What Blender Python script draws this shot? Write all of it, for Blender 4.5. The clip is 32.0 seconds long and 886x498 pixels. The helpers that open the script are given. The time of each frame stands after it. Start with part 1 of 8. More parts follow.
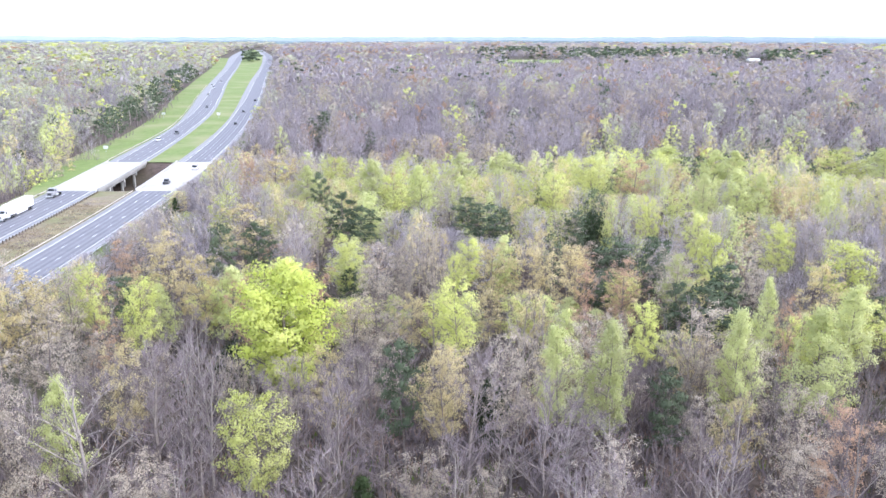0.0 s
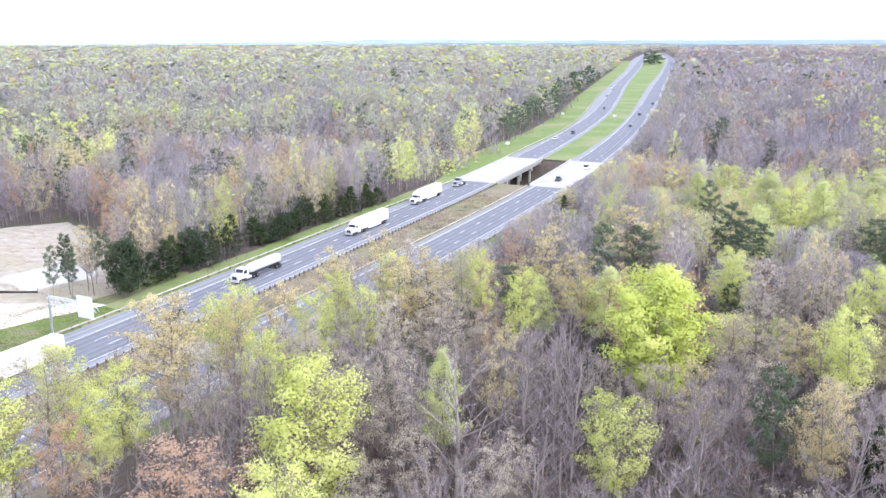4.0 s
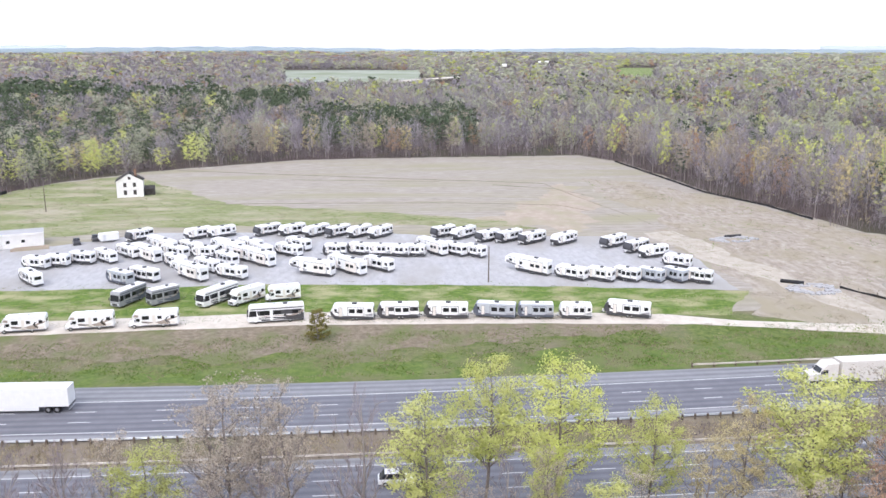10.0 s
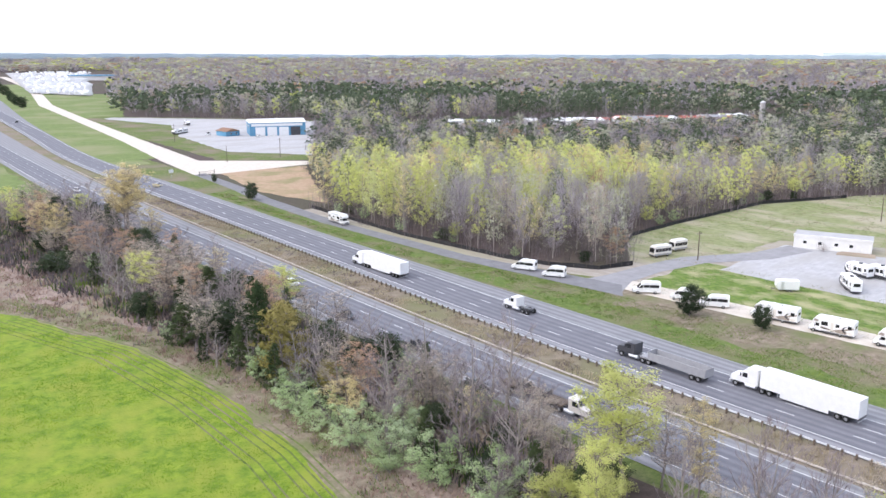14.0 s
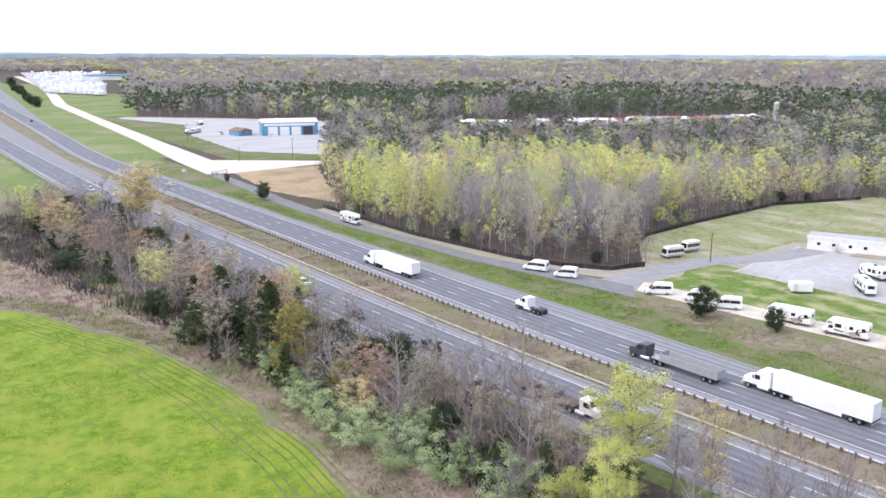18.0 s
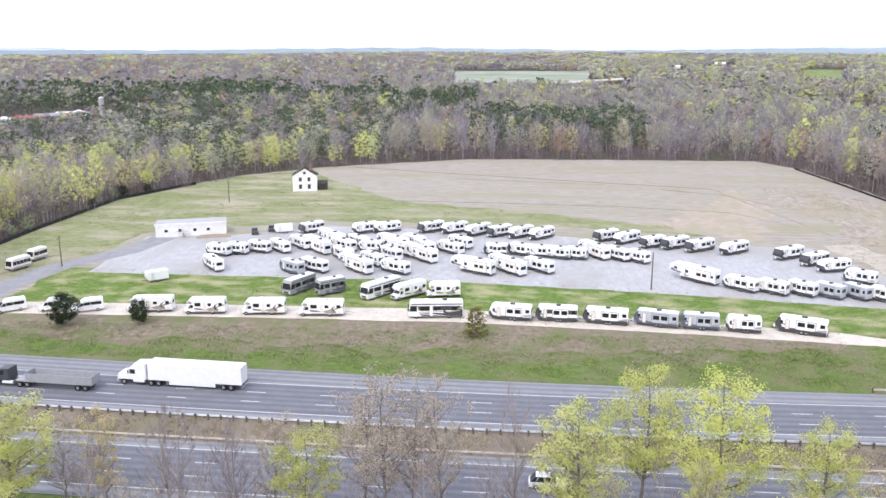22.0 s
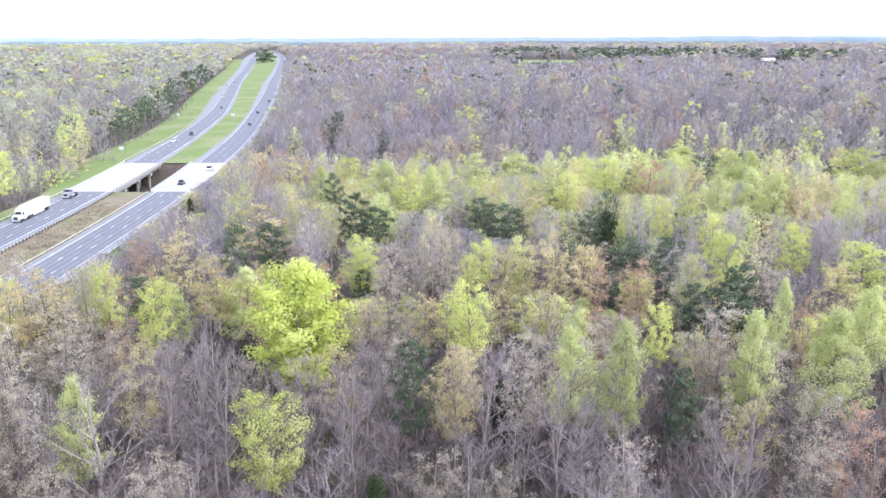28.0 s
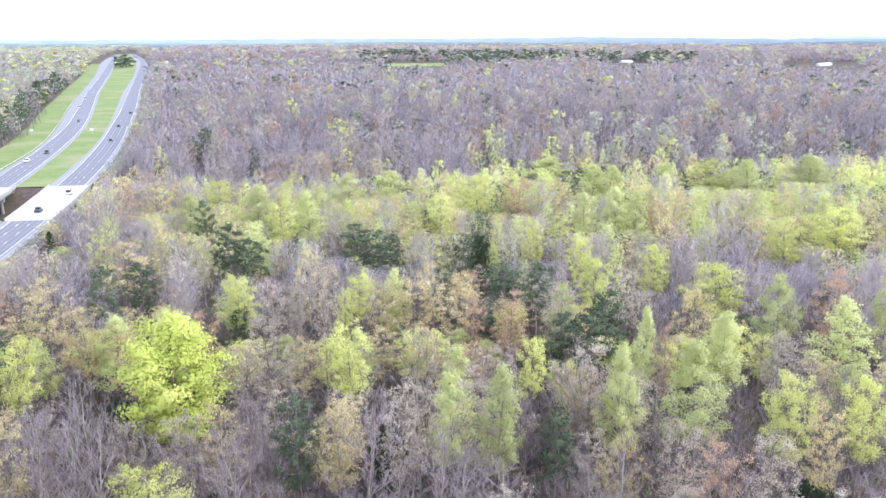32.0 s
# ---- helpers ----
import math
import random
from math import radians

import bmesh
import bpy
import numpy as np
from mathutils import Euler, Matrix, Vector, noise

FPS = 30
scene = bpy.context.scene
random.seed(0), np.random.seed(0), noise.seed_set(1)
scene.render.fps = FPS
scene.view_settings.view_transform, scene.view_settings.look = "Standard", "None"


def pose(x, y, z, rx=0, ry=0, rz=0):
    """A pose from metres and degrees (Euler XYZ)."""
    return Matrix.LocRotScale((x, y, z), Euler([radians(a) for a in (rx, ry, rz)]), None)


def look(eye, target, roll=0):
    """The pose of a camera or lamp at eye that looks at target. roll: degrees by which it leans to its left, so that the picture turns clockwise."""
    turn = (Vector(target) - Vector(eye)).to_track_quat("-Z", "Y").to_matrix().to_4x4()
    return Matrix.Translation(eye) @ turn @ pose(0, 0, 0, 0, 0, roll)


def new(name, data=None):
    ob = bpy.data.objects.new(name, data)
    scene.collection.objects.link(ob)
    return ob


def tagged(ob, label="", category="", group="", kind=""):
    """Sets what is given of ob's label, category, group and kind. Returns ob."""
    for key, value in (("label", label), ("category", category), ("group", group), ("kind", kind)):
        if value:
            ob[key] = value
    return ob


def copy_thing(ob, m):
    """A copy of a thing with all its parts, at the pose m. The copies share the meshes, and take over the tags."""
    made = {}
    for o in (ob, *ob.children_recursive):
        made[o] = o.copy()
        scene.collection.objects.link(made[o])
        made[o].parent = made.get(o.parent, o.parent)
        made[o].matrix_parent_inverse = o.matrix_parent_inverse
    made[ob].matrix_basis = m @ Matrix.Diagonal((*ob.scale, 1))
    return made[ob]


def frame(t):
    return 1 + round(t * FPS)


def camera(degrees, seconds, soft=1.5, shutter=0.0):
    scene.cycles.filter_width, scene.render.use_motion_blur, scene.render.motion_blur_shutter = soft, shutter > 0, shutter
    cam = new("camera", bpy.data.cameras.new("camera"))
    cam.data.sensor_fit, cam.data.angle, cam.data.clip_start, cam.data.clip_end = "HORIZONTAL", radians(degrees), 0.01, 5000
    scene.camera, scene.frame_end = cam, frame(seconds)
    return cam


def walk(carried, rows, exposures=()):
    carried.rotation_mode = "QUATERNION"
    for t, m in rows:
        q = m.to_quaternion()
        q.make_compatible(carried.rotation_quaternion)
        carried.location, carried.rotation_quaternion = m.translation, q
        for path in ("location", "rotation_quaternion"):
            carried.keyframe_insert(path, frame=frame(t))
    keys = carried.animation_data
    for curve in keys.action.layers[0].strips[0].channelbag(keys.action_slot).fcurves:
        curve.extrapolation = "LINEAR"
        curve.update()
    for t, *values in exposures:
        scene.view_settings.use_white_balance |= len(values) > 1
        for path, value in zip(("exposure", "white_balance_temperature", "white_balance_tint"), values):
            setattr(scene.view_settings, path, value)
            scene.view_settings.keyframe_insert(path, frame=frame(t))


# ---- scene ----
cam = camera(55.2, 32.0)
PATH = [
    (0, (0, 0, 55), (0.000, 96.867, 30.165), 0.02),
    (0.5, (0, 0, 55), (-0.725, 96.866, 30.172), -0.25),
    (1, (0, 0, 55), (-1.961, 96.852, 30.183), -0.25),
    (1.5, (0, 0, 55), (-4.420, 96.777, 30.206), -0.25),
    (2, (0, 0, 55), (-8.787, 96.489, 30.247), -0.25),
    (2.5, (0, 0, 55), (-15.807, 95.607, 30.313), -0.25),
    (3, (0, 0, 55), (-25.113, 93.618, 30.402), -0.25),
    (3.5, (0, 0, 55), (-33.856, 90.846, 30.487), -0.25),
    (4, (0, 0, 55), (-42.706, 87.062, 30.577), -0.25),
    (4.5, (0, 0, 55), (-50.551, 82.780, 30.668), -0.25),
    (6.5, (0, 0, 55), (-76.864, 59.335, 31.099), 0.17),
    (7, (0, 0, 55), (-81.232, 53.219, 31.141), 0.07),
    (7.5, (0, 0, 55), (-85.111, 46.786, 31.184), 0.12),
    (8, (0, 0, 55), (-88.187, 40.715, 31.222), 0.10),
    (8.5, (0, 0, 55), (-91.033, 33.905, 31.264), 0.09),
    (9, (0, 0, 55), (-93.303, 27.077, 31.305), 0.09),
    (9.5, (0, 0, 55), (-95.100, 19.911, 31.343), 0.12),
    (10, (0, 0, 55), (-96.458, 11.757, 31.384), 0.08),
    (10.5, (0, 0, 55), (-97.132, 3.115, 31.428), -0.02),
    (11, (0, 0, 55), (-96.835, -8.369, 31.485), -0.06),
    (11.5, (0, 0, 55), (-95.045, -20.444, 31.579), 0.02),
    (12, (0, 0, 55), (-92.102, -31.188, 31.665), 0.01),
    (12.5, (0, 0, 55), (-88.102, -41.200, 31.748), -0.08),
    (13, (0, 0, 55), (-82.748, -51.148, 31.836), 0.00),
    (13.5, (0, 0, 55), (-74.949, -62.060, 31.952), -0.03),
    (14, (0, 0, 55), (-67.194, -70.416, 32.052), -0.00),
    (14.5, (0, 0, 55), (-61.407, -75.538, 32.129), 0.15),
    (15.5, (0, 0, 55), (-57.775, -78.365, 32.175), 0.10),
    (16.5, (0, 0, 55), (-58.469, -77.846, 32.166), 0.16),
    (17, (0, 0, 55), (-59.535, -77.030, 32.153), 0.06),
    (17.5, (0, 0, 55), (-62.055, -75.005, 32.121), 0.06),
    (18, (0, 0, 55), (-66.206, -71.349, 32.065), 0.06),
    (18.5, (0, 0, 55), (-71.639, -65.868, 31.996), 0.01),
    (19, (0, 0, 55), (-77.202, -59.222, 31.921), -0.10),
    (19.5, (0, 0, 55), (-83.270, -50.290, 31.827), -0.11),
    (20, (0, 0, 55), (-87.595, -42.272, 31.757), -0.01),
    (20.5, (0, 0, 55), (-90.654, -35.198, 31.697), -0.05),
    (21, (0, 0, 55), (-93.407, -27.001, 31.631), -0.06),
    (21.5, (0, 0, 55), (-95.551, -17.903, 31.559), 0.09),
    (22, (0, 0, 55), (-96.934, -7.116, 31.479), -0.07),
    (22.5, (0, 0, 55), (-97.117, 3.545, 31.426), -0.12),
    (23, (0, 0, 55), (-95.935, 15.423, 31.366), -0.10),
    (23.5, (0, 0, 55), (-93.040, 27.962, 31.300), -0.10),
    (24, (0, 0, 55), (-88.013, 41.087, 31.220), -0.10),
    (24.5, (0, 0, 55), (-80.012, 55.030, 31.129), -0.10),
    (25, (0, 0, 55), (-70.847, 66.364, 30.989), -0.10),
    (25.5, (0, 0, 55), (-59.997, 76.257, 30.809), -0.10),
    (26, (0, 0, 55), (-49.249, 83.556, 30.649), -0.10),
    (26.5, (0, 0, 55), (-38.781, 88.869, 30.537), -0.10),
    (28.5, (0, 0, 55), (7.166, 96.606, 30.182), -0.20),
    (29, (0, 0, 55), (11.446, 96.193, 30.182), -0.20),
    (29.5, (0, 0, 55.45), (12.501, 96.061, 30.632), -0.20),
    (30, (0, 0, 56.3), (12.579, 96.051, 31.482), -0.20),
    (30.5, (0, 0, 57.8), (12.590, 96.050, 32.982), -0.20),
    (31, (0, 0, 59.4), (12.708, 96.034, 34.582), -0.20),
    (31.5, (0, 0, 60.9), (12.828, 96.018, 36.082), -0.20),
    (32, (0, 0, 61.6), (12.959, 96.001, 36.782), -0.20),
]
walk(cam, [(t, look(eye, target, roll)) for t, eye, target, roll in PATH],
     [(0, 0.68, 5400, 12), (4.5, 0.56, 5450, 12), (7, 0.06, 5700, 12), (11, 0.0, 5700, 12), (14, 0.04, 5700, 12), (21, 0.06, 5700, 12), (24, -0.02, 5700, 12), (26, 0.34, 5550, 12), (28, 0.6, 5400, 12), (32, 0.68, 5400, 12)])

# ---- world, sun, exposure ----
world = bpy.data.worlds.new("overcast_sky")
scene.world = world
world.use_nodes = True
wn, wl = world.node_tree.nodes, world.node_tree.links
sky = wn.new("ShaderNodeTexSky")
sky.sky_type, sky.sun_disc = "NISHITA", False
sky.sun_elevation, sky.sun_rotation = radians(46), radians(112)
sky.air_density, sky.dust_density, sky.ozone_density = 1.0, 6.0, 0.6
cloud = wn.new("ShaderNodeMix")
cloud.data_type = "RGBA"
cloud.inputs["Factor"].default_value = 0.9
wl.new(sky.outputs[0], cloud.inputs["A"])
cloud.inputs["B"].default_value = (1.10, 1.06, 1.07, 1)
wl.new(cloud.outputs["Result"], wn["Background"].inputs["Color"])
wn["Background"].inputs["Strength"].default_value = 1.09
sun = new("sun", bpy.data.lights.new("sun", "SUN"))
sun.data.energy, sun.data.angle, sun.data.color = 0.55, radians(24), (1.0, 0.98, 0.95)
sun.matrix_world = look((300, -120, 330), (0, 0, 0))


# ---- materials ----
def surf(name, c1, c2, scale=0.5, rough=0.85, bump=0.0, fine=12.0, metal=0.0, c3=None, big=0.03, stretch=(1, 1, 1), spec=0.3):
    """Two-scale mottled surface in world-sized noise."""
    m = bpy.data.materials.new(name)
    m.use_nodes = True
    n, l = m.node_tree.nodes, m.node_tree.links
    b = n["Principled BSDF"]
    co = n.new("ShaderNodeTexCoord")
    mp = n.new("ShaderNodeMapping")
    mp.inputs["Scale"].default_value = stretch
    l.new(co.outputs["Object"], mp.inputs["Vector"])
    a = n.new("ShaderNodeTexNoise")
    a.inputs["Scale"].default_value, a.inputs["Detail"].default_value, a.inputs["Roughness"].default_value = scale, 9.0, 0.72
    l.new(mp.outputs[0], a.inputs["Vector"])
    ramp = n.new("ShaderNodeValToRGB")
    ramp.color_ramp.elements[0].position, ramp.color_ramp.elements[1].position = 0.32, 0.68
    ramp.color_ramp.elements[0].color, ramp.color_ramp.elements[1].color = (*c1, 1), (*c2, 1)
    l.new(a.outputs["Fac"], ramp.inputs["Fac"])
    out = ramp.outputs[0]
    if c3:
        g = n.new("ShaderNodeTexNoise")
        g.inputs["Scale"].default_value, g.inputs["Detail"].default_value = big, 4.0
        l.new(mp.outputs[0], g.inputs["Vector"])
        r2 = n.new("ShaderNodeValToRGB")
        r2.color_ramp.elements[0].position, r2.color_ramp.elements[1].position = 0.45, 0.66
        l.new(g.outputs["Fac"], r2.inputs["Fac"])
        mx = n.new("ShaderNodeMix")
        mx.data_type = "RGBA"
        l.new(r2.outputs[0], mx.inputs["Factor"])
        l.new(out, mx.inputs["A"])
        mx.inputs["B"].default_value = (*c3, 1)
        out = mx.outputs["Result"]
    l.new(out, b.inputs["Base Color"])
    b.inputs["Roughness"].default_value, b.inputs["Metallic"].default_value = rough, metal
    b.inputs["Specular IOR Level"].default_value = spec
    if bump:
        f = n.new("ShaderNodeTexNoise")
        f.inputs["Scale"].default_value, f.inputs["Detail"].default_value = fine, 3.0
        l.new(mp.outputs[0], f.inputs["Vector"])
        bp = n.new("ShaderNodeBump")
        bp.inputs["Strength"].default_value, bp.inputs["Distance"].default_value = bump, 0.1
        l.new(f.outputs["Fac"], bp.inputs["Height"])
        l.new(bp.outputs[0], b.inputs["Normal"])
    return m


def leaf(name, c1, c2, thin=0.5):
    """Foliage: colour differs from clump to clump and from tree to tree; light shines through."""
    m = bpy.data.materials.new(name)
    m.use_nodes = True
    n, l = m.node_tree.nodes, m.node_tree.links
    n.remove(n["Principled BSDF"])
    geo = n.new("ShaderNodeNewGeometry")
    info = n.new("ShaderNodeObjectInfo")
    co = n.new("ShaderNodeTexCoord")
    big = n.new("ShaderNodeTexNoise")
    big.inputs["Scale"].default_value, big.inputs["Detail"].default_value = 0.10, 3.0
    l.new(geo.outputs["Position"], big.inputs["Vector"])
    mixf = n.new("ShaderNodeMath")
    mixf.operation = "MULTIPLY_ADD"
    l.new(geo.outputs["Random Per Island"], mixf.inputs[0])
    mixf.inputs[1].default_value = 0.15
    sub = n.new("ShaderNodeMath")
    sub.operation = "MULTIPLY_ADD"
    l.new(big.outputs["Fac"], sub.inputs[0])
    sub.inputs[1].default_value = 2.4
    sub.inputs[2].default_value = -0.9
    l.new(sub.outputs[0], mixf.inputs[2])
    ramp = n.new("ShaderNodeMix")
    ramp.data_type = "RGBA"
    ramp.clamp_factor = True
    l.new(mixf.outputs[0], ramp.inputs["Factor"])
    ramp.inputs["A"].default_value, ramp.inputs["B"].default_value = (*c1, 1), (*c2, 1)
    hs = n.new("ShaderNodeHueSaturation")
    ma = n.new("ShaderNodeMapRange")
    ma.inputs["To Min"].default_value, ma.inputs["To Max"].default_value = 0.86, 1.16
    l.new(info.outputs["Random"], ma.inputs["Value"])
    l.new(ma.outputs[0], hs.inputs["Value"])
    l.new(ramp.outputs["Result"], hs.inputs["Color"])
    d, t, x = n.new("ShaderNodeBsdfDiffuse"), n.new("ShaderNodeBsdfTranslucent"), n.new("ShaderNodeMixShader")
    l.new(hs.outputs[0], d.inputs["Color"])
    l.new(hs.outputs[0], t.inputs["Color"])
    x.inputs["Fac"].default_value = thin
    l.new(d.outputs[0], x.inputs[1])
    l.new(t.outputs[0], x.inputs[2])
    l.new(x.outputs[0], n["Material Output"].inputs["Surface"])
    return m


def asphalt(name, c1, c2, edge, tracks):
    """Pavement with darker wheel paths across u and streaks along v (uv in metres)."""
    m = surf(name, c1, c2, 0.35, 0.85, 0.25, 25.0)
    n, l = m.node_tree.nodes, m.node_tree.links
    b = n["Principled BSDF"]
    base = b.inputs["Base Color"].links[0].from_socket
    uv = n.new("ShaderNodeUVMap")
    sep = n.new("ShaderNodeSeparateXYZ")
    l.new(uv.outputs[0], sep.inputs[0])
    st = n.new("ShaderNodeCombineXYZ")
    l.new(sep.outputs[0], st.inputs[0])
    sc = n.new("ShaderNodeMath")
    sc.operation = "MULTIPLY"
    sc.inputs[1].default_value = 0.03
    l.new(sep.outputs[1], sc.inputs[0])
    l.new(sc.outputs[0], st.inputs[1])
    no = n.new("ShaderNodeTexNoise")
    no.inputs["Scale"].default_value, no.inputs["Detail"].default_value = 1.1, 5.0
    l.new(st.outputs[0], no.inputs["Vector"])
    w = n.new("ShaderNodeTexWave")
    w.wave_type, w.bands_direction = "BANDS", "X"
    w.inputs["Scale"].default_value, w.inputs["Distortion"].default_value = 0.1745 * 0.98, 0.4
    l.new(st.outputs[0], w.inputs["Vector"])
    add = n.new("ShaderNodeMath")
    add.operation = "MULTIPLY"
    l.new(no.outputs["Fac"], add.inputs[0])
    l.new(w.outputs["Fac"], add.inputs[1])
    mx = n.new("ShaderNodeMix")
    mx.data_type = "RGBA"
    mul = n.new("ShaderNodeMath")
    mul.operation = "MULTIPLY"
    mul.inputs[1].default_value = tracks
    l.new(add.outputs[0], mul.inputs[0])
    l.new(mul.outputs[0], mx.inputs["Factor"])
    l.new(base, mx.inputs["A"])
    mx.inputs["B"].default_value = (*edge, 1)
    l.new(mx.outputs["Result"], b.inputs["Base Color"])
    return m


LITTER = surf("leaf_litter", (0.052, 0.038, 0.032), (0.12, 0.09, 0.077), 0.6, 0.95, 0.5, 4.0, c3=(0.075, 0.075, 0.04), big=0.02)
GRASS = surf("roadside_grass", (0.05, 0.085, 0.014), (0.185, 0.215, 0.058), 0.8, 0.95, 0.6, 4.0, c3=(0.20, 0.165, 0.115), big=0.05)
MEDIAN = surf("median_grass", (0.165, 0.135, 0.095), (0.27, 0.225, 0.165), 0.5, 0.95, 0.5, 5.0, c3=(0.165, 0.165, 0.075), big=0.05)
LAWN = surf("green_verge", (0.042, 0.10, 0.012), (0.20, 0.265, 0.05), 0.9, 0.95, 0.6, 4.0, c3=(0.34, 0.33, 0.17), big=0.16, stretch=(1.3, 0.8, 1))
MEADOW = surf("rough_meadow_grass", (0.115, 0.165, 0.04), (0.19, 0.235, 0.075), 0.25, 0.95, 0.5, 3.0, c3=(0.225, 0.235, 0.11), big=0.03)
CROP = surf("young_crop", (0.075, 0.15, 0.008), (0.255, 0.325, 0.026), 0.45, 0.9, 0.9, 2.2, c3=(0.235, 0.275, 0.032), big=0.16)
BRUSH = surf("dry_brush", (0.17, 0.125, 0.10), (0.38, 0.30, 0.245), 0.9, 0.95, 0.6, 4.0, c3=(0.21, 0.20, 0.11), big=0.07)
def drill_rows(m, turn, gap, amount, tint):
    """Adds faint straight drill rows to a field's colour."""
    n, l = m.node_tree.nodes, m.node_tree.links
    b = n["Principled BSDF"]
    base = b.inputs["Base Color"].links[0].from_socket
    co, mp, w, no = n.new("ShaderNodeTexCoord"), n.new("ShaderNodeMapping"), n.new("ShaderNodeTexWave"), n.new("ShaderNodeTexNoise")
    mp.inputs["Rotation"].default_value = (0, 0, radians(turn))
    l.new(co.outputs["Object"], mp.inputs["Vector"])
    l.new(mp.outputs[0], w.inputs["Vector"])
    w.inputs["Scale"].default_value, w.inputs["Distortion"].default_value, w.inputs["Detail"].default_value = 0.314 / gap, 1.2, 2.0
    w.inputs["Detail Scale"].default_value = 0.3
    no.inputs["Scale"].default_value = 0.05
    l.new(co.outputs["Object"], no.inputs["Vector"])
    k, mx = n.new("ShaderNodeMath"), n.new("ShaderNodeMix")
    k.operation = "MULTIPLY"
    l.new(w.outputs["Fac"], k.inputs[0])
    l.new(no.outputs["Fac"], k.inputs[1])
    k2 = n.new("ShaderNodeMath")
    k2.operation = "MULTIPLY"
    k2.inputs[1].default_value = amount
    l.new(k.outputs[0], k2.inputs[0])
    mx.data_type = "RGBA"
    l.new(k2.outputs[0], mx.inputs["Factor"])
    l.new(base, mx.inputs["A"])
    mx.inputs["B"].default_value = (*tint, 1)
    l.new(mx.outputs["Result"], b.inputs["Base Color"])


drill_rows(CROP, 20, 2.2, 0.22, (0.10, 0.175, 0.015))
STRAW = surf("mown_dry_field", (0.25, 0.22, 0.18), (0.46, 0.42, 0.36), 0.35, 0.95, 0.4, 4.0, c3=(0.32, 0.30, 0.20), big=0.03, stretch=(2.4, 0.45, 1))
drill_rows(STRAW, 6, 4.0, 0.5, (0.26, 0.22, 0.17))
SOIL = surf("bare_clay", (0.235, 0.195, 0.15), (0.47, 0.42, 0.35), 0.35, 0.95, 0.4, 3.0, c3=(0.325, 0.285, 0.20), big=0.05, stretch=(0.8, 1.5, 1))
PALESOIL = surf("pale_soil", (0.36, 0.315, 0.25), (0.53, 0.48, 0.40), 0.3, 0.95, 0.4, 3.0)
PALELAWN = surf("thin_grass", (0.12, 0.15, 0.045), (0.34, 0.35, 0.18), 0.5, 0.95, 0.6, 4.0, c3=(0.37, 0.335, 0.235), big=0.06, stretch=(1.8, 0.6, 1))
WORN = surf("worn_grass", (0.13, 0.105, 0.07), (0.30, 0.25, 0.18), 0.7, 0.95, 0.6, 4.0, c3=(0.15, 0.165, 0.065), big=0.12)
PEARL = surf("pearl_grey_panel", (0.40, 0.42, 0.45), (0.48, 0.50, 0.53), 0.8, 0.4, spec=0.5)
ORANGE = surf("orange_weedy_soil", (0.30, 0.20, 0.12), (0.47, 0.35, 0.235), 0.5, 0.95, 0.4, 3.0, c3=(0.24, 0.215, 0.10), big=0.08)
FOOT = surf("green_bank_grass", (0.06, 0.105, 0.018), (0.165, 0.21, 0.048), 0.7, 0.95, 0.6, 4.0, c3=(0.165, 0.165, 0.075), big=0.12)
CLAY = surf("orange_clay", (0.33, 0.27, 0.205), (0.46, 0.39, 0.315), 0.3, 0.95, 0.3, 3.0, c3=(0.34, 0.31, 0.21), big=0.08)
GRAVEL = surf("grey_gravel", (0.355, 0.35, 0.35), (0.50, 0.495, 0.495), 0.5, 0.95, 0.4, 9.0, c3=(0.37, 0.355, 0.335), big=0.06, stretch=(0.6, 1.4, 1))
PALEFIELD = surf("pale_stubble", (0.25, 0.275, 0.21), (0.37, 0.39, 0.31), 0.02, 0.95, c3=(0.22, 0.25, 0.15), big=0.006)
LIMESTONE = surf("pale_gravel", (0.50, 0.445, 0.37), (0.67, 0.615, 0.53), 0.4, 0.95, 0.3, 9.0)
LANES = asphalt("trafficked_asphalt", (0.165, 0.165, 0.182), (0.215, 0.215, 0.235), (0.095, 0.095, 0.112), 1.0)
ROAD = asphalt("worn_asphalt", (0.235, 0.235, 0.243), (0.30, 0.30, 0.308), (0.11, 0.113, 0.13), 1.0)
ROAD2 = asphalt("pale_asphalt", (0.24, 0.238, 0.243), (0.31, 0.307, 0.312), (0.12, 0.122, 0.132), 1.0)
SERVICE = surf("dark_service_asphalt", (0.165, 0.163, 0.17), (0.235, 0.232, 0.24), 0.3, 0.9, 0.2, 20.0)
LANE = surf("service_asphalt", (0.24, 0.235, 0.24), (0.33, 0.325, 0.33), 0.3, 0.9, 0.2, 20.0)
PAINT = surf("road_paint", (0.62, 0.62, 0.60), (0.80, 0.80, 0.78), 1.5, 0.7)
DECK = surf("bridge_concrete", (0.36, 0.345, 0.33), (0.47, 0.45, 0.43), 0.4, 0.85, 0.2, 10.0, c3=(0.36, 0.345, 0.33), big=0.1)
CONC = surf("grey_concrete", (0.34, 0.33, 0.31), (0.46, 0.45, 0.42), 0.6, 0.9, 0.2, 10.0)
STEEL = surf("galvanised_steel", (0.42, 0.43, 0.44), (0.55, 0.56, 0.57), 1.0, 0.45, metal=0.7)
RUST = surf("weathered_rail", (0.44, 0.385, 0.33), (0.62, 0.575, 0.52), 0.6, 0.7, metal=0.2)
TIMBER = surf("weathered_timber", (0.09, 0.07, 0.055), (0.20, 0.16, 0.125), 1.5, 0.9, 0.3, 20.0)
BARK = surf("grey_bark", (0.16, 0.13, 0.115), (0.32, 0.28, 0.255), 1.2, 0.95, 0.4, 10.0)
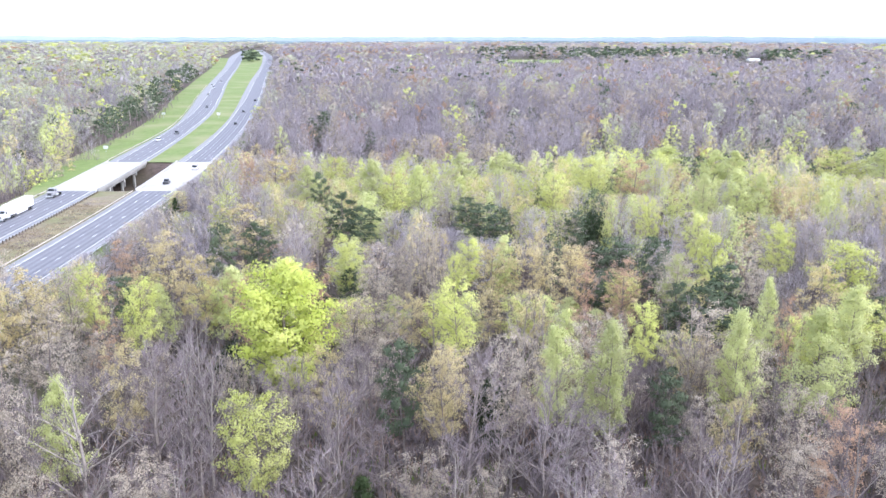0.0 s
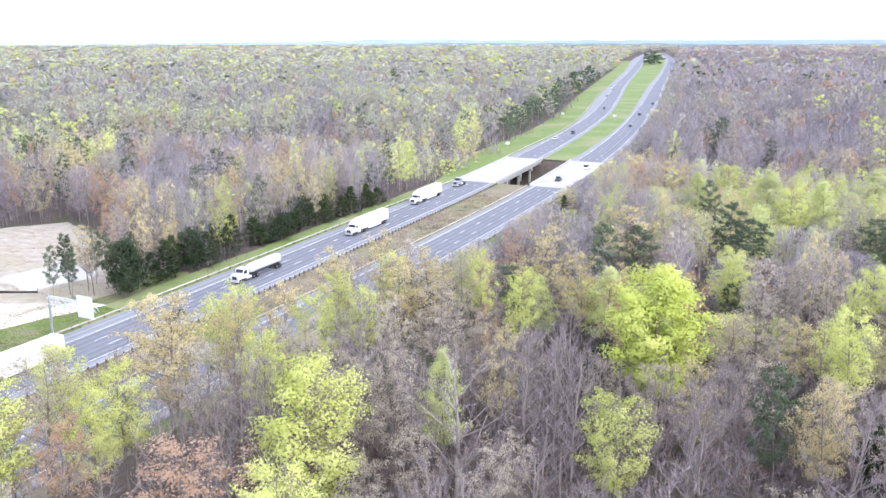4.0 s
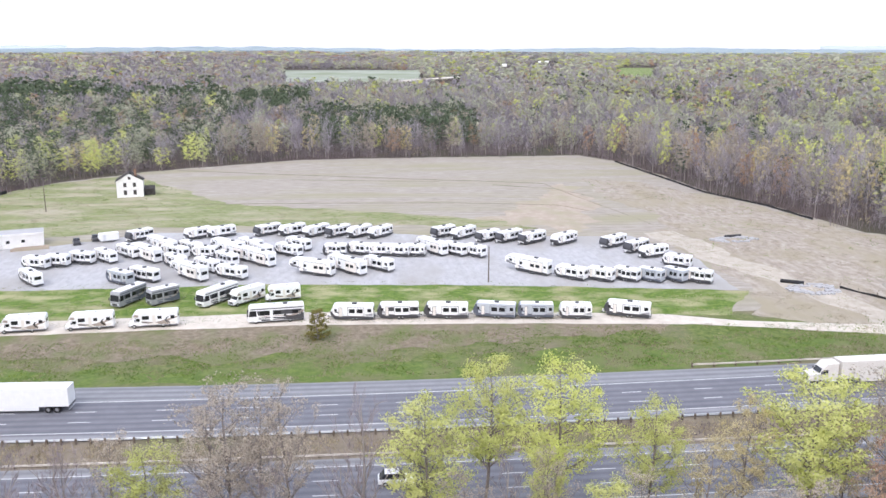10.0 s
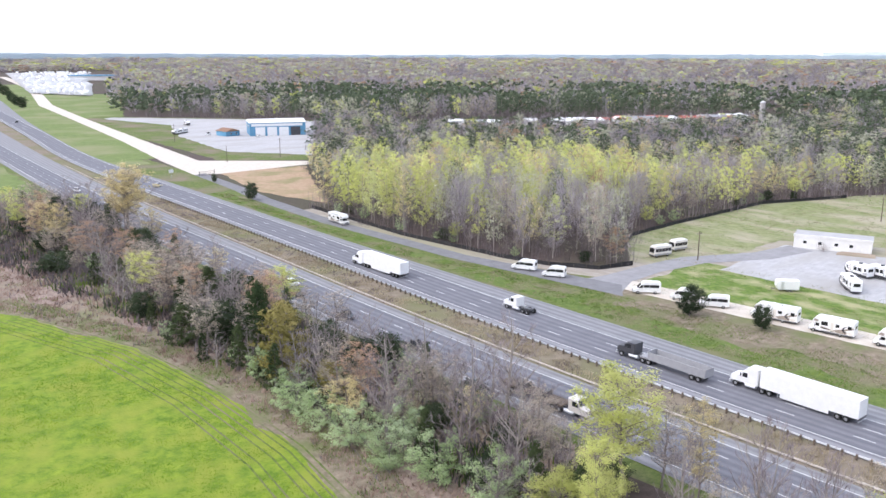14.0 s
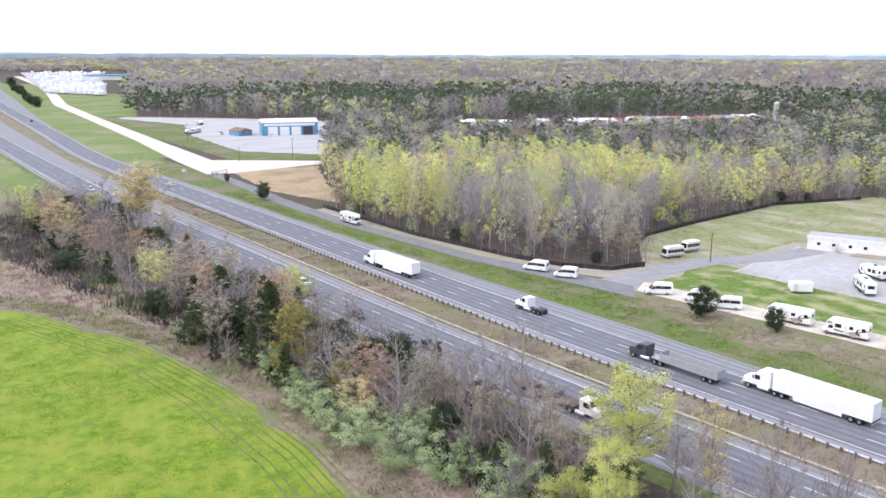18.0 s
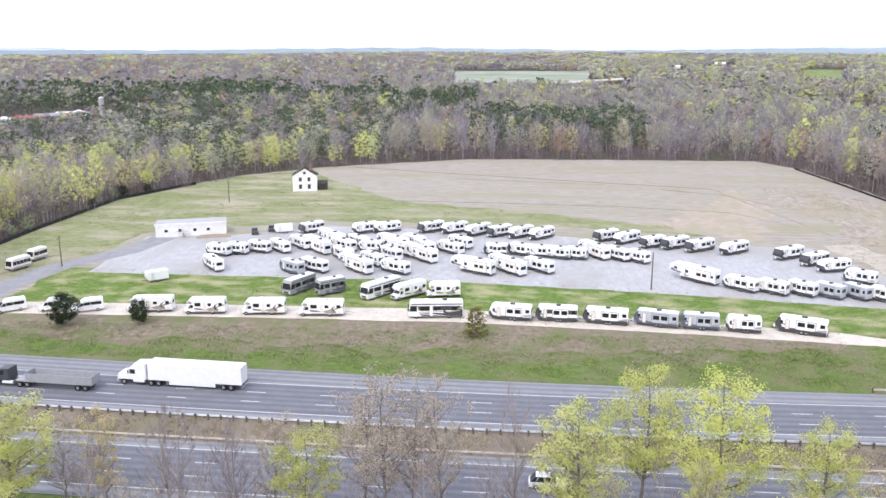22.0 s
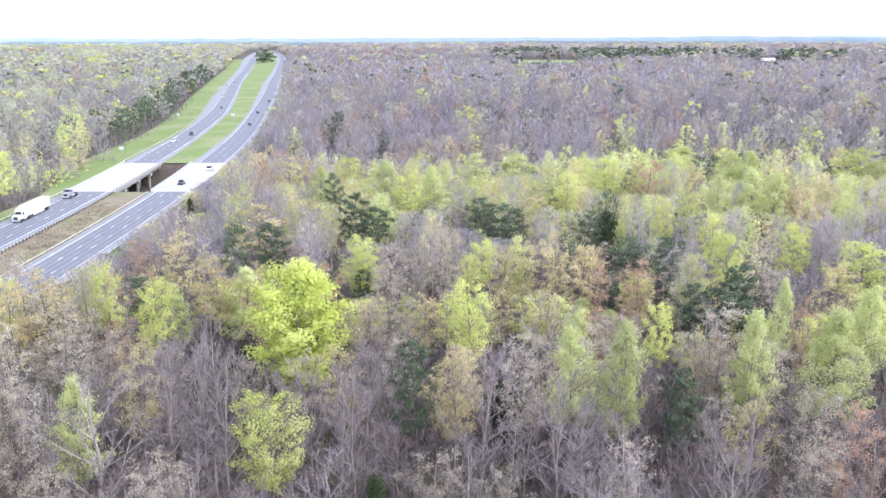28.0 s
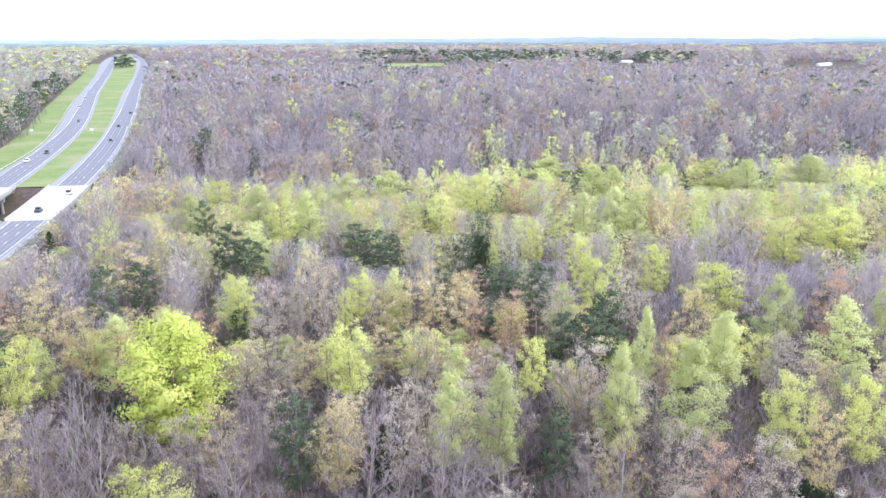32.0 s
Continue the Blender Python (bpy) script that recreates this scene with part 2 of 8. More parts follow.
PALEBARK = surf("pale_bark", (0.28, 0.245, 0.22), (0.43, 0.385, 0.35), 1.2, 0.95, 0.4, 10.0)
WATER = surf("muddy_water", (0.36, 0.315, 0.255), (0.43, 0.38, 0.31), 0.05, 0.12, spec=0.6)
STONE = surf("riprap_stone", (0.30, 0.30, 0.31), (0.56, 0.55, 0.54), 1.2, 0.9, 0.4, 4.0)
WHITE = surf("white_gelcoat", (0.74, 0.74, 0.73), (0.83, 0.83, 0.82), 0.8, 0.35, spec=0.5)
CREAM = surf("cream_gelcoat", (0.66, 0.62, 0.56), (0.76, 0.72, 0.66), 0.8, 0.4, spec=0.5)
ROOF = surf("white_roof_membrane", (0.74, 0.74, 0.72), (0.84, 0.84, 0.82), 0.7, 0.7)
GREY = surf("grey_panel", (0.28, 0.28, 0.29), (0.36, 0.36, 0.37), 0.8, 0.4, spec=0.5)
CHARCOAL = surf("charcoal_panel", (0.045, 0.045, 0.05), (0.07, 0.07, 0.075), 0.8, 0.35, spec=0.5)
NAVY = surf("dark_blue_grey_paint", (0.07, 0.08, 0.11), (0.12, 0.13, 0.16), 0.8, 0.3, spec=0.5)
TAUPE = surf("taupe_decal", (0.30, 0.25, 0.21), (0.38, 0.33, 0.28), 0.8, 0.4)
GLASS = surf("tinted_glass", (0.015, 0.016, 0.018), (0.03, 0.03, 0.034), 0.8, 0.08, spec=0.6)
RUBBER = surf("tyre_rubber", (0.02, 0.02, 0.02), (0.035, 0.035, 0.035), 2.0, 0.85)
RIM = surf("alloy_rim", (0.5, 0.5, 0.5), (0.62, 0.62, 0.62), 2.0, 0.35, metal=0.8)
RED = surf("red_paint", (0.42, 0.02, 0.015), (0.52, 0.03, 0.02), 0.8, 0.3, spec=0.5)
BRICKRED = surf("red_roof_metal", (0.34, 0.09, 0.06), (0.46, 0.15, 0.11), 0.5, 0.6)
BLUE = surf("blue_metal_siding", (0.09, 0.24, 0.38), (0.14, 0.31, 0.46), 0.3, 0.5)
BROWN = surf("brown_shingles", (0.20, 0.12, 0.08), (0.30, 0.19, 0.13), 1.0, 0.9)
CHAR = surf("charred_roof", (0.03, 0.028, 0.026), (0.09, 0.08, 0.075), 0.8, 0.95, 0.5, 3.0)
SIDING = surf("old_white_siding", (0.66, 0.65, 0.62), (0.80, 0.79, 0.76), 0.6, 0.8, 0.1, 8.0)
CLOTH = surf("black_silt_cloth", (0.015, 0.015, 0.016), (0.04, 0.04, 0.042), 0.8, 0.8)
ALU = surf("aluminium", (0.60, 0.61, 0.62), (0.74, 0.75, 0.76), 0.5, 0.4, metal=0.5)
SIGN = surf("sign_back", (0.66, 0.68, 0.69), (0.78, 0.80, 0.81), 0.5, 0.5)

# Distance haze is painted in: each farther ridge is bluer and paler.
RIDGE = surf("haze_green_ridge", (0.15, 0.20, 0.21), (0.25, 0.30, 0.31), 0.012, 0.95, stretch=(1, 1, 3))
RIDGE2 = surf("haze_blue_ridge", (0.27, 0.335, 0.37), (0.36, 0.42, 0.455), 0.008, 0.95, stretch=(1, 1, 3))
RIDGE3 = surf("haze_pale_hills", (0.46, 0.52, 0.56), (0.52, 0.575, 0.61), 0.004, 0.95, stretch=(1, 1, 3))
LEAVES = {
    "oak": leaf("bright_oak_leaves", (0.54, 0.595, 0.14), (0.72, 0.735, 0.27)),
    "oakn": leaf("maple_leaves", (0.52, 0.55, 0.17), (0.69, 0.69, 0.30)),
    "tulip": leaf("spring_green_leaves", (0.515, 0.545, 0.225), (0.69, 0.70, 0.39)),
    "leafy": leaf("yellow_green_leaves", (0.56, 0.59, 0.185), (0.73, 0.73, 0.33)),
    "gold": leaf("golden_buds", (0.58, 0.49, 0.25), (0.74, 0.65, 0.40)),
    "bud": leaf("pale_buds", (0.44, 0.38, 0.30), (0.61, 0.54, 0.45)),
    # Sparse leaf tint, greyed so that far green crowns look muted by haze.
    "sage": leaf("sparse_hazed_leaves", (0.46, 0.465, 0.335), (0.64, 0.635, 0.49)),
    "rust": leaf("rust_red_buds", (0.50, 0.335, 0.225), (0.64, 0.475, 0.345)),
    # For the far belts only: near twig colour paled and cooled to paint in haze.
    "bare": leaf("hazed_grey_twigs", (0.43, 0.385, 0.415), (0.63, 0.575, 0.61), 0.2),
    # Needles lightened and greyed; some haze is put into this colour.
    "pine": leaf("pine_needles", (0.08, 0.105, 0.065), (0.17, 0.20, 0.125), 0.2),
    "cedar": leaf("cedar_sprays", (0.035, 0.055, 0.025), (0.10, 0.12, 0.055), 0.2),
    "under": leaf("undergrowth_twigs", (0.14, 0.118, 0.118), (0.29, 0.25, 0.255), 0.2),
    "holly": leaf("dark_evergreen_leaves", (0.035, 0.05, 0.028), (0.10, 0.125, 0.07), 0.25),
    "olive": leaf("olive_gold_sprays", (0.20, 0.18, 0.055), (0.38, 0.325, 0.13), 0.3),
    "grass": leaf("grass_blades", (0.09, 0.16, 0.025), (0.24, 0.31, 0.07), 0.4),
    "crop": leaf("crop_blades", (0.10, 0.20, 0.012), (0.25, 0.35, 0.03), 0.4),
    "straw": leaf("dead_grass_blades", (0.28, 0.235, 0.16), (0.50, 0.44, 0.31), 0.3),
    "briar": leaf("pinkish_dead_weeds", (0.27, 0.19, 0.155), (0.48, 0.37, 0.30), 0.3),
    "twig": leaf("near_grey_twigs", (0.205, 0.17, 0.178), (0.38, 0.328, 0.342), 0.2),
    "shrub": leaf("silver_green_shrub", (0.35, 0.44, 0.21), (0.57, 0.65, 0.42)),
}


from mathutils.geometry import tessellate_polygon


# ---- mesh helpers ----
def mesh(name, verts, faces):
    me = bpy.data.meshes.new(name)
    me.from_pydata([tuple(v) for v in verts], [], [tuple(f) for f in faces])
    me.update()
    return me


def quads(name, verts, faces):
    """A mesh of many four-sided faces, from arrays."""
    me = bpy.data.meshes.new(name)
    v, f = np.asarray(verts, np.float32), np.asarray(faces, np.int32)
    me.vertices.add(len(v))
    me.vertices.foreach_set("co", v.ravel())
    me.loops.add(f.size)
    me.loops.foreach_set("vertex_index", f.ravel())
    me.polygons.add(len(f))
    me.polygons.foreach_set("loop_start", np.arange(0, f.size, 4, dtype=np.int32))
    me.update(calc_edges=True)
    return me


def tris(name, verts, faces, normals=None):
    """A mesh of many triangles, from arrays; foliage takes its shading from the clump it belongs to."""
    me = bpy.data.meshes.new(name)
    v, f = np.asarray(verts, np.float32), np.asarray(faces, np.int32)
    me.vertices.add(len(v))
    me.vertices.foreach_set("co", v.ravel())
    me.loops.add(f.size)
    me.loops.foreach_set("vertex_index", f.ravel())
    me.polygons.add(len(f))
    me.polygons.foreach_set("loop_start", np.arange(0, f.size, 3, dtype=np.int32))
    me.update(calc_edges=True)
    if normals is not None:
        at = me.attributes.new("custom_normal", "FLOAT_VECTOR", "POINT")
        at.data.foreach_set("vector", np.asarray(normals, np.float32).ravel())
        me.update()
    return me


def thing(name, label, category, group="", at=None, kind=""):
    ob = tagged(new(name), label, category, group, kind)
    if at is not None:
        ob.matrix_basis = at
    return ob


def part(name, me, material, parent=None, label="", at=None):
    ob = new(name, me)
    if not me.materials:
        me.materials.append(material)
    ob.parent = parent
    if at is not None:
        ob.matrix_basis = at
    if label:
        ob["label"] = label
    return ob


def structure(name, me, material, label, category):
    ob = part(name, me, material)
    return tagged(ob, label, category, kind="structure")


class Geo:
    """Collects boxes, slabs and tubes into one mesh."""

    def __init__(self):
        self.v, self.f = [], []

    def add(self, vs, fs):
        k = len(self.v)
        self.v += [tuple(p) for p in vs]
        self.f += [tuple(k + i for i in q) for q in fs]
        return self

    def box(self, x0, x1, y0, y1, z0, z1, c=0.0):
        """A box, its upright and upper edges cut by c."""
        if not c:
            vs = [(x, y, z) for z in (z0, z1) for x, y in ((x0, y0), (x1, y0), (x1, y1), (x0, y1))]
            return self.add(vs, [(3, 2, 1, 0), (4, 5, 6, 7), (0, 1, 5, 4), (1, 2, 6, 5), (2, 3, 7, 6), (3, 0, 4, 7)])
        ring = lambda a, b, e, d, k: [(a + k, e), (b - k, e), (b, e + k), (b, d - k), (b - k, d), (a + k, d), (a, d - k), (a, e + k)]
        vs = [(x, y, z0) for x, y in ring(x0, x1, y0, y1, c)] + [(x, y, z1 - c) for x, y in ring(x0, x1, y0, y1, c)]
        vs += [(x, y, z1) for x, y in ring(x0 + c, x1 - c, y0 + c, y1 - c, c * 0.6)]
        fs = [tuple(range(7, -1, -1)), tuple(range(16, 24))]
        for s in (0, 8):
            fs += [(s + i, s + (i + 1) % 8, s + 8 + (i + 1) % 8, s + 8 + i) for i in range(8)]
        return self.add(vs, fs)

    def slab(self, prof, w, c=0.06, y=0.0):
        """A side profile of (x, z) points, counter-clockwise, drawn out to the width w with cut edges."""
        cx = sum(p[0] for p in prof) / len(prof)
        cz = sum(p[1] for p in prof) / len(prof)
        n, vs = len(prof), []
        for yy, s in ((-w / 2, c), (-w / 2 + c, 0), (w / 2 - c, 0), (w / 2, c)):
            for x, z in prof:
                dx, dz = x - cx, z - cz
                r = math.hypot(dx, dz) or 1
                vs.append((x - dx / r * s, y + yy, z - dz / r * s))
        fs = [tuple(range(n)), tuple(range(4 * n - 1, 3 * n - 1, -1))]
        for k in range(3):
            fs += [(k * n + (i + 1) % n, k * n + i, (k + 1) * n + i, (k + 1) * n + (i + 1) % n) for i in range(n)]
        return self.add(vs, fs)

    def tube(self, p, q, r0, r1, n=6):
        p, q = Vector(p), Vector(q)
        d = (q - p).normalized()
        s = d.orthogonal().normalized()
        t = d.cross(s)
        vs = []
        for o, r in ((p, r0), (q, r1)):
            vs += [o + (s * math.cos(2 * math.pi * i / n) + t * math.sin(2 * math.pi * i / n)) * r for i in range(n)]
        fs = [(i, (i + 1) % n, n + (i + 1) % n, n + i) for i in range(n)]
        return self.add(vs, fs + [tuple(range(n - 1, -1, -1)), tuple(range(n, 2 * n))])

    def mesh(self, name):
        return mesh(name, self.v, self.f)


# ---- the lie of the land ----
ROAD_Y = np.array([-3100, -2260, -1500, -1020, -600, -430, -317, -200, -110, 0, 100, 180, 290, 390, 500, 610, 710, 940, 1350, 1960, 2700], float)
A_OUT = np.array([-760, -590, -410, -300, -203, -171, -160, -148, -141, -133, -132, -134.5, -139, -148, -160, -182, -205, -255, -342, -480, -620], float)
A_IN = np.array([-712, -535, -372, -268, -188, -156, -143, -131, -121, -114, -114, -117, -122, -131, -145, -163, -184, -235, -320, -450, -606], float)
B_FAR = np.array([-700, -522, -360, -258, -178, -150, -134, -121, -112, -106, -104, -105, -109, -118, -131, -149, -168, -212, -286, -408, -580], float)
B_NEAR = np.array([-660, -488, -330, -230, -151, -127, -113, -103, -95.5, -90, -88, -89, -93, -101, -115, -133, -150, -193, -268, -386, -562], float)


def smooth(table):
    """A road edge as a smooth curve through its knots: x for any y."""
    slope = np.gradient(table, ROAD_Y)

    def at(y):
        y = np.clip(np.asarray(y, float), ROAD_Y[0], ROAD_Y[-1])
        i = np.clip(np.searchsorted(ROAD_Y, y) - 1, 0, len(ROAD_Y) - 2)
        h = ROAD_Y[i + 1] - ROAD_Y[i]
        s = (y - ROAD_Y[i]) / h
        return (2 * s**3 - 3 * s**2 + 1) * table[i] + (s**3 - 2 * s**2 + s) * h * slope[i] + (3 * s**2 - 2 * s**3) * table[i + 1] + (s**3 - s**2) * h * slope[i + 1]
    return at


a_out, a_in, b_far, b_near = smooth(A_OUT), smooth(A_IN), smooth(B_FAR), smooth(B_NEAR)
BRIDGE = (297.0, 366.0)


def land(x, y):
    """Height of the ground: level, with a creek valley under the bridges and low hills far off."""
    x, y = np.asarray(x, float), np.asarray(y, float)
    mid = 332 + 0.10 * (x + 115)
    vale = 10.0 * np.exp(-(((y - mid) / 40.0) ** 2)) + 6.0 * np.exp(-(((y - mid - 40) / 110.0) ** 2)) * np.clip((x + 80) / 60, 0, 1)
    off = np.maximum(np.maximum(a_out(y) - 6 - x, x - b_near(y) - 6), 0)
    bank = np.clip(off / 16.0, 0, 1)
    under = np.clip((y - BRIDGE[0]) / 9, 0, 1) * np.clip((BRIDGE[1] - y) / 9, 0, 1)
    vale = vale * np.maximum(bank, under)
    r = np.hypot(x, y) + 1e-6
    side = np.clip((-x / r - 0.30) / 0.4, 0, 1) + np.clip(-y / r, 0, 1)
    hill = np.clip((r - 2050) / 1400, 0, 1) * np.clip(side, 0, 1) * (6 + 4 * np.sin(x / 900.0 + 0.6) * np.cos(y / 1100.0) + 3 * np.sin(y / 420.0 + x / 700.0))
    road = np.clip((np.maximum(a_out(y) - x, x - b_near(y)) - 30) / 120, 0, 1)
    return -vale + hill * road - 0.02


def axis(lo, hi, step, far, k=1.22):
    c = list(np.arange(lo, hi + step, step))
    d = step
    while c[-1] < far:
        d *= k
        c.append(c[-1] + d)
    d = step
    while c[0] > -far:
        d *= k
        c.insert(0, c[0] - d)
    return np.array(c)


gx, gy = axis(-260, 120, 6.0, 4880), axis(230, 450, 5.0, 4880)
gy = np.unique(np.concatenate([gy, np.arange(-400, 230, 30.0), np.arange(450, 900, 40.0)]))
GX, GY = np.meshgrid(gx, gy)
GV = np.stack([GX, GY, land(GX, GY)], -1).reshape(-1, 3)
nx, ny = len(gx), len(gy)
ii = np.arange(nx * ny).reshape(ny, nx)
ground = structure("ground", quads("ground", GV, np.stack([ii[:-1, :-1], ii[:-1, 1:], ii[1:, 1:], ii[1:, :-1]], -1).reshape(-1, 4)),
                   LITTER, "brown leaf-littered ground reaching to the horizon", "ground")


OUTLINES = {}


def patch(name, outline, z, material, label, category="ground", rough=0.0, seed=1):
    """A thin sheet of ground cover with a slightly uneven outline."""
    rng = random.Random(seed)
    pts = []
    for (x0, y0), (x1, y1) in zip(outline, outline[1:] + outline[:1]):
        long = math.hypot(x1 - x0, y1 - y0)
        n = max(1, min(60, int(long / 2.5))) if rough else 1
        for i in range(n):
            s = i / n
            x, y = x0 + (x1 - x0) * s, y0 + (y1 - y0) * s
            e = rough * (1.6 * noise.noise(Vector((x / 9.0, y / 9.0, seed))) + 0.7 * noise.noise(Vector((x / 3.0, y / 3.0, seed + 5.0))))
            pts.append((x + (y1 - y0) / long * e, y - (x1 - x0) / long * e))
    OUTLINES[name] = pts
    up = []
    for a, b, c in tessellate_polygon([[Vector((x, y, 0)) for x, y in pts]]):
        (ax, ay), (bx, by), (cx, cy) = pts[a], pts[b], pts[c]
        up.append((a, b, c) if (bx - ax) * (cy - ay) - (by - ay) * (cx - ax) > 0 else (a, c, b))
    return structure(name, mesh(name, [(x, y, z) for x, y in pts], up), material, label, category)


def inside(x, y, poly):
    hit = False
    for (x0, y0), (x1, y1) in zip(poly, poly[1:] + poly[:1]):
        if (y0 > y) != (y1 > y) and x < (x1 - x0) * (y - y0) / (y1 - y0) + x0:
            hit = not hit
    return hit


def strip(name, left, right, y0, y1, z, material, label, category="road", step=8.0, thick=0.0):
    """A ribbon of road between two edges, with its distances across and along as texture map."""
    ys = np.arange(y0, y1 + step, step)
    ys[-1] = y1
    xl, xr = left(ys), right(ys)
    k = 5
    s = np.linspace(0, 1, k)
    X = xl[:, None] + (xr - xl)[:, None] * s
    V = np.stack([X, np.repeat(ys[:, None], k, 1), np.full(X.shape, z)], -1).reshape(-1, 3)
    i = np.arange(len(V)).reshape(len(ys), k)
    F = np.stack([i[:-1, :-1], i[:-1, 1:], i[1:, 1:], i[1:, :-1]], -1).reshape(-1, 4)
    me = quads(name, V, F)
    uv = me.uv_layers.new(name="UVMap")
    U = np.stack([(X - xl[:, None]), np.repeat(ys[:, None], k, 1)], -1).reshape(-1, 2)
    uv.data.foreach_set("uv", U[F.ravel()].astype(np.float32).ravel())
    return structure(name, me, material, label, category)


shift = lambda edge, d: (lambda y: edge(y) + d)

# ---- ground covers ----
ys = [float(v) for v in range(-420, 141, 40)]
verge_out = [(float(a_out(y)) + 1, y) for y in ys]
FIELD = [(-160, 152), (-215, 178), (-231, 156), (-275, 149), (-303, 140), (-390, 133), (-416, 119), (-416, 23), (-414, -18), (-384, -81), (-354, -114), (-296, -142), (-214, -144), (-187, -124), (-175, -127), (-167, -152), (-166, -192), (-172, -246)]
OPEN_A = verge_out + FIELD + [(-184, -250), (-236, -342), (-250, -357), (-214, -385), (-205, -420)]
patch("bank_grass", verge_out + [(-142, 150), (-160, 130), (-163, 60), (-169, -30), (-170, -110), (-158, -160), (-160, -220), (-176, -300), (-190, -420)], 0.01, GRASS, "mown green and brown roadside grass bank", "grass", 0.6)
patch("dry_field", FIELD + [(-158, -245), (-154, -130), (-148, 60), (-143, 140)], 0.004, STRAW, "wide tan dry mown field", "field", 0.8)
patch("green_field_edge", [(-352, -114), (-296, -142), (-214, -143), (-187, -124), (-200, -108), (-240, -108), (-262, -60), (-258, 20), (-247, 58), (-262, 50), (-280, 10), (-300, -40), (-330, -60), (-372, -88)], 0.03, PALELAWN, "patchy green grass round the edge of the dry field", "grass", 1.5)
patch("bank_foot", [(float(a_out(y)) - 1, float(y)) for y in range(-300, 121, 12)] + [(float(a_out(y)) - 8 - (4 if y > 20 else 0), float(y)) for y in range(120, -301, -12)], 0.035, FOOT, "bright green grass at the foot of the bank", "grass", 2.2)
patch("lot_verge", [(-166, -110), (-200, -112), (-198, -20), (-190, 36), (-176, 92), (-160, 80), (-162, 20), (-168, -40)], 0.05, LAWN, "bright green verge between gravel lot and track", "grass", 1.2)
patch("bare_soil", [(-144, 138), (-148, 100), (-160, 84), (-182, 96), (-205, 92), (-236, 92), (-262, 104), (-300, 96), (-340, 100), (-330, 118), (-300, 134), (-268, 146), (-231, 152), (-215, 172), (-170, 148)], 0.02, SOIL, "graded pale bare soil with orange clay patches", "soil", 2.5)
patch("soil_track", [(-238, 88), (-215, 93), (-190, 98), (-165, 104), (-150, 106), (-146, 116), (-165, 114), (-190, 108), (-216, 103), (-240, 99)], 0.04, PALESOIL, "pale worn track over the bare soil", "track", 2.0)
patch("worn_strip", [(-164, -112), (-152, -104), (-149, -60), (-147, -10), (-148, 30), (-150, 62), (-158, 64), (-163, 30), (-165, -10), (-166, -60)], 0.055, WORN, "trampled brown strip below the motorhomes", "grass", 3.0)
patch("orange_soil", [(-262, 44), (-300, 70), (-330, 88), (-300, 92), (-262, 80), (-240, 70)], 0.035, CLAY, "streak of orange clay in the field", "soil", 5.0)
patch("gravel_lot", [(-236, -104), (-196, -103), (-195, -56), (-194, -15), (-187, 36), (-177, 90), (-205, 92), (-234, 84), (-240, 28), (-247, 12), (-254, -54), (-240, -80)], 0.08, GRAVEL, "grey gravel sales lot", "gravel lot", 0.5)
patch("gravel_track", [(-171, -118), (-163, -110), (-163.6, -60), (-163.6, -10), (-160, 32), (-155, 70), (-143, 112), (-139, 122), (-147, 122), (-156, 80), (-162, 66), (-168, 30), (-172, -10), (-172, -60)], 0.07, LIMESTONE, "pale limestone track along the row of motorhomes", "track", 0.3)
patch("entrance_drive", [(-162, -122), (-170, -120), (-185, -119), (-201, -117), (-220, -106), (-236, -103), (-234, -95), (-216, -99), (-200, -109), (-184, -112), (-170, -112), (-160, -108)], 0.09, LANE, "curved grey asphalt entrance drive", "drive", 0.15)
patch("service_road", [(-158, -106), (-155, -160), (-158, -222), (-165, -276), (-171, -300), (-180, -350), (-186, -352), (-177, -300), (-171, -274), (-163, -220), (-160.5, -158), (-166, -112)], 0.10, SERVICE, "narrow grey asphalt service road beside the highway", "road", 0.1)
patch("frontage_road", [(-180, -350), (-190, -400), (-219, -520), (-262, -720), (-300, -900), (-420, -1300), (-560, -1900), (-572, -1890), (-430, -1290), (-312, -896), (-272, -715), (-230, -514), (-206, -395), (-250, -352), (-248, -345), (-188, -346)], 0.06, LIMESTONE, "pale frontage road and side road", "road", 0.2)
WARE = [(-214, -388), (-248, -360), (-395, -556), (-352, -628), (-285, -718), (-268, -700), (-232, -516)]
patch("orange_bank", [(-181, -250), (-234, -342), (-192, -350), (-176, -290)], 0.05, ORANGE, "rough orange-brown weedy bank", "grass", 1.0)
patch("yard_grass", WARE, 0.02, GRASS, "thin grass round the warehouse yard", "grass", 1.0)
patch("warehouse_yard", [(-236, -420), (-262, -376), (-390, -552), (-350, -622), (-290, -700), (-278, -690), (-292, -600), (-258, -520)], 0.05, GRAVEL, "worn grey gravel warehouse yard", "gravel lot", 1.0)
CROPS = [(-36, -226), (-55, -185), (-64, -149), (-65, -120), (-63, -94), (-58, -70), (-50, -45), (-20, -30), (60, -40), (200, -180), (160, -330), (-8, -262)]
OVER = [(-104, -426), (-74, -424), (-60, -500), (-70, -700), (-126, -700), (-150, -640), (-118, -520)]
patch("crop_headland", [(-69, -150), (-71, -120), (-69, -94), (-64, -66), (-59, -45), (-47, -45), (-54.5, -70), (-60.5, -94), (-63.5, -120), (-62.5, -149), (-53.5, -186), (-34, -228), (-40, -232), (-61, -188)], 0.036, WORN, "brown-green grass headland beside the crop", "grass", 1.2)
patch("crop_field", CROPS, 0.03, CROP, "bright green young crop field with drill rows", "field", 0.5)
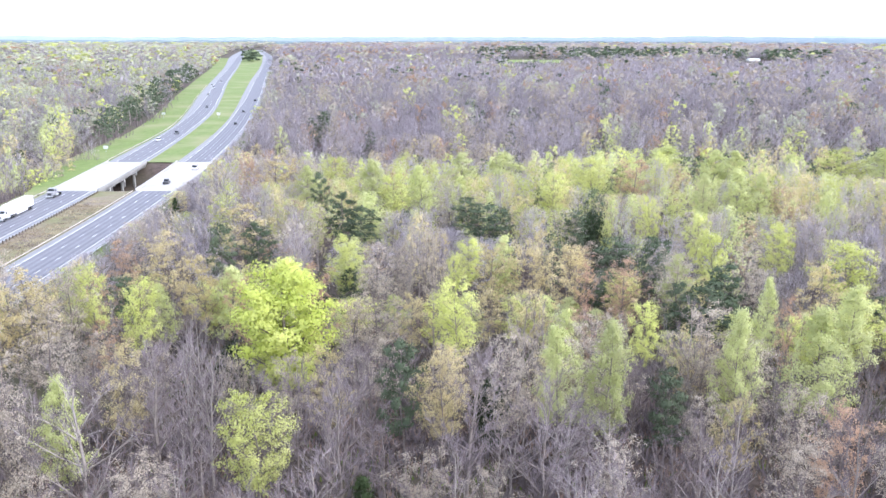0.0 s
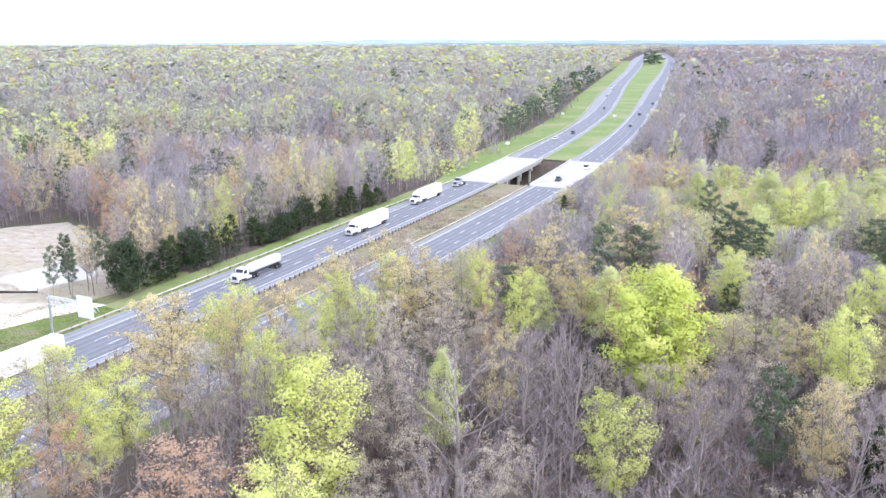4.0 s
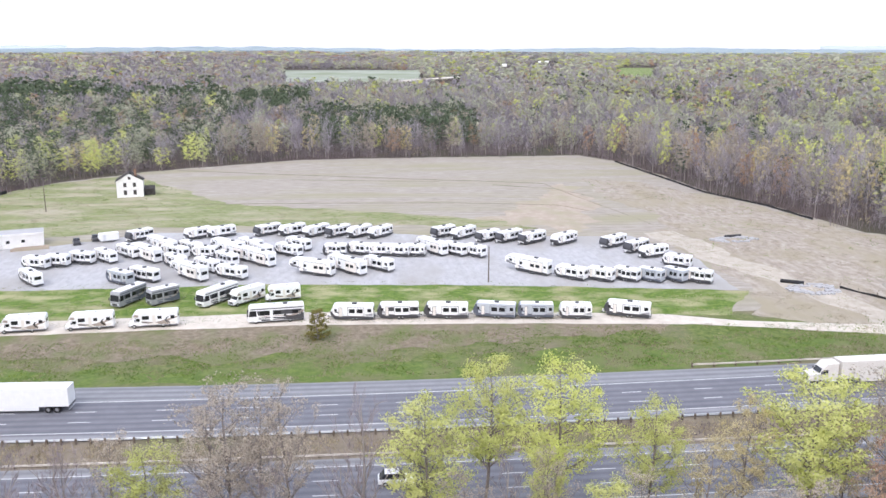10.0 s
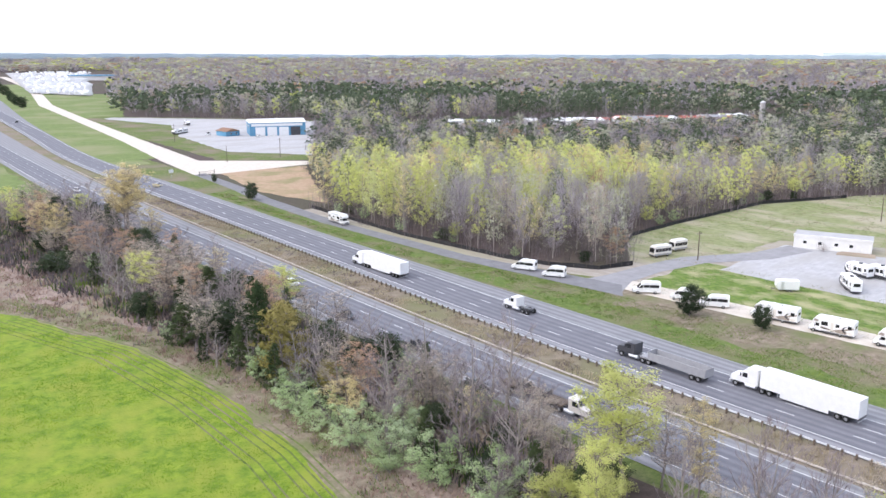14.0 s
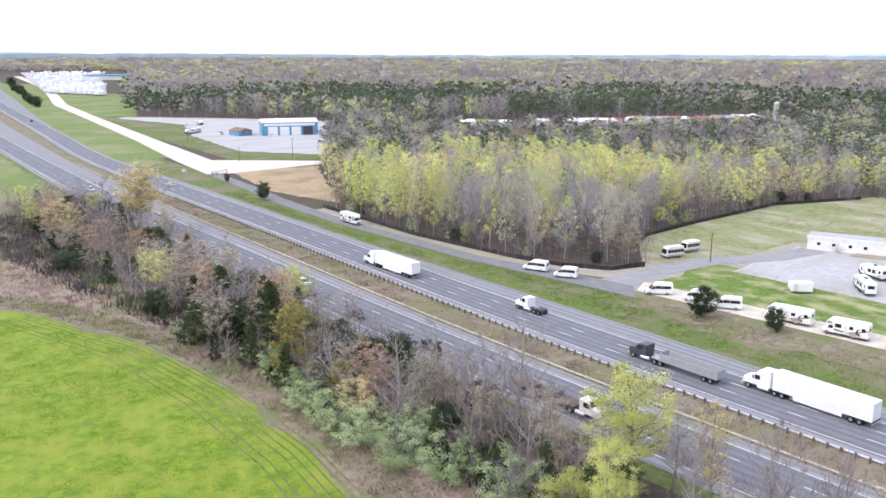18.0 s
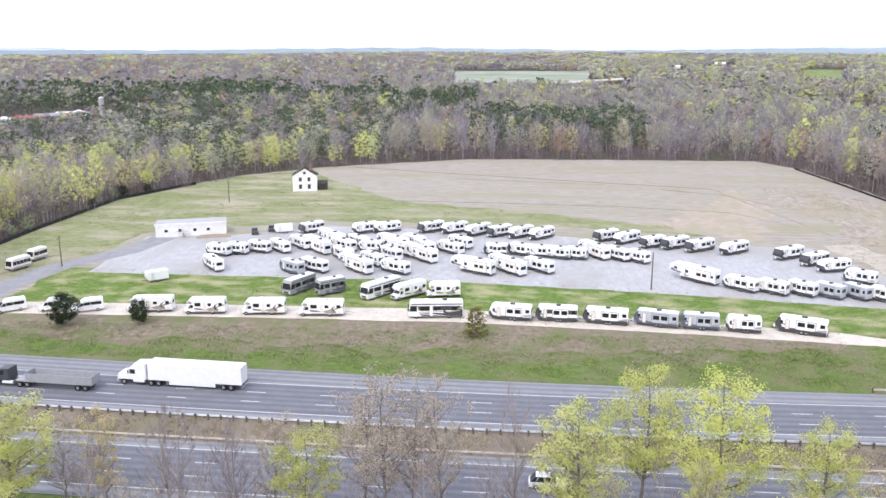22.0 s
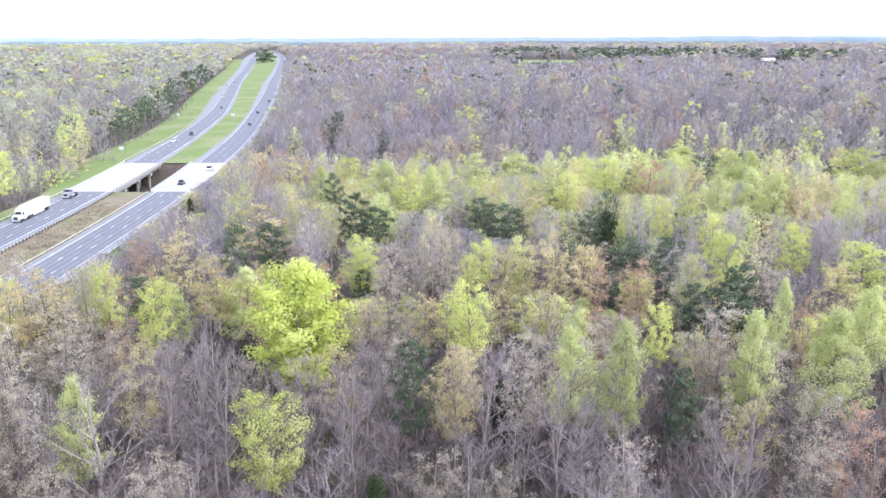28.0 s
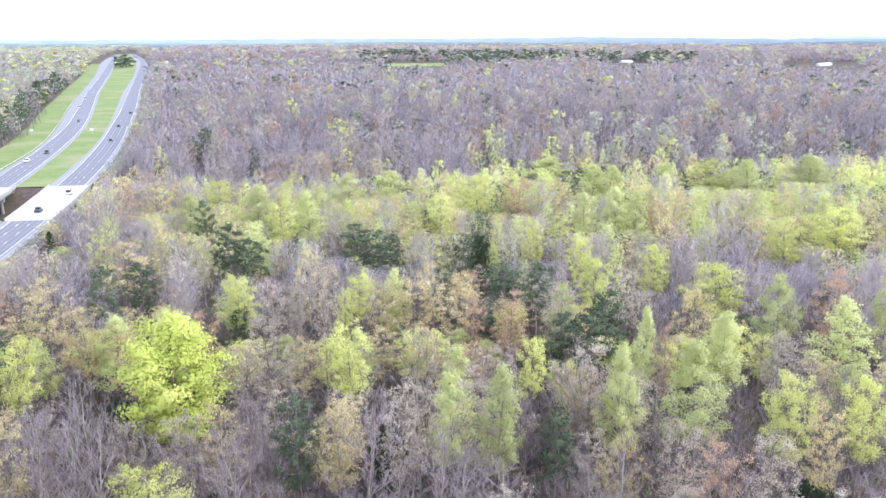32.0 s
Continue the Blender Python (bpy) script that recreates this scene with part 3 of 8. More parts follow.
patch("brush_strip", [(-108, -330), (-98, -190), (-91, -60), (-50, -60), (-54, -94), (-56, -120), (-54, -145), (-44, -180), (-26, -220), (0, -255), (40, -300), (-20, -345)], 0.02, BRUSH, "strip of dry brown brush beside the crop", "brush", 1.0)
for k_, off_ in enumerate((0.8, 1.9, 3.0, 4.4, 5.8, 8.0, 9.4)):
    edge_ = [(-55 + off_, -185), (-64 + off_, -149), (-65 + off_, -120), (-63 + off_, -94), (-58 + off_, -70), (-51 + off_, -47)]
    patch("drill_furrow", edge_ + [(x + 0.3, y) for x, y in reversed(edge_)], 0.042 + 0.001 * k_, GRASS, "worn wheel line along the edge of the crop", "furrow")
patch("rough_meadow", [(-110, -326), (-20, -340), (90, -425), (-20, -760), (-150, -1010), (-226, -1020), (-150, -610), (-126, -440)], 0.012, MEADOW, "rough green meadow beside the highway", "grass", 1.5)
vm = [float(v) for v in range(-1500, -419, 60)]
patch("roadside_meadow", [(float(a_out(y)) - 2, y) for y in reversed(vm)] + [(-520, -1420), (-405, -1010), (-340, -850), (-290, -720), (-232, -516), (-205, -420)], 0.011, MEADOW, "green meadow between highway and frontage road", "grass", 1.0)
patch("yard_meadow", [(-262, -720), (-300, -700), (-400, -940), (-450, -1060), (-380, -1150), (-300, -900)], 0.008, MEADOW, "rough grass beside the far trailer yard", "grass", 1.5)
patch("south_meadow", [(-154, -954), (-224, -994), (-448, -2032), (-598, -2861), (-490, -2945)], 0.009, MEADOW, "rough grass beside the far highway", "grass", 2.0)
patch("over_field", OVER, 0.03, CROP, "small bright green field beside the highway", "field", 1.0)
vb = [float(v) for v in range(-1000, 281, 40)]
patch("near_verge", [(float(b_near(y)) - 1, y) for y in vb] + [(float(b_near(y)) + (14 if y < -330 else 4), y) for y in reversed(vb)], 0.01, GRASS, "mown grass verge along the near carriageway", "grass", 0.5)
vb = [float(v) for v in range(-1900, -399, 60)]
patch("far_verge", [(float(a_out(y)) + 1, y) for y in vb] + [(float(a_out(y)) - 16, y) for y in reversed(vb)], 0.012, MEADOW, "green mown verge along the far carriageway", "grass", 0.5)
vb = [float(v) for v in range(110, 1900, 45)]
patch("north_verge", [(float(a_out(y)) + 1, y) for y in vb if not 290 < y < 372] + [(float(a_out(y)) - (7 if y < 380 else 20), y) for y in reversed(vb) if not 290 < y < 372], 0.012, MEADOW, "green mown verge north of the bridge", "grass", 0.5)
patch("east_verge", [(float(b_near(y)) - 1, y) for y in vb if y > 372] + [(float(b_near(y)) + 7, y) for y in reversed(vb) if y > 372], 0.012, GRASS, "narrow grass verge north of the bridge", "grass", 0.5)
for line_, w in (([(-384, -72), (-362, -10), (-347, 33), (-337, 66), (-331, 81), (-312, 84), (-291, 88), (-262, 94), (-233, 99)], 0.8), ([(-300, -50), (-297, 0), (-293, 40), (-284, 76), (-262, 90)], 0.5), ([(-330, 60), (-318, 82), (-300, 92)], 0.6), ([(-352, -20), (-340, 40)], 0.4)):
    patch("wheel_rut", [(x - w, y) for x, y in line_] + [(x + w, y) for x, y in reversed(line_)], 0.045, MEDIAN, "dark rut worn across the dry field", "track", 0.2)


def sector(az0, az1, d0, d1):
    """A piece of far ground between two bearings and two distances."""
    return [(-d * math.sin(math.radians(q)), d * math.cos(math.radians(q))) for q, d in ((az0, d0), (az1, d0), (az1, d1), (az0, d1))]


patch("far_pasture", sector(69.4, 71.6, 1500, 2030), 0.3, LAWN, "pale green pasture far off in the woods", "field", 3.0)
patch("far_clearing", sector(84.6, 93.4, 1240, 1800), 0.3, PALEFIELD, "pale clearing far off in the woods", "field", 3.0)
patch("far_gravel_road", [(-1215, 75), (-1400, 200), (-1445, 200), (-1255, 55)], 0.5, LIMESTONE, "pale road at the edge of a far clearing", "road", 3.0)
patch("far_meadow", sector(-4, -8, 1600, 1760), 0.3, LAWN, "pale meadow before a row of far pines", "field", 3.0)
patch("field_pond", [(-56, -376), (-72, -369), (-67, -352), (-48, -326), (-36, -340)], 0.05, WATER, "small pond mirroring the white sky", "pond", 0.6)
patch("pond", [(-178, 126), (-163, 122), (-159, 134), (-165, 150), (-177, 145)], 0.06, WATER, "shallow muddy tan pond", "pond", 1.0)
for lo, hi, nm in ((-3000, BRIDGE[0], "median_south"), (BRIDGE[1], 2690, "median_north")):
    strip(nm, shift(a_in, -0.5), shift(b_far, 0.5), lo, hi, -0.004, MEDIAN if lo < 0 else MEADOW, "%s grassy median between the carriageways" % ("brown" if lo < 0 else "green"), "grass")

# ---- the highway ----
for nm, left, right, mat in (("far_carriageway", a_out, a_in, ROAD), ("near_carriageway", b_far, b_near, ROAD2)):
    for lo, hi, tag in ((-3050, BRIDGE[0], "south"), (BRIDGE[1], 2690, "north")):
        strip("road_" + nm + "_" + tag, left, right, lo, hi, 0.10, mat, "grey three-lane asphalt carriageway of a highway")


for nm, edge, off in (("far", a_in, 2.75), ("near", b_near, 2.95)):
    for lo, hi, tag in ((-3050, BRIDGE[0], "south"), (BRIDGE[1], 2690, "north")):
        strip("road_lanes_" + nm + "_" + tag, shift(edge, -off - 10.7), shift(edge, -off), lo, hi, 0.107, LANES, "darker worn traffic lanes between pale shoulders")


def line(geo, edge, off, y0, y1, w, z=0.115, step=10.0, dash=0.0):
    y = y0
    while y < y1:
        e = min(y + (dash or step), y1)
        xa, xb = float(edge(y)) + off, float(edge(e)) + off
        geo.add([(xa - w / 2, y, z), (xa + w / 2, y, z), (xb + w / 2, e, z), (xb - w / 2, e, z)], [(0, 1, 2, 3)])
        y += 12.2 if dash else step
    return geo


for nm, edge, sign, width in (("far", a_in, -1, 0), ("near", b_near, -1, 0)):
    solid, dashes = Geo(), Geo()
    first = 2.6 if nm == "far" else 2.8
    line(solid, edge, sign * first, -1200, 1300, 0.16)
    line(solid, edge, sign * (first + 11.0), -1200, 1300, 0.16)
    line(dashes, edge, sign * (first + 3.66), -700, 700, 0.16, dash=3.2)
    line(dashes, edge, sign * (first + 7.32), -700, 700, 0.16, dash=3.2)
    structure("edge_line_" + nm, solid.mesh("edge_line"), PAINT, "solid white edge lines painted on the road", "road marking")
    tagged(part("lane_dashes", dashes.mesh("lane_dashes"), PAINT), "dashed white lane lines painted on the road", "road marking", kind="stuff")

# ---- barriers ----
def rail(name, edge, off, y0, y1, material, label, gap, count, height=0.75):
    ob = thing(name, label, "guardrail", kind="structure")
    g = Geo()
    for y in np.arange(y0, y1, 8.0):
        e = min(y + 8.0, y1)
        xa, xb = float(edge(y)) + off, float(edge(e)) + off
        prof = [(-0.04, height - 0.32), (0.05, height - 0.24), (-0.03, height - 0.16), (0.05, height - 0.08), (-0.04, height)]
        vs = [(xa + d, y, z) for d, z in prof] + [(xb + d, e, z) for d, z in prof]
        vs += [(xa + d - 0.03, y, z) for d, z in prof] + [(xb + d - 0.03, e, z) for d, z in prof]
        g.add(vs, [(i, i + 1, 6 + i, 5 + i) for i in range(4)] + [(11 + i, 10 + i, 15 + i, 16 + i) for i in range(4)] + [(4, 9, 19, 14), (0, 10, 15, 5)])
    part("rail_beam", g.mesh("rail_beam"), material, ob)
    post = Geo().box(-0.13, 0.13, -0.14, 0.14, -0.1, height + 0.06, 0.02).mesh("rail_post")
    rest = Geo()
    for i, y in enumerate(np.arange(y0, y1, gap)):
        x = float(edge(y)) + off + (0.2 if edge is a_in else -0.16)
        if i < count:
            part("post", post, TIMBER, ob, at=pose(x, y, 0.05))
        else:
            rest.box(x - 0.09, x + 0.09, y - 0.08, y + 0.08, 0, height)
    if rest.v:
        tagged(part("far_posts", rest.mesh("far_posts"), TIMBER, ob), kind="stuff")
    return ob


rail("median_guardrail", a_in, 0.6, -300, 296, STEEL, "weathered steel guardrail on timber posts along the median", 2.0, 300)
rail("median_guardrail_south", a_in, 0.6, -1200, -302, STEEL, "weathered steel guardrail running into the distance", 6.0, 0)
rail("cable_barrier", b_far, -0.5, -420, 296, RUST, "rusty low median barrier rail", 4.0, 0, 0.6)
rail("verge_guardrail", a_out, -0.7, 60, 296, RUST, "pale weathered guardrail along the outer shoulder", 4.0, 60)
rail("verge_guardrail_north", a_out, -0.7, 368, 900, RUST, "pale weathered guardrail north of the bridge", 6.0, 0)
rail("near_guardrail_north", b_near, 0.5, 180, 296, STEEL, "steel guardrail leading to the bridge", 4.0, 30)
rail("east_guardrail_north", b_near, 0.5, 368, 640, STEEL, "steel guardrail beyond the bridge", 4.0, 0)


# ---- the two bridges ----
def bridge(name, left, right):
    ob = thing(name, "pale concrete highway bridge on round piers over a wooded creek", "bridge")
    y0, y1 = BRIDGE
    n = 6
    ys = [y0 + (y1 - y0) * i / n for i in range(n + 1)]

    def run(sections):
        """One closed bar through a row of four-cornered sections."""
        fs = [(4 * i + k, 4 * i + (k + 1) % 4, 4 * i + 4 + (k + 1) % 4, 4 * i + 4 + k) for i in range(len(sections) - 1) for k in range(4)]
        m = 4 * len(sections) - 4
        return Geo().add([q for s in sections for q in s], fs + [(3, 2, 1, 0), (m, m + 1, m + 2, m + 3)])

    g = run([[(float(left(y)), y, -0.35), (float(right(y)), y, -0.35), (float(right(y)), y, 0.12), (float(left(y)), y, 0.12)] for y in ys])
    part("deck", g.mesh("deck"), DECK, ob, "pale concrete deck")
    for edge, s in ((left, 1), (right, -1)):
        p = run([[(float(edge(y)), y, 0.10), (float(edge(y)) + s * 0.4, y, 0.13), (float(edge(y)) + s * 0.22, y, 0.95), (float(edge(y)), y, 0.95)] for y in ys])
        part("parapet", p.mesh("parapet"), CONC, ob)
    for k in range(5):
        f = 0.07 + 0.86 * k / 4
        xs = [float(left(y)) + f * (float(right(y)) - float(left(y))) for y in ys]
        p = run([[(x + d, y, z) for d, z in ((-0.25, -1.75), (0.25, -1.75), (0.25, -0.36), (-0.25, -0.36))] for x, y in zip(xs, ys)])
        part("girder", p.mesh("girder"), CONC, ob, "dark steel girder")
    for y in (313.0, 332.0, 350.0):
        xl, xr = float(left(y)), float(right(y))
        part("pier_cap", Geo().box(xl + 0.8, xr - 0.8, y - 0.7, y + 0.7, -2.9, -1.75, 0.1).mesh("pier_cap"), CONC, ob)
        for k in range(4):
            x = xl + 2 + (xr - xl - 4) * k / 3
            part("pier_column", Geo().tube((x, y, float(land(x, y)) - 1), (x, y, -2.8), 0.55, 0.55, 12).mesh("pier_column"), CONC, ob)
    for y, d in ((y0, 1), (y1, -1)):
        part("abutment", Geo().box(float(left(y)) + 0.1, float(right(y)) - 0.1, y - 0.6 if d > 0 else y - 3.0, y + 3.0 if d > 0 else y + 0.6, -6.5, -0.36, 0.1).mesh("abutment"), CONC, ob)
    return ob


bridge("highway_bridge", a_out, a_in)
bridge("highway_bridge", b_far, b_near)


# ---- trees ----
def crown_radius(kind, f):
    """Relative radius of the crown at the height f (0 base to 1 top) of the crown."""
    if kind == "olive":
        return max(0.05, (1 - f) ** 0.6) * min(1, 0.6 + f * 2)
    if kind in ("cedar",):
        return max(0.04, (1 - f) ** 0.8) * min(1, 0.55 + f * 3)
    if kind in ("tulip",):
        return max(0.05, math.sin(math.pi * min(1, 0.16 + 0.84 * f) ** 0.8))
    if kind == "pine":
        return max(0.12, math.sqrt(max(0, 1 - (f - 0.35) ** 2 / 0.45)))
    return max(0.08, math.sqrt(max(0, 1 - ((f - 0.48) / 0.54) ** 2)))


BASE = {"oak": 0.28, "oakn": 0.12, "tulip": 0.30, "leafy": 0.42, "gold": 0.36, "bud": 0.38, "rust": 0.30, "bare": 0.30, "pine": 0.38, "cedar": 0.04, "shrub": 0.02, "holly": 0.16, "olive": 0.06}


def unit(v):
    return v / np.maximum(np.linalg.norm(v, axis=-1, keepdims=True), 1e-6)


def foliage(centres, radii, per, size, gen, middle, squash=0.75, shell=0.5, stray=0.5):
    """Leaf clumps: triangles over rounded lobes, each turned outward; gives corners, faces and shading normals."""
    n = len(centres)
    u = gen.normal(size=(n, per, 3))
    u[..., 2] = u[..., 2] * 0.85 + 0.3
    u = unit(u)
    r = radii[:, None, None] * gen.uniform(shell, 1.1, (n, per, 1))
    c = (centres[:, None, :] + u * r * np.array([1, 1, squash])).reshape(-1, 3)
    u = u.reshape(-1, 3)
    out = unit((c - middle) * np.array([1, 1, 0.6]))
    face = unit(u + 0.5 * out + gen.normal(scale=stray, size=u.shape))
    p = unit(np.cross(face, gen.normal(size=u.shape)))
    q = np.cross(face, p)
    e = size * gen.uniform(0.6, 1.2, (len(c), 1))
    V = np.stack([c - p * e * 0.55 - q * e * 0.38, c + p * e * 0.55 - q * e * gen.uniform(0.1, 0.4, (len(c), 1)), c + p * e * gen.uniform(-0.2, 0.2, (len(c), 1)) + q * e * 0.65], 1)
    N = unit(0.55 * u + 0.5 * out + 0.35 * face + np.array([0, 0, 0.3]))
    return V.reshape(-1, 3), np.arange(3 * len(c)).reshape(-1, 3), np.repeat(N, 3, 0)


TALL = {"shrub": 8.0, "holly": 10.0, "cedar": 14.0, "olive": 13.0}


def build_tree(kind, seed, limbs=17, subs=6, puffs=9, size=0.62, lobe=0.9):
    """Trunk, limbs, branches and twigs as tapered prisms, and the foliage as leaf clumps at the branch ends; height 20 m, crown width 10 m."""
    rng = random.Random(seed)
    gen = np.random.default_rng(seed)
    h, w = 20.0, 10.0
    wv, wf = [], []
    h = TALL.get(kind, h)
    base = BASE[kind] * h

    def branch(p, q, r0, r1):
        d = (q - p).normalized()
        s = d.orthogonal().normalized()
        t = d.cross(s)
        k = len(wv)
        for o, r in ((p, r0), (q, r1)):
            for i in range(3):
                wv.append(o + (s * math.cos(2.094 * i) + t * math.sin(2.094 * i)) * r)
        wf.extend([(k, k + 1, k + 4, k + 3), (k + 1, k + 2, k + 5, k + 4), (k + 2, k, k + 3, k + 5)])

    def twig(p, q, r):
        s = (q - p).cross(Vector((rng.gauss(0, 1), rng.gauss(0, 1), rng.gauss(0, 1)))).normalized() * r
        k = len(wv)
        wv.extend([p - s, p + s, q + s * 0.4, q - s * 0.4])
        wf.append((k, k + 1, k + 2, k + 3))

    spine = [Vector((0, 0, 0))]
    n = 6
    for i in range(1, n + 1):
        spine.append(Vector((spine[-1].x + rng.uniform(-0.35, 0.35), spine[-1].y + rng.uniform(-0.35, 0.35), h * 0.95 * i / n)))
    r0 = {"oak": 0.42, "shrub": 0.1}.get(kind, 0.25)
    rad = lambda z: max(0.03, r0 * (1 - z / h) ** 0.8 + 0.02)
    for a, b in zip(spine, spine[1:]):
        branch(a, b, rad(a.z), rad(b.z))

    def at(z):
        for a, b in zip(spine, spine[1:]):
            if a.z <= z <= b.z:
                return a.lerp(b, (z - a.z) / (b.z - a.z))
        return spine[-1]

    tips, fine = [], []
    turn = rng.uniform(0, 6.28)
    rise = {"bare": 1.35, "bud": 1.1, "gold": 1.0, "rust": 1.0, "leafy": 1.0, "tulip": 0.6, "pine": 0.35, "cedar": 0.35, "holly": 0.5, "olive": 0.6}.get(kind, 0.8)
    airy = kind in ("bare", "bud", "gold", "rust")
    for i in range(limbs):
        f = (i + rng.random()) / limbs
        z = base + (h - base) * (0.02 + 0.95 * f)
        turn += 2.4 + rng.uniform(-0.5, 0.5)
        reach = w / 2 * crown_radius(kind, f) * rng.uniform(0.62, 1.0)
        lift = rise * reach * rng.uniform(0.7, 1.1)
        z0 = max(base * 0.7, z - lift)
        s = at(z0)
        e = Vector((s.x + reach * math.cos(turn), s.y + reach * math.sin(turn), min(z0 + lift, h * 1.0)))
        m = s.lerp(e, 0.5) + Vector((rng.uniform(-0.3, 0.3), rng.uniform(-0.3, 0.3), -0.10 * reach + rng.uniform(0, 0.3)))
        rl = max(0.035, rad(z0) * 0.5)
        branch(s, m, rl, rl * 0.7)
        branch(m, e, rl * 0.7, rl * 0.3)
        tips.append(e)
        way = (e - s).normalized()
        for j in range(subs):
            t = (j + rng.random()) / subs
            q = s.lerp(m, 0.3 + 1.4 * t) if t < 0.5 else m.lerp(e, 2 * t - 1)
            d = (way * 0.8 + Vector((rng.gauss(0, 0.55), rng.gauss(0, 0.55), rng.gauss(0.45 if airy else 0.2, 0.4)))).normalized()
            if kind == "pine":
                d.z *= 0.6
            d *= rng.uniform(0.9, 2.1) * (0.45 + reach / w)
            twig(q, q + d, max(0.022, rl * 0.4))
            tips.append(q + d)
            if airy:
                for _ in range(3):
                    g = q + d * rng.uniform(0.35, 1.0)
                    d2 = (d.normalized() + Vector((rng.gauss(0, 0.5), rng.gauss(0, 0.5), rng.gauss(0.35, 0.35)))).normalized() * rng.uniform(0.7, 1.4)
                    twig(g, g + d2, 0.022)
                    fine.append((g + d2, d2.normalized()))
    if kind == "bare":
        v = []
        for o, d in fine:
            for _ in range(puffs):
                q = (d + Vector((rng.gauss(0, 0.42), rng.gauss(0, 0.42), rng.gauss(0.3, 0.35)))).normalized() * rng.uniform(0.5, 1.15)
                p = o - d * rng.uniform(0.0, 0.9)
                s = Vector((rng.gauss(0, 1), rng.gauss(0, 1), 0)).normalized() * rng.uniform(0.016, 0.03)
                v.extend([p - s, p + s, p + q])
        crown = tris("crown", [tuple(p) for p in v], np.arange(len(v)).reshape(-1, 3))
    else:
        if airy:
            tips = [o for o, d in fine]
        C = np.array([tuple(p) for p in tips])
        C[:, 2] = np.maximum(C[:, 2], 0.5)
        R = lobe * gen.uniform(0.6, 1.25, len(C))
        V, F, N = foliage(C, R, puffs, size, gen, np.array([0, 0, base + (h - base) * 0.35]), 0.6 if kind == "pine" else 0.8, 0.25)
        V[:, 2] = np.maximum(V[:, 2], 0.1)
        crown = tris("crown", V, F, N)
    return quads("trunk", [tuple(p) for p in wv], wf), crown


DETAIL = {"oak": dict(limbs=34, subs=9, puffs=76, size=0.27, lobe=1.4), "oakn": dict(limbs=30, subs=7, puffs=58, size=0.25, lobe=1.3), "tulip": dict(limbs=26, subs=6, puffs=58, size=0.26, lobe=1.3), "leafy": dict(limbs=24, subs=6, puffs=58, size=0.215, lobe=1.15),
          "gold": dict(limbs=20, subs=5, puffs=22, size=0.21, lobe=0.85), "bud": dict(limbs=20, subs=5, puffs=18, size=0.18, lobe=0.8), "rust": dict(limbs=20, subs=5, puffs=22, size=0.21, lobe=0.85),
          "bare": dict(limbs=18, subs=6, puffs=6), "pine": dict(limbs=24, subs=4, puffs=44, size=0.34, lobe=1.3), "cedar": dict(limbs=34, subs=5, puffs=26, size=0.34, lobe=0.85), "shrub": dict(limbs=20, subs=5, puffs=50, size=0.22, lobe=0.85), "holly": dict(limbs=30, subs=5, puffs=44, size=0.34, lobe=1.6), "olive": dict(limbs=30, subs=5, puffs=36, size=0.29, lobe=0.95)}
LOOKS = {"oak": ("oak_tree", "broad oak in bright yellow-green new leaf", "tree"), "oakn": ("maple_tree", "full yellow-green tree leafed almost to the ground", "tree"), "tulip": ("tulip_tree", "narrow spring-green tree in new leaf", "tree"),
         "leafy": ("young_tree", "thin tree with sparse yellow-green spring leaves", "tree"), "gold": ("budding_tree", "tree with golden-yellow spring buds", "tree"), "bud": ("pale_budding_tree", "tree hazy with pale buff buds", "tree"),
         "rust": ("red_budding_tree", "tree with rust-red spring buds", "tree"), "bare": ("bare_tree", "bare grey-purple tree with fine upright twigs", "tree"), "pine": ("pine_tree", "dark green pine with clumped needles", "tree"),
         "holly": ("holly_tree", "rounded dark evergreen tree on a short trunk", "tree"), "olive": ("olive_cedar", "broad olive-gold cedar beside the highway", "tree"),
         "cedar": ("cedar_tree", "dense dark green conical cedar", "tree"), "shrub": ("shrub", "rounded silver-green honeysuckle shrub", "shrub")}
PROTO = {}
LIGHT = {}
for k, d in DETAIL.items():
    PROTO[k] = [build_tree(k, 11 * s + len(k) * 7 + 3, **d) for s in range(1 if k in ("oak", "oakn") else 4)]
    d = dict(d, subs=d["subs"] - 1, puffs=max(3, int(d["puffs"] * 0.75)), size=d.get("size", 0.6) * 1.2)
    LIGHT[k] = [build_tree(k, 17 * s + len(k) * 5 + 1, **d) for s in range(3)]


def plant(kind, x, y, h, w, rng):
    """One tree: an Empty at its foot with trunk and crown."""
    name, label, cat = LOOKS[kind]
    trunk, crown = rng.choice(PROTO[kind] if math.hypot(x, y) < 118 else LIGHT[kind])
    tall = TALL.get(kind, 20.0)
    ob = thing(name, label, cat, at=pose(x, y, float(land(x, y)) - 0.1, rng.uniform(-2, 2), rng.uniform(-2, 2), rng.uniform(0, 360)) @ Matrix.Diagonal((w / 10.0, w / 10.0, h / tall, 1)))
    part("trunk", trunk, PALEBARK if kind == "bare" and rng.random() < 0.45 else BARK, ob)
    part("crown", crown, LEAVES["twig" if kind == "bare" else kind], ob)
    return ob


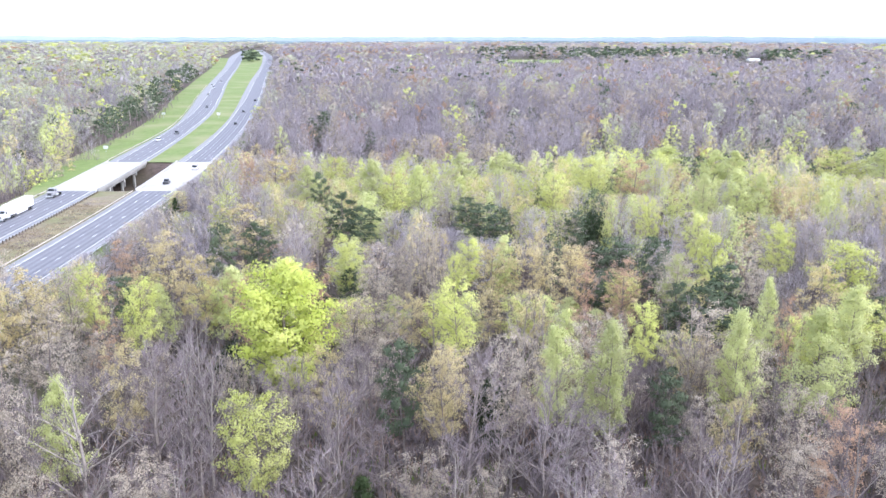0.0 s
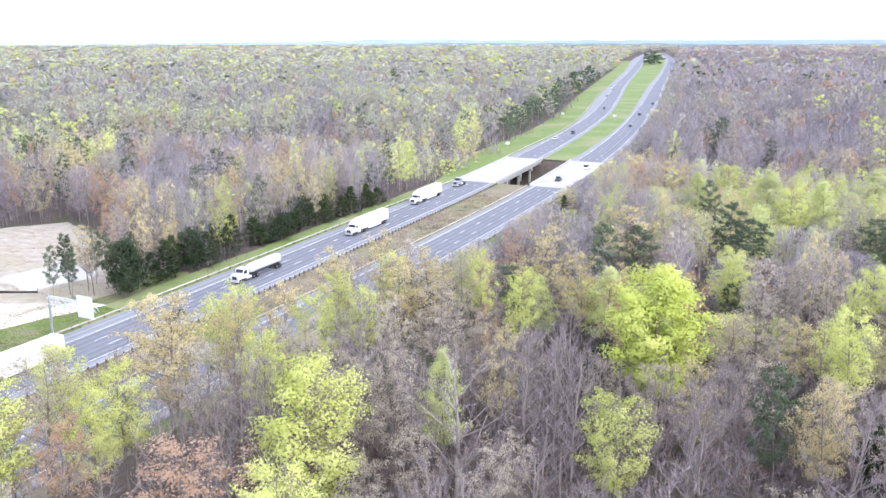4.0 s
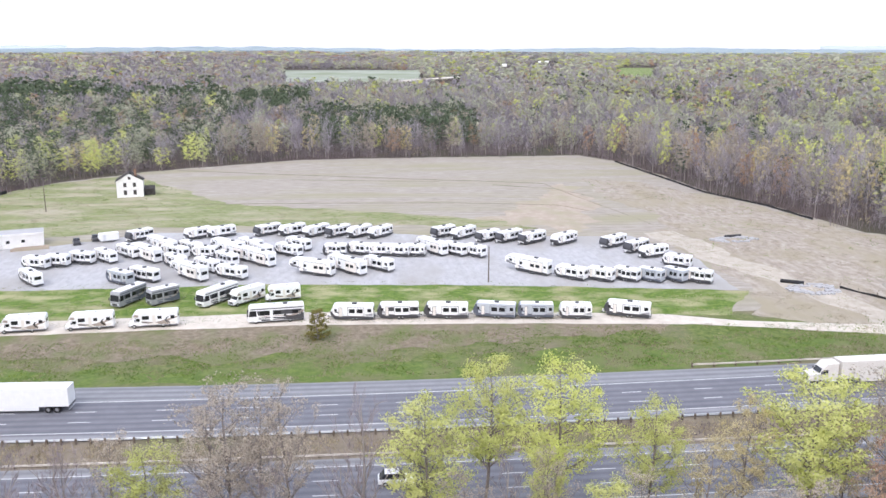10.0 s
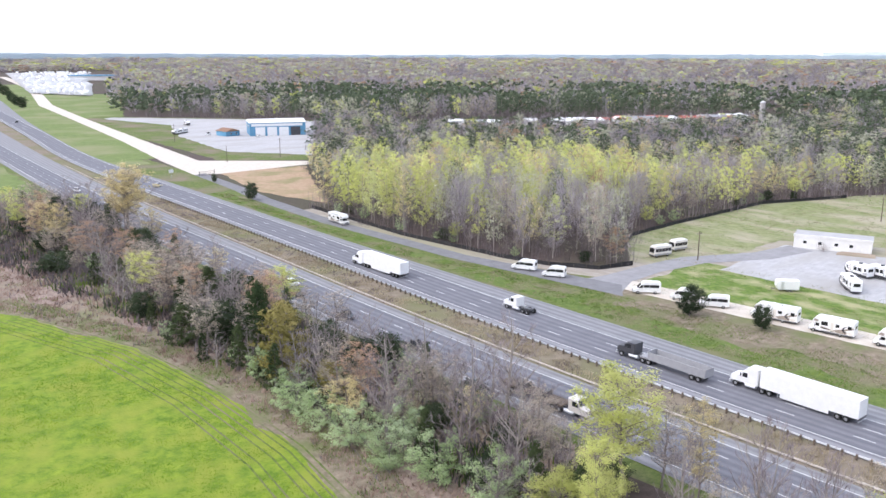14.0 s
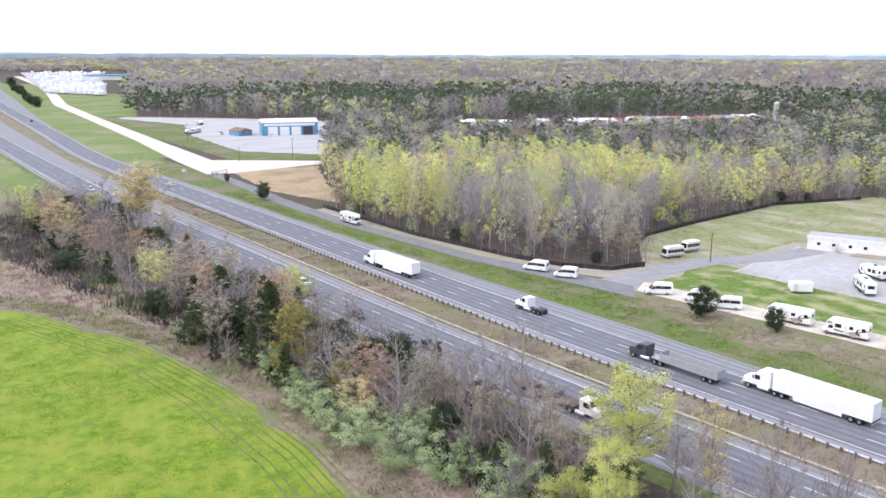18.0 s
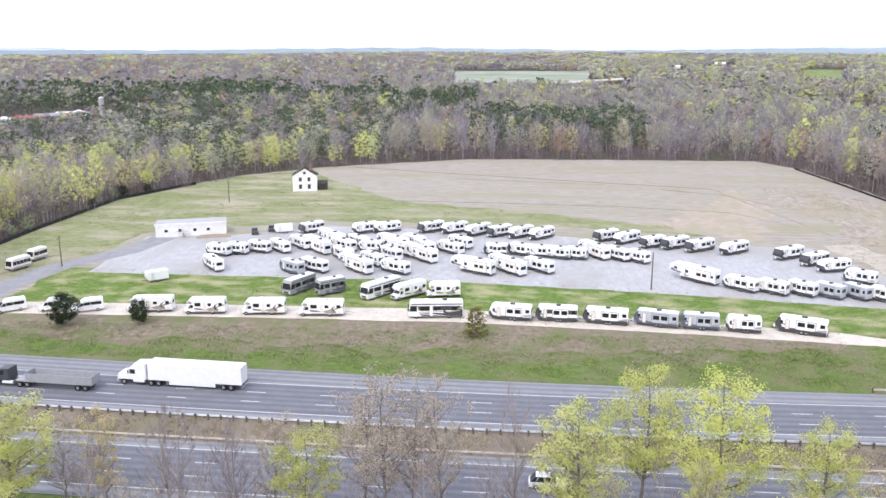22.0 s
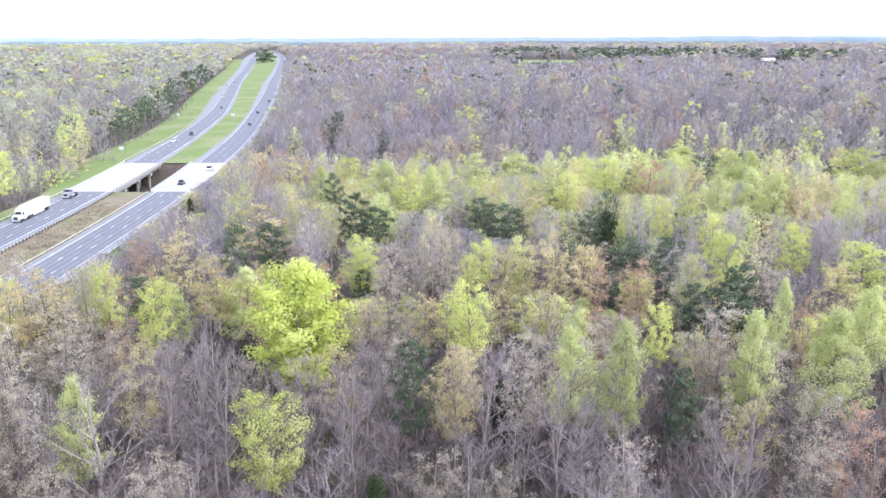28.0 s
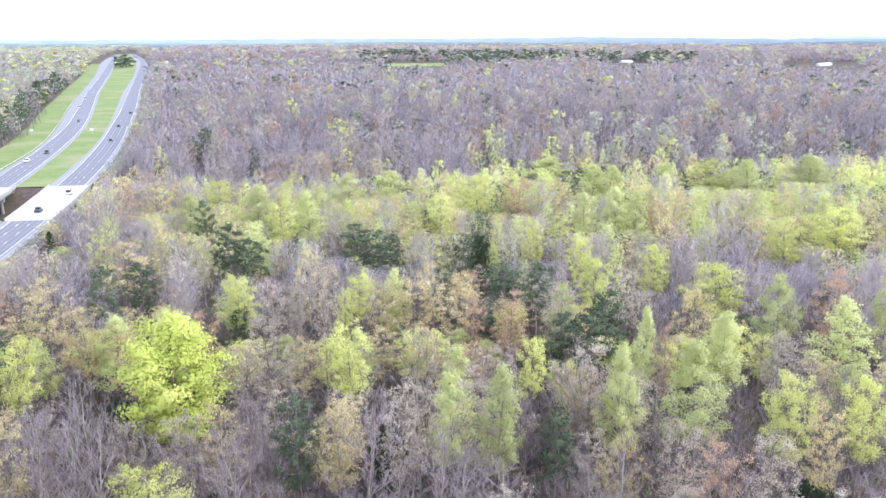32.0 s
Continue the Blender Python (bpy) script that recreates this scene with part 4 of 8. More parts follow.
TREES_A = [
    ('oak', -22.7, 113.7, 23, 13.0),
    ('bare', -38.9, 82.2, 22, 12.9),
    ('bare', -34.3, 91.6, 21, 11.7),
    ('bare', -11.7, 84.8, 21, 9.8)]
TREES_B = [
    ('pine', -4.7, 96.7, 19, 5.6),
    ('leafy', -20.0, 82.0, 18, 6.8),
    ('bare', 2.3, 88.1, 21, 9.4),
    ('bud', 7.9, 95.9, 20, 6.8),
    ('bare', 10.6, 84.1, 20, 9.8),
    ('bare', 33.7, 105.4, 20, 8.5),
    ('pine', 27.1, 94.8, 16, 5.0),
    ('cedar', -78.4, 243.9, 8, 4.2),
    ('cedar', -8.5, 80.0, 10, 5.5),
    ('oakn', -49.9, 69.2, 22, 12.2),
    ('rust', -52.2, 52.6, 19, 12.6),
    ('leafy', -40.8, 52.5, 20, 7.0),
    ('bud', -77.9, 57.8, 21, 10.3)]
TREES_C = [
    ('leafy', -86.7, 101.4, 17, 7.4),
    ('gold', -78.5, 79.4, 21, 12.5),
    ('leafy', -77.1, 49.1, 22, 11.0),
    ('leafy', -87.9, 15.7, 21, 7.6),
    ('leafy', -86.0, 23.6, 21, 9.5),
    ('leafy', -80.0, 7.7, 20, 8.2),
    ('leafy', -83.7, 33.7, 17, 6.5),
    ('gold', -75.3, 36.7, 16, 6.8),
    ('rust', -66.4, 50.4, 19, 7.3),
    ('gold', -84.1, 83.2, 20, 11.5),
    ('bud', -57.4, 33.9, 18, 10.2),
    ('leafy', -71.3, 25.7, 14, 6.3),
    ('leafy', -82.4, -53.3, 18, 9.8),
    ('cedar', -79.8, -132.4, 13, 6.4),
    ('olive', -73.4, -116.3, 14, 10.5)]
TREES_D = [
    ('bare', -71.5, -86.8, 17, 10.3),
    ('bare', -72.1, -72.1, 17, 8.0),
    ('bare', -74.6, -64.3, 17, 9.2),
    ('bare', -83.4, -36.7, 17, 7.2),
    ('bare', -81.7, -29.3, 16, 7.0),
    ('bud', -89.2, -15.7, 17, 9.2),
    ('leafy', -81.6, -20.6, 15, 6.8),
    ('bare', -74.6, -40.7, 16, 6.9),
    ('bud', -88.0, -9.8, 17, 7.7),
    ('bare', -77.3, -32.9, 18, 7.3),
    ('bare', -78.6, -27.5, 17, 6.1),
    ('bud', -84.6, -13.1, 20, 9.9),
    ('bud', -84.3, -6.9, 20, 7.3),
    ('bare', -82.7, 1.5, 20, 7.2),
    ('gold', -105.3, -251.0, 21, 16.5),
    ('bare', -91.2, -245.2, 19, 14.1),
    ('rust', -80.3, -254.0, 13, 9.0),
    ('gold', -81.5, -240.7, 13, 8.6)]
TREES_E = [
    ('bare', -80.9, -207.5, 14, 10.6),
    ('bare', -66.4, -259.5, 12, 10.9),
    ('cedar', -92.7, -215.8, 9, 6.4),
    ('bud', -79.9, -172.5, 13, 14.3),
    ('cedar', -84.8, -160.8, 10, 7.5),
    ('cedar', -76.3, -128.7, 14, 7.8),
    ('rust', -82.6, -135.1, 14, 8.7),
    ('bare', -74.3, -107.1, 12, 9.1),
    ('cedar', -70.2, -145.2, 8, 9.0),
    ('cedar', -71.3, -313.1, 10, 8.6),
    ('cedar', -62.1, -312.5, 9, 8.6),
    ('bare', -82.5, -90.6, 16, 9.4),
    ('bare', -80.6, -79.1, 16, 8.8),
    ('bare', -90.3, -80.7, 17, 11.0),
    ('bud', -71.0, -97.3, 13, 7.7)]
TREES_F = [
    ('pine', -46.2, 168.9, 17, 6.9),
    ('pine', -39.0, 171.8, 17, 7.5),
    ('pine', -35.3, 241.4, 17, 5.8),
    ('pine', -24.3, 205.8, 17, 8.4),
    ('pine', -19.2, 193.9, 16, 9.3),
    ('pine', -17.3, 155.0, 12, 4.1),
    ('tulip', -40.3, 245.5, 18, 8.7),
    ('gold', -54.7, 276.8, 17, 14.2),
    ('leafy', -17.6, 156.7, 18, 8.1),
    ('bud', -8.0, 148.8, 18, 7.2),
    ('gold', -45.5, 188.4, 17, 14.5),
    ('gold', -52.0, 156.0, 18, 11.2),
    ('gold', -40.6, 138.2, 18, 7.9),
    ('rust', -65.8, 170.2, 13, 7.5),
    ('leafy', -56.7, 130.6, 19, 5.9),
    ('leafy', -47.0, 122.7, 19, 6.4),
    ('gold', -64.4, 125.4, 19, 11.6),
    ('bud', -54.8, 108.8, 19, 8.5)]
TREES_G = [
    ('rust', -32.0, 129.8, 17, 5.6),
    ('bud', -9.7, 123.0, 20, 9.4),
    ('leafy', 2.3, 120.7, 19, 8.0),
    ('leafy', 1.7, 148.6, 16, 3.6),
    ('gold', 9.0, 151.1, 17, 8.3),
    ('gold', 15.4, 153.3, 17, 8.5),
    ('gold', 22.2, 149.2, 17, 8.3),
    ('rust', 24.7, 145.0, 15, 4.1),
    ('rust', 31.4, 139.7, 17, 7.9),
    ('bud', 10.3, 98.9, 19, 5.6),
    ('bare', 11.4, 119.8, 18, 8.4),
    ('tulip', 14.7, 101.1, 19, 6.9),
    ('tulip', 20.2, 97.2, 21, 6.3),
    ('leafy', 30.0, 119.2, 17, 5.1),
    ('leafy', 39.1, 194.6, 13, 3.4),
    ('bud', 33.8, 105.2, 20, 8.5),
    ('tulip', 37.6, 100.5, 21, 6.0),
    ('tulip', 48.6, 122.2, 19, 4.5)]
TREES_H = [
    ('rust', 51.4, 118.3, 17, 4.0),
    ('tulip', 49.1, 101.4, 21, 8.6),
    ('tulip', 60.3, 119.5, 19, 7.4),
    ('leafy', 74.3, 150.5, 18, 11.5),
    ('gold', 64.2, 138.6, 17, 8.4),
    ('pine', 42.8, 130.0, 16, 11.4),
    ('pine', 39.8, 134.8, 15, 5.8),
    ('pine', 50.3, 141.9, 16, 7.3),
    ('holly', 36.6, 202.4, 12, 7.0),
    ('pine', 11.7, 200.9, 15, 12.3),
    ('pine', 5.9, 211.7, 15, 8.6),
    ('pine', 35.7, 170.7, 14, 9.6),
    ('pine', 30.9, 193.2, 15, 5.3),
    ('bud', 40.2, 137.3, 18, 7.9),
    ('leafy', 54.8, 177.5, 18, 5.7),
    ('leafy', 52.6, 159.0, 18, 6.9),
    ('leafy', 49.8, 196.7, 18, 6.2),
    ('leafy', 68.5, 166.8, 18, 7.4)]
TREES_I = [
    ('tulip', 81.8, 231.0, 19, 9.1),
    ('tulip', 69.5, 223.1, 19, 7.1),
    ('tulip', 84.4, 221.6, 19, 8.0),
    ('tulip', 96.2, 281.6, 19, 12.0),
    ('tulip', 92.0, 285.9, 19, 12.1),
    ('tulip', 6.9, 288.8, 19, 13.6),
    ('tulip', 21.1, 300.3, 19, 18.2),
    ('leafy', 30.2, 230.0, 19, 9.4),
    ('leafy', 46.7, 264.2, 19, 12.6),
    ('rust', 56.7, 253.1, 18, 14.0),
    ('tulip', 97.2, 373.3, 19, 28.4),
    ('tulip', 140.4, 335.8, 19, 19.5),
    ('leafy', 137.6, 291.4, 19, 19.5),
    ('leafy', -12.9, 227.1, 19, 9.2),
    ('tulip', -21.2, 254.1, 19, 10.3),
    ('tulip', -5.4, 237.4, 19, 9.6),
    ('leafy', -37.4, 288.2, 18, 11.7)]
TREES_J = [
    ('tulip', 79.5, 136.8, 19, 8.7),
    ('leafy', 58.1, 92.7, 20, 6.1),
    ('tulip', 83.4, 121.5, 19, 10.1),
    ('leafy', 67.0, 92.3, 19, 5.6),
    ('tulip', 180.2, 294.9, 19, 20.9),
    ('leafy', 127.1, 193.8, 19, 14.1),
    ('leafy', 108.2, 186.5, 18, 10.2),
    ('bud', 49.4, 81.1, 18, 6.8),
    ('gold', 58.1, 86.6, 18, 5.9),
    ('tulip', 148.7, 282.0, 19, 15.0)]
CLEAR = [OPEN_A, WARE, CROPS, OVER, [(-30, -380), (-76, -376), (-70, -345), (-48, -318), (-24, -330)],
         [(-380, -1040), (-290, -900), (-300, -850), (-385, -980), (-640, -1500), (-860, -2050), (-680, -2200), (-520, -1500)],
         [(-372, -470), (-400, -400), (-478, -338), (-588, -276), (-640, -270), (-690, -320), (-570, -420), (-450, -500)],
         [(-165, -350), (-262, -372), (-285, -700), (-390, -1300), (-360, -1300), (-240, -720), (-182, -515)],
         sector(69.2, 71.8, 1130, 2040), sector(84.4, 93.6, 1000, 1810), sector(81.8, 84.4, 960, 1460), sector(-4, -8, 1230, 1770), sector(-18.6, -21, 1280, 1790), sector(-29, -33.5, 1230, 1790), sector(75.4, 77.2, 1800, 2440), sector(78.4, 79.6, 1560, 2100),
         [(-115, -335), (-103, -190), (-92, -50), (-50, -50), (-50, -190), (-10, -320)],
         [(-112, -300), (-60, -292), (0, -300), (90, -420), (-20, -760), (-150, -1010), (-232, -1030), (-153, -610)]]


def wooded(x, y):
    if float(a_out(y)) - (8 if y < 380 else 18) < x < float(b_near(y)) + (5 if y > -320 else 16):
        return abs(y - 1690) < 70 and float(a_in(y)) + 4 < x < float(b_far(y)) - 4
    if x < float(a_out(y)) and y < -380 and math.degrees(math.atan2(-x, y)) > 157.5 and y > -2150:
        return False
    return not any(inside(x, y, p) for p in CLEAR)


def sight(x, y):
    """Height that keeps a tree under the camera's sight line to the near carriageway, on the slope to the creek."""
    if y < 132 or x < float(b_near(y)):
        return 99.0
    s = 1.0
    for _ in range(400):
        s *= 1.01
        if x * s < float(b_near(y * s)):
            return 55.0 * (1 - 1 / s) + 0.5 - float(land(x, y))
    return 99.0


def species(x, y, rng):
    """Which kind of tree grows here: drifts of green, bud and bare wood, with pines in belts; far off, greyer kinds
    stand in for haze.
    """
    d, az = math.hypot(x, y), math.degrees(math.atan2(-x, y))
    n1 = noise.noise(Vector((x / 90.0, y / 90.0, 0.3)))
    n2 = noise.noise(Vector((x / 240.0, y / 240.0, 4.1)))
    n3 = noise.noise(Vector((x / 150.0, y / 150.0, 9.7)))
    east = x > float(b_near(y))
    pine, green = 0.03 if d < 440 else (0.01 if d < 1300 else 0.0), 0.24
    if 98 < az < 160 and 640 < d < 1050:
        pine = 0.75 if n1 > -0.15 and d > 690 + 60 * n3 else 0.15
    elif 81 < az < 92 and 442 + 14 * n1 < d < 580 or 92 < az < 106 and 560 < d < 760:
        pine = 0.8 if n3 > -0.25 else 0.25
    elif -24 < az < -2 and 1500 < d < 2300:
        pine = 0.45 if n3 > -0.05 else 0.05
    elif not east and x > float(a_out(y)) - 34 and 420 < y < 1050:
        pine = 0.5
    elif n3 > 0.33:
        pine = 0.28 if d < 440 else (0.05 if d < 1300 else 0.0)
    if east and y > 0:
        reach = 320 + 130 * min(1.0, max(0.0, (-az - 2) / 20))
        green = 0.05 + 0.51 * min(1.0, max(0.0, (reach + 70 - d) / 110)) if d > 200 and az < 12 else (0.08 if d > 390 else 0.2)
        if 150 < d < 205 and -17 < az < -3:
            pine = 0.25
    elif 98 < az < 150 and d < 640:
        green = 0.5 if d < 440 else 0.25
        pine = 0.03 if d < 400 else 0.32
    elif not east and y > 150:
        green = 0.20 + 0.25 * n2 if d < 420 else 0.42
    elif d > 560:
        green = 0.32 if d < 1000 else 0.2
    green = min(0.85, max(0.02, green + (0.15 if east and d > 390 else 0.35 if d > 440 else 0.7) * n1))
    if 1600 < y < 1780 and abs(x - float(a_in(y))) < 60 and x > float(a_in(y)):
        pine = 1.0
    r = rng.random()
    if r < pine:
        return "pine"
    if r < pine + (1 - pine) * green:
        if d > 420:
            return rng.choices(("tulip", "leafy", "sage"), (0.12, 0.12, 0.76))[0]
        return rng.choice(("tulip", "leafy", "leafy", "tulip", "gold"))
    if 98 < az < 150 and d < 440:
        return rng.choices(("bare", "bud", "sage", "rust"), (0.5, 0.12, 0.35, 0.03))[0]
    return rng.choices(("bare", "bud", "rust", "gold"), (0.80, 0.17, 0.03, 0.0) if d > (390 if east else 440) else (0.60, 0.25, 0.06, 0.09))[0]


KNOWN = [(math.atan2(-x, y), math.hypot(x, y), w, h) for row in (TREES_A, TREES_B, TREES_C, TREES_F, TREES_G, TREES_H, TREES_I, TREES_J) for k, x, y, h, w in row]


def view_cap(x, y):
    """Height that keeps a filler tree, seen from the camera, below the crowns of the listed trees behind it."""
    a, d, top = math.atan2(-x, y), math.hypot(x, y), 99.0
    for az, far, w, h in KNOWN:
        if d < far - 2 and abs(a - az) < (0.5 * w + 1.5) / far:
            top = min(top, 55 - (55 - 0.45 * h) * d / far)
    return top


d_near = lambda x, y: math.hypot(x, y) < 118
rng = random.Random(5)
taken = []
for row in (TREES_A, TREES_B, TREES_C, TREES_D, TREES_E, TREES_F, TREES_G, TREES_H, TREES_I, TREES_J):
    for kind, x, y, h, w in row:
        plant(kind, x, y, h, w * (1.3 if kind == "leafy" and d_near(x, y) else 1.08), rng)
        taken.append((x, y, w * 0.42))
for x, y, h, w in ((-67.5, -104, 5.5, 8), (-67.5, -97, 6, 9), (-67, -89, 6.5, 9), (-67.5, -81, 6, 10), (-69, -73, 6.5, 9), (-71, -110, 5, 8), (-74, -86, 6, 8), (-71, -64, 7, 10), (-72, -120, 5, 7)):
    plant("shrub", x, y, h, w, rng)

plant("olive", -77, -120, 12, 10, rng)
plant("olive", -74, -104, 7, 8, rng)
for kind, x, y, h, w in (("oakn", -73, -57, 6.5, 8), ("oakn", -77.5, -53, 6, 7), ("holly", -76, -140, 8, 10), ("cedar", -84, -143, 11, 7), ("rust", -90, -149, 10, 9), ("holly", -72, -218, 5, 9), ("rust", -82, -222, 11, 12),
                         ("gold", -82, -250, 13, 11), ("holly", -95, -216, 8, 8), ("holly", -56, -288, 9, 13), ("holly", -47, -290, 8, 12), ("holly", -66, -292, 8, 10)):
    plant(kind, x, y, h, w, rng)
    taken.append((x, y, 3.5))
# roadside scrub between the crop field and the near carriageway
for y in np.arange(-310, -50, 3.1):
    for x0 in (4, 8.5, 13, 17.5, 22, 27):
        x = float(b_near(y)) + x0 + rng.uniform(-2, 2)
        yy = float(y) + rng.uniform(-1.5, 1.5)
        edge = -68 if y > -165 else -68 + (y + 165) * -0.06
        if inside(x, yy, CROPS) or x > edge or any((x - a) ** 2 + (yy - b) ** 2 < 6 for a, b, c in taken) or rng.random() < 0.24:
            continue
        kind = rng.choices(("bare", "bud", "shrub", "cedar", "rust", "leafy", "holly", "gold"), (0.40, 0.15, 0.09, 0.11, 0.05, 0.03, 0.15, 0.02))[0]
        h = {"shrub": rng.uniform(2.5, 4.5), "cedar": rng.uniform(5, 9), "holly": rng.uniform(3.5, 7)}.get(kind, rng.uniform(6.5, 12))
        plant(kind, x, yy, h, h * {"shrub": 1.2, "holly": 1.1, "cedar": 0.6}.get(kind, 0.75), rng)
        taken.append((x, yy, 2.5))

# thin trees along the near shoulder
for y in np.arange(-50, 136, 5.0):
    for x0 in (6, 13, 21):
        x, yy = float(b_near(y)) + x0 + rng.uniform(-2, 2), float(y) + rng.uniform(-2, 2)
        if any((x - a) ** 2 + (yy - b) ** 2 < 16 for a, b, c in taken) or rng.random() < 0.15:
            continue
        kind = rng.choices(("bare", "bud", "leafy", "gold"), (0.5, 0.25, 0.15, 0.10) if y < 30 else (0.3, 0.2, 0.35, 0.15))[0]
        h = rng.uniform(13, 18) if y < 60 else rng.uniform(15, 20)
        plant(kind, x, yy, h, h * 0.42, rng)
        taken.append((x, yy, 3.0))

# the near wood, tree by tree
step = 6.8
for i in range(-30, 31):
    for j in range(-8, 31):
        x, y = i * step + rng.uniform(-2.8, 2.8), j * step + rng.uniform(-2.8, 2.8)
        d, az = math.hypot(x, y), math.degrees(math.atan2(-x, y))
        if not (46 < d < 165 and -40 < az < 80) or x < float(b_near(y)) + 20 and y < 128 or not wooded(x, y):
            continue
        if any((x - a) ** 2 + (y - b) ** 2 < c * c for a, b, c in taken):
            continue
        kind = species(x, y, rng)
        if d < 130 and kind in ("tulip", "leafy") and rng.random() < 0.92:
            kind = rng.choice(("bare", "bare", "bud"))
        if kind == "pine" and d < 150:
            kind = "bare"
        if d < 130 and kind in ("gold", "rust") and rng.random() < 0.7:
            kind = "bare"
        if kind == "bud" and rng.random() < 0.06:
            kind = "holly"
            if sight(x, y) > 9:
                plant(kind, x, y, rng.uniform(6, 11), rng.uniform(5, 8), rng)
            continue
        h = min(rng.uniform(15.5, 20.5) if d > 85 else rng.uniform(14, 18), sight(x, y), view_cap(x, y))
        if h < 3.5:
            continue
        plant(kind, x, y, h, min(h, rng.uniform(6.0, 9.5)), rng)

# conifers along the far shoulder and single shrubs on the bank
for k in range(26):
    y = 128 + k * 4.6 + rng.uniform(-1.2, 1.2)
    if 172 < y < 176:
        continue
    plant(rng.choice(("cedar", "holly", "cedar")), float(a_out(y)) - 8.0 + rng.uniform(-2.5, 1.0), y, rng.uniform(7.5, 12.5) if k < 10 else rng.uniform(4.5, 9), rng.uniform(6.0, 9.0), rng)
for x, y, h, w in ((-156, -88, 6.5, 6.0), (-158, -73, 5.0, 4.2), (-164, -276, 6.5, 5.5), (-176, -325, 3.5, 2.6)):
    plant("holly", x, y, h, w, rng)
plant("olive", -155, -5, 6.0, 6.4, rng)
# evergreens along the frontage road, a grove beside the highway and field-edge trees to the south
for x, y, h, w in ((-272, -860, 11, 10), (-281, -905, 9, 8), (-291, -945, 10, 9), (-300, -985, 9, 8), (-312, -1025, 10, 9), (-335, -1120, 12, 11), (-357, -1212, 12, 11), (-400, -1370, 14, 14), (-140, -591, 4.5, 5.5), (-118, -594, 5, 6), (-126, -640, 7, 8)):
    plant("holly", x, y, h, w, rng)
for x, y, h in ((-192, -1066, 17), (-203, -1040, 18), (-214, -1056, 17), (-184, -1050, 16), (-209, -1090, 19), (-222, -1110, 18), (-196, -1100, 20), (-233, -1150, 20), (-240, -1190, 21), (-221, -1180, 20), (-256, -1240, 21), (-238, -1240, 20), (-270, -1310, 22)):
    plant(rng.choice(("bare", "bare", "bud", "rust")), x, y, h, h * 0.75, rng)
for x, y, h in ((-104, -249.5, 20), (-106.5, -252.5, 19)):
    plant("gold", x, y, h, 13, rng)
for x, y, h, w in ((-150, 118, 13, 3.4), (-152, 124, 14, 3.8), (-156, 127, 12, 3.2), (-148, 131, 13, 3.6), (-158, 137, 12, 4), (-149, 122, 11, 3.2), (-154, 133, 10, 3.6)):
    plant("pine", x, y, h, w, rng)
for x, y in ((-152, 136), (-146, 140), (-160, 144), (-166, 152), (-150, 148), (-142, 136), (-151, 128), (-155, 140), (-147, 126), (-162, 148), (-148, 152), (-154, 150)):
    plant(rng.choice(("bare", "bud", "rust", "gold", "bare")), x, y, rng.uniform(10, 16), 6, rng)
plant("rust", -184, -127, 9, 8, rng)
for line_ in ([(-175, -247), (-172, -220), (-168.5, -190), (-169.5, -150), (-172, -138), (-178, -129), (-188, -126)], [(-211, -143), (-240, -146), (-294, -144), (-334, -128)]):
    for (x0, y0), (x1, y1) in zip(line_, line_[1:]):
        for k in range(int(math.hypot(x1 - x0, y1 - y0) / 6)):
            s = rng.random()
            kind = rng.choices(("shrub", "holly", "bud", "leafy", "bare"), (0.3, 0.2, 0.2, 0.15, 0.15))[0]
            h = rng.uniform(2.2, 4.2) if kind in ("shrub", "holly") else rng.uniform(5, 9)
            plant(kind, x0 + (x1 - x0) * s + rng.uniform(-1.5, 0.5), y0 + (y1 - y0) * s + rng.uniform(-1.5, 0.5), h, h * (1.2 if h < 4.3 else 0.7), rng)

# ---- woods beyond, joined by kind and distance ----
def far_template(kind, count, size, seed):
    """A light tree of leaf clumps or upright twig fans; height 20, width 10."""
    gen = np.random.default_rng(seed)
    base = {"bare": 5.0, "pine": 4.0, "tulip": 4.0, "leafy": 4.5}.get(kind, 5.0)
    lobes = max(5, min(34, count // 14))
    f = (np.arange(lobes) + gen.random(lobes)) / lobes
    a = np.cumsum(2.4 + gen.uniform(-0.6, 0.6, lobes))
    q = 5 * np.array([crown_radius(kind, s) for s in f]) * gen.uniform(0.35, 0.95, lobes)
    C = np.stack([q * np.cos(a), q * np.sin(a), base + (20 - base) * f * 0.95], -1)
    R = gen.uniform(1.0, 1.9, lobes) * (1.5 if lobes < 12 else 1.0) * (1.3 if kind == "pine" else 1.0)
    per = max(1, count // lobes)
    middle = np.array([0, 0, base + (20 - base) * 0.3])
    V, F, N = foliage(C, R, per, size, gen, middle, 0.6 if kind == "pine" else 0.9, 0.3, 0.45)
    if kind in ("bare", "bud", "rust", "gold", "sage"):
        n = lobes * per
        fan = gen.random(n) < (1.0 if kind == "bare" else 0.35)
        c = np.repeat(C, per, 0) + gen.normal(scale=0.6, size=(n, 3)) * np.array([1, 1, 1.2])
        d = unit((c - np.array([0, 0, 0.6]) * c[:, 2:3]) * np.array([1, 1, 0.5]) * 0.5 + gen.normal(scale=0.5, size=(n, 3)) + np.array([0, 0, 1.1])) * gen.uniform(0.9, 2.0, (n, 1)) * (0.5 + 0.6 * size)
        u = unit(gen.normal(size=(n, 3)) * np.array([1, 1, 0.2])) * 0.085 * size
        T = np.stack([c - u - d * 0.9, c + u - d * 0.9, c + d], 1)
        V = np.where(np.repeat(fan, 3)[:, None], T.reshape(-1, 3), V)
        V[:, 2] = np.minimum(V[:, 2], 20.5)
    return V, F, N


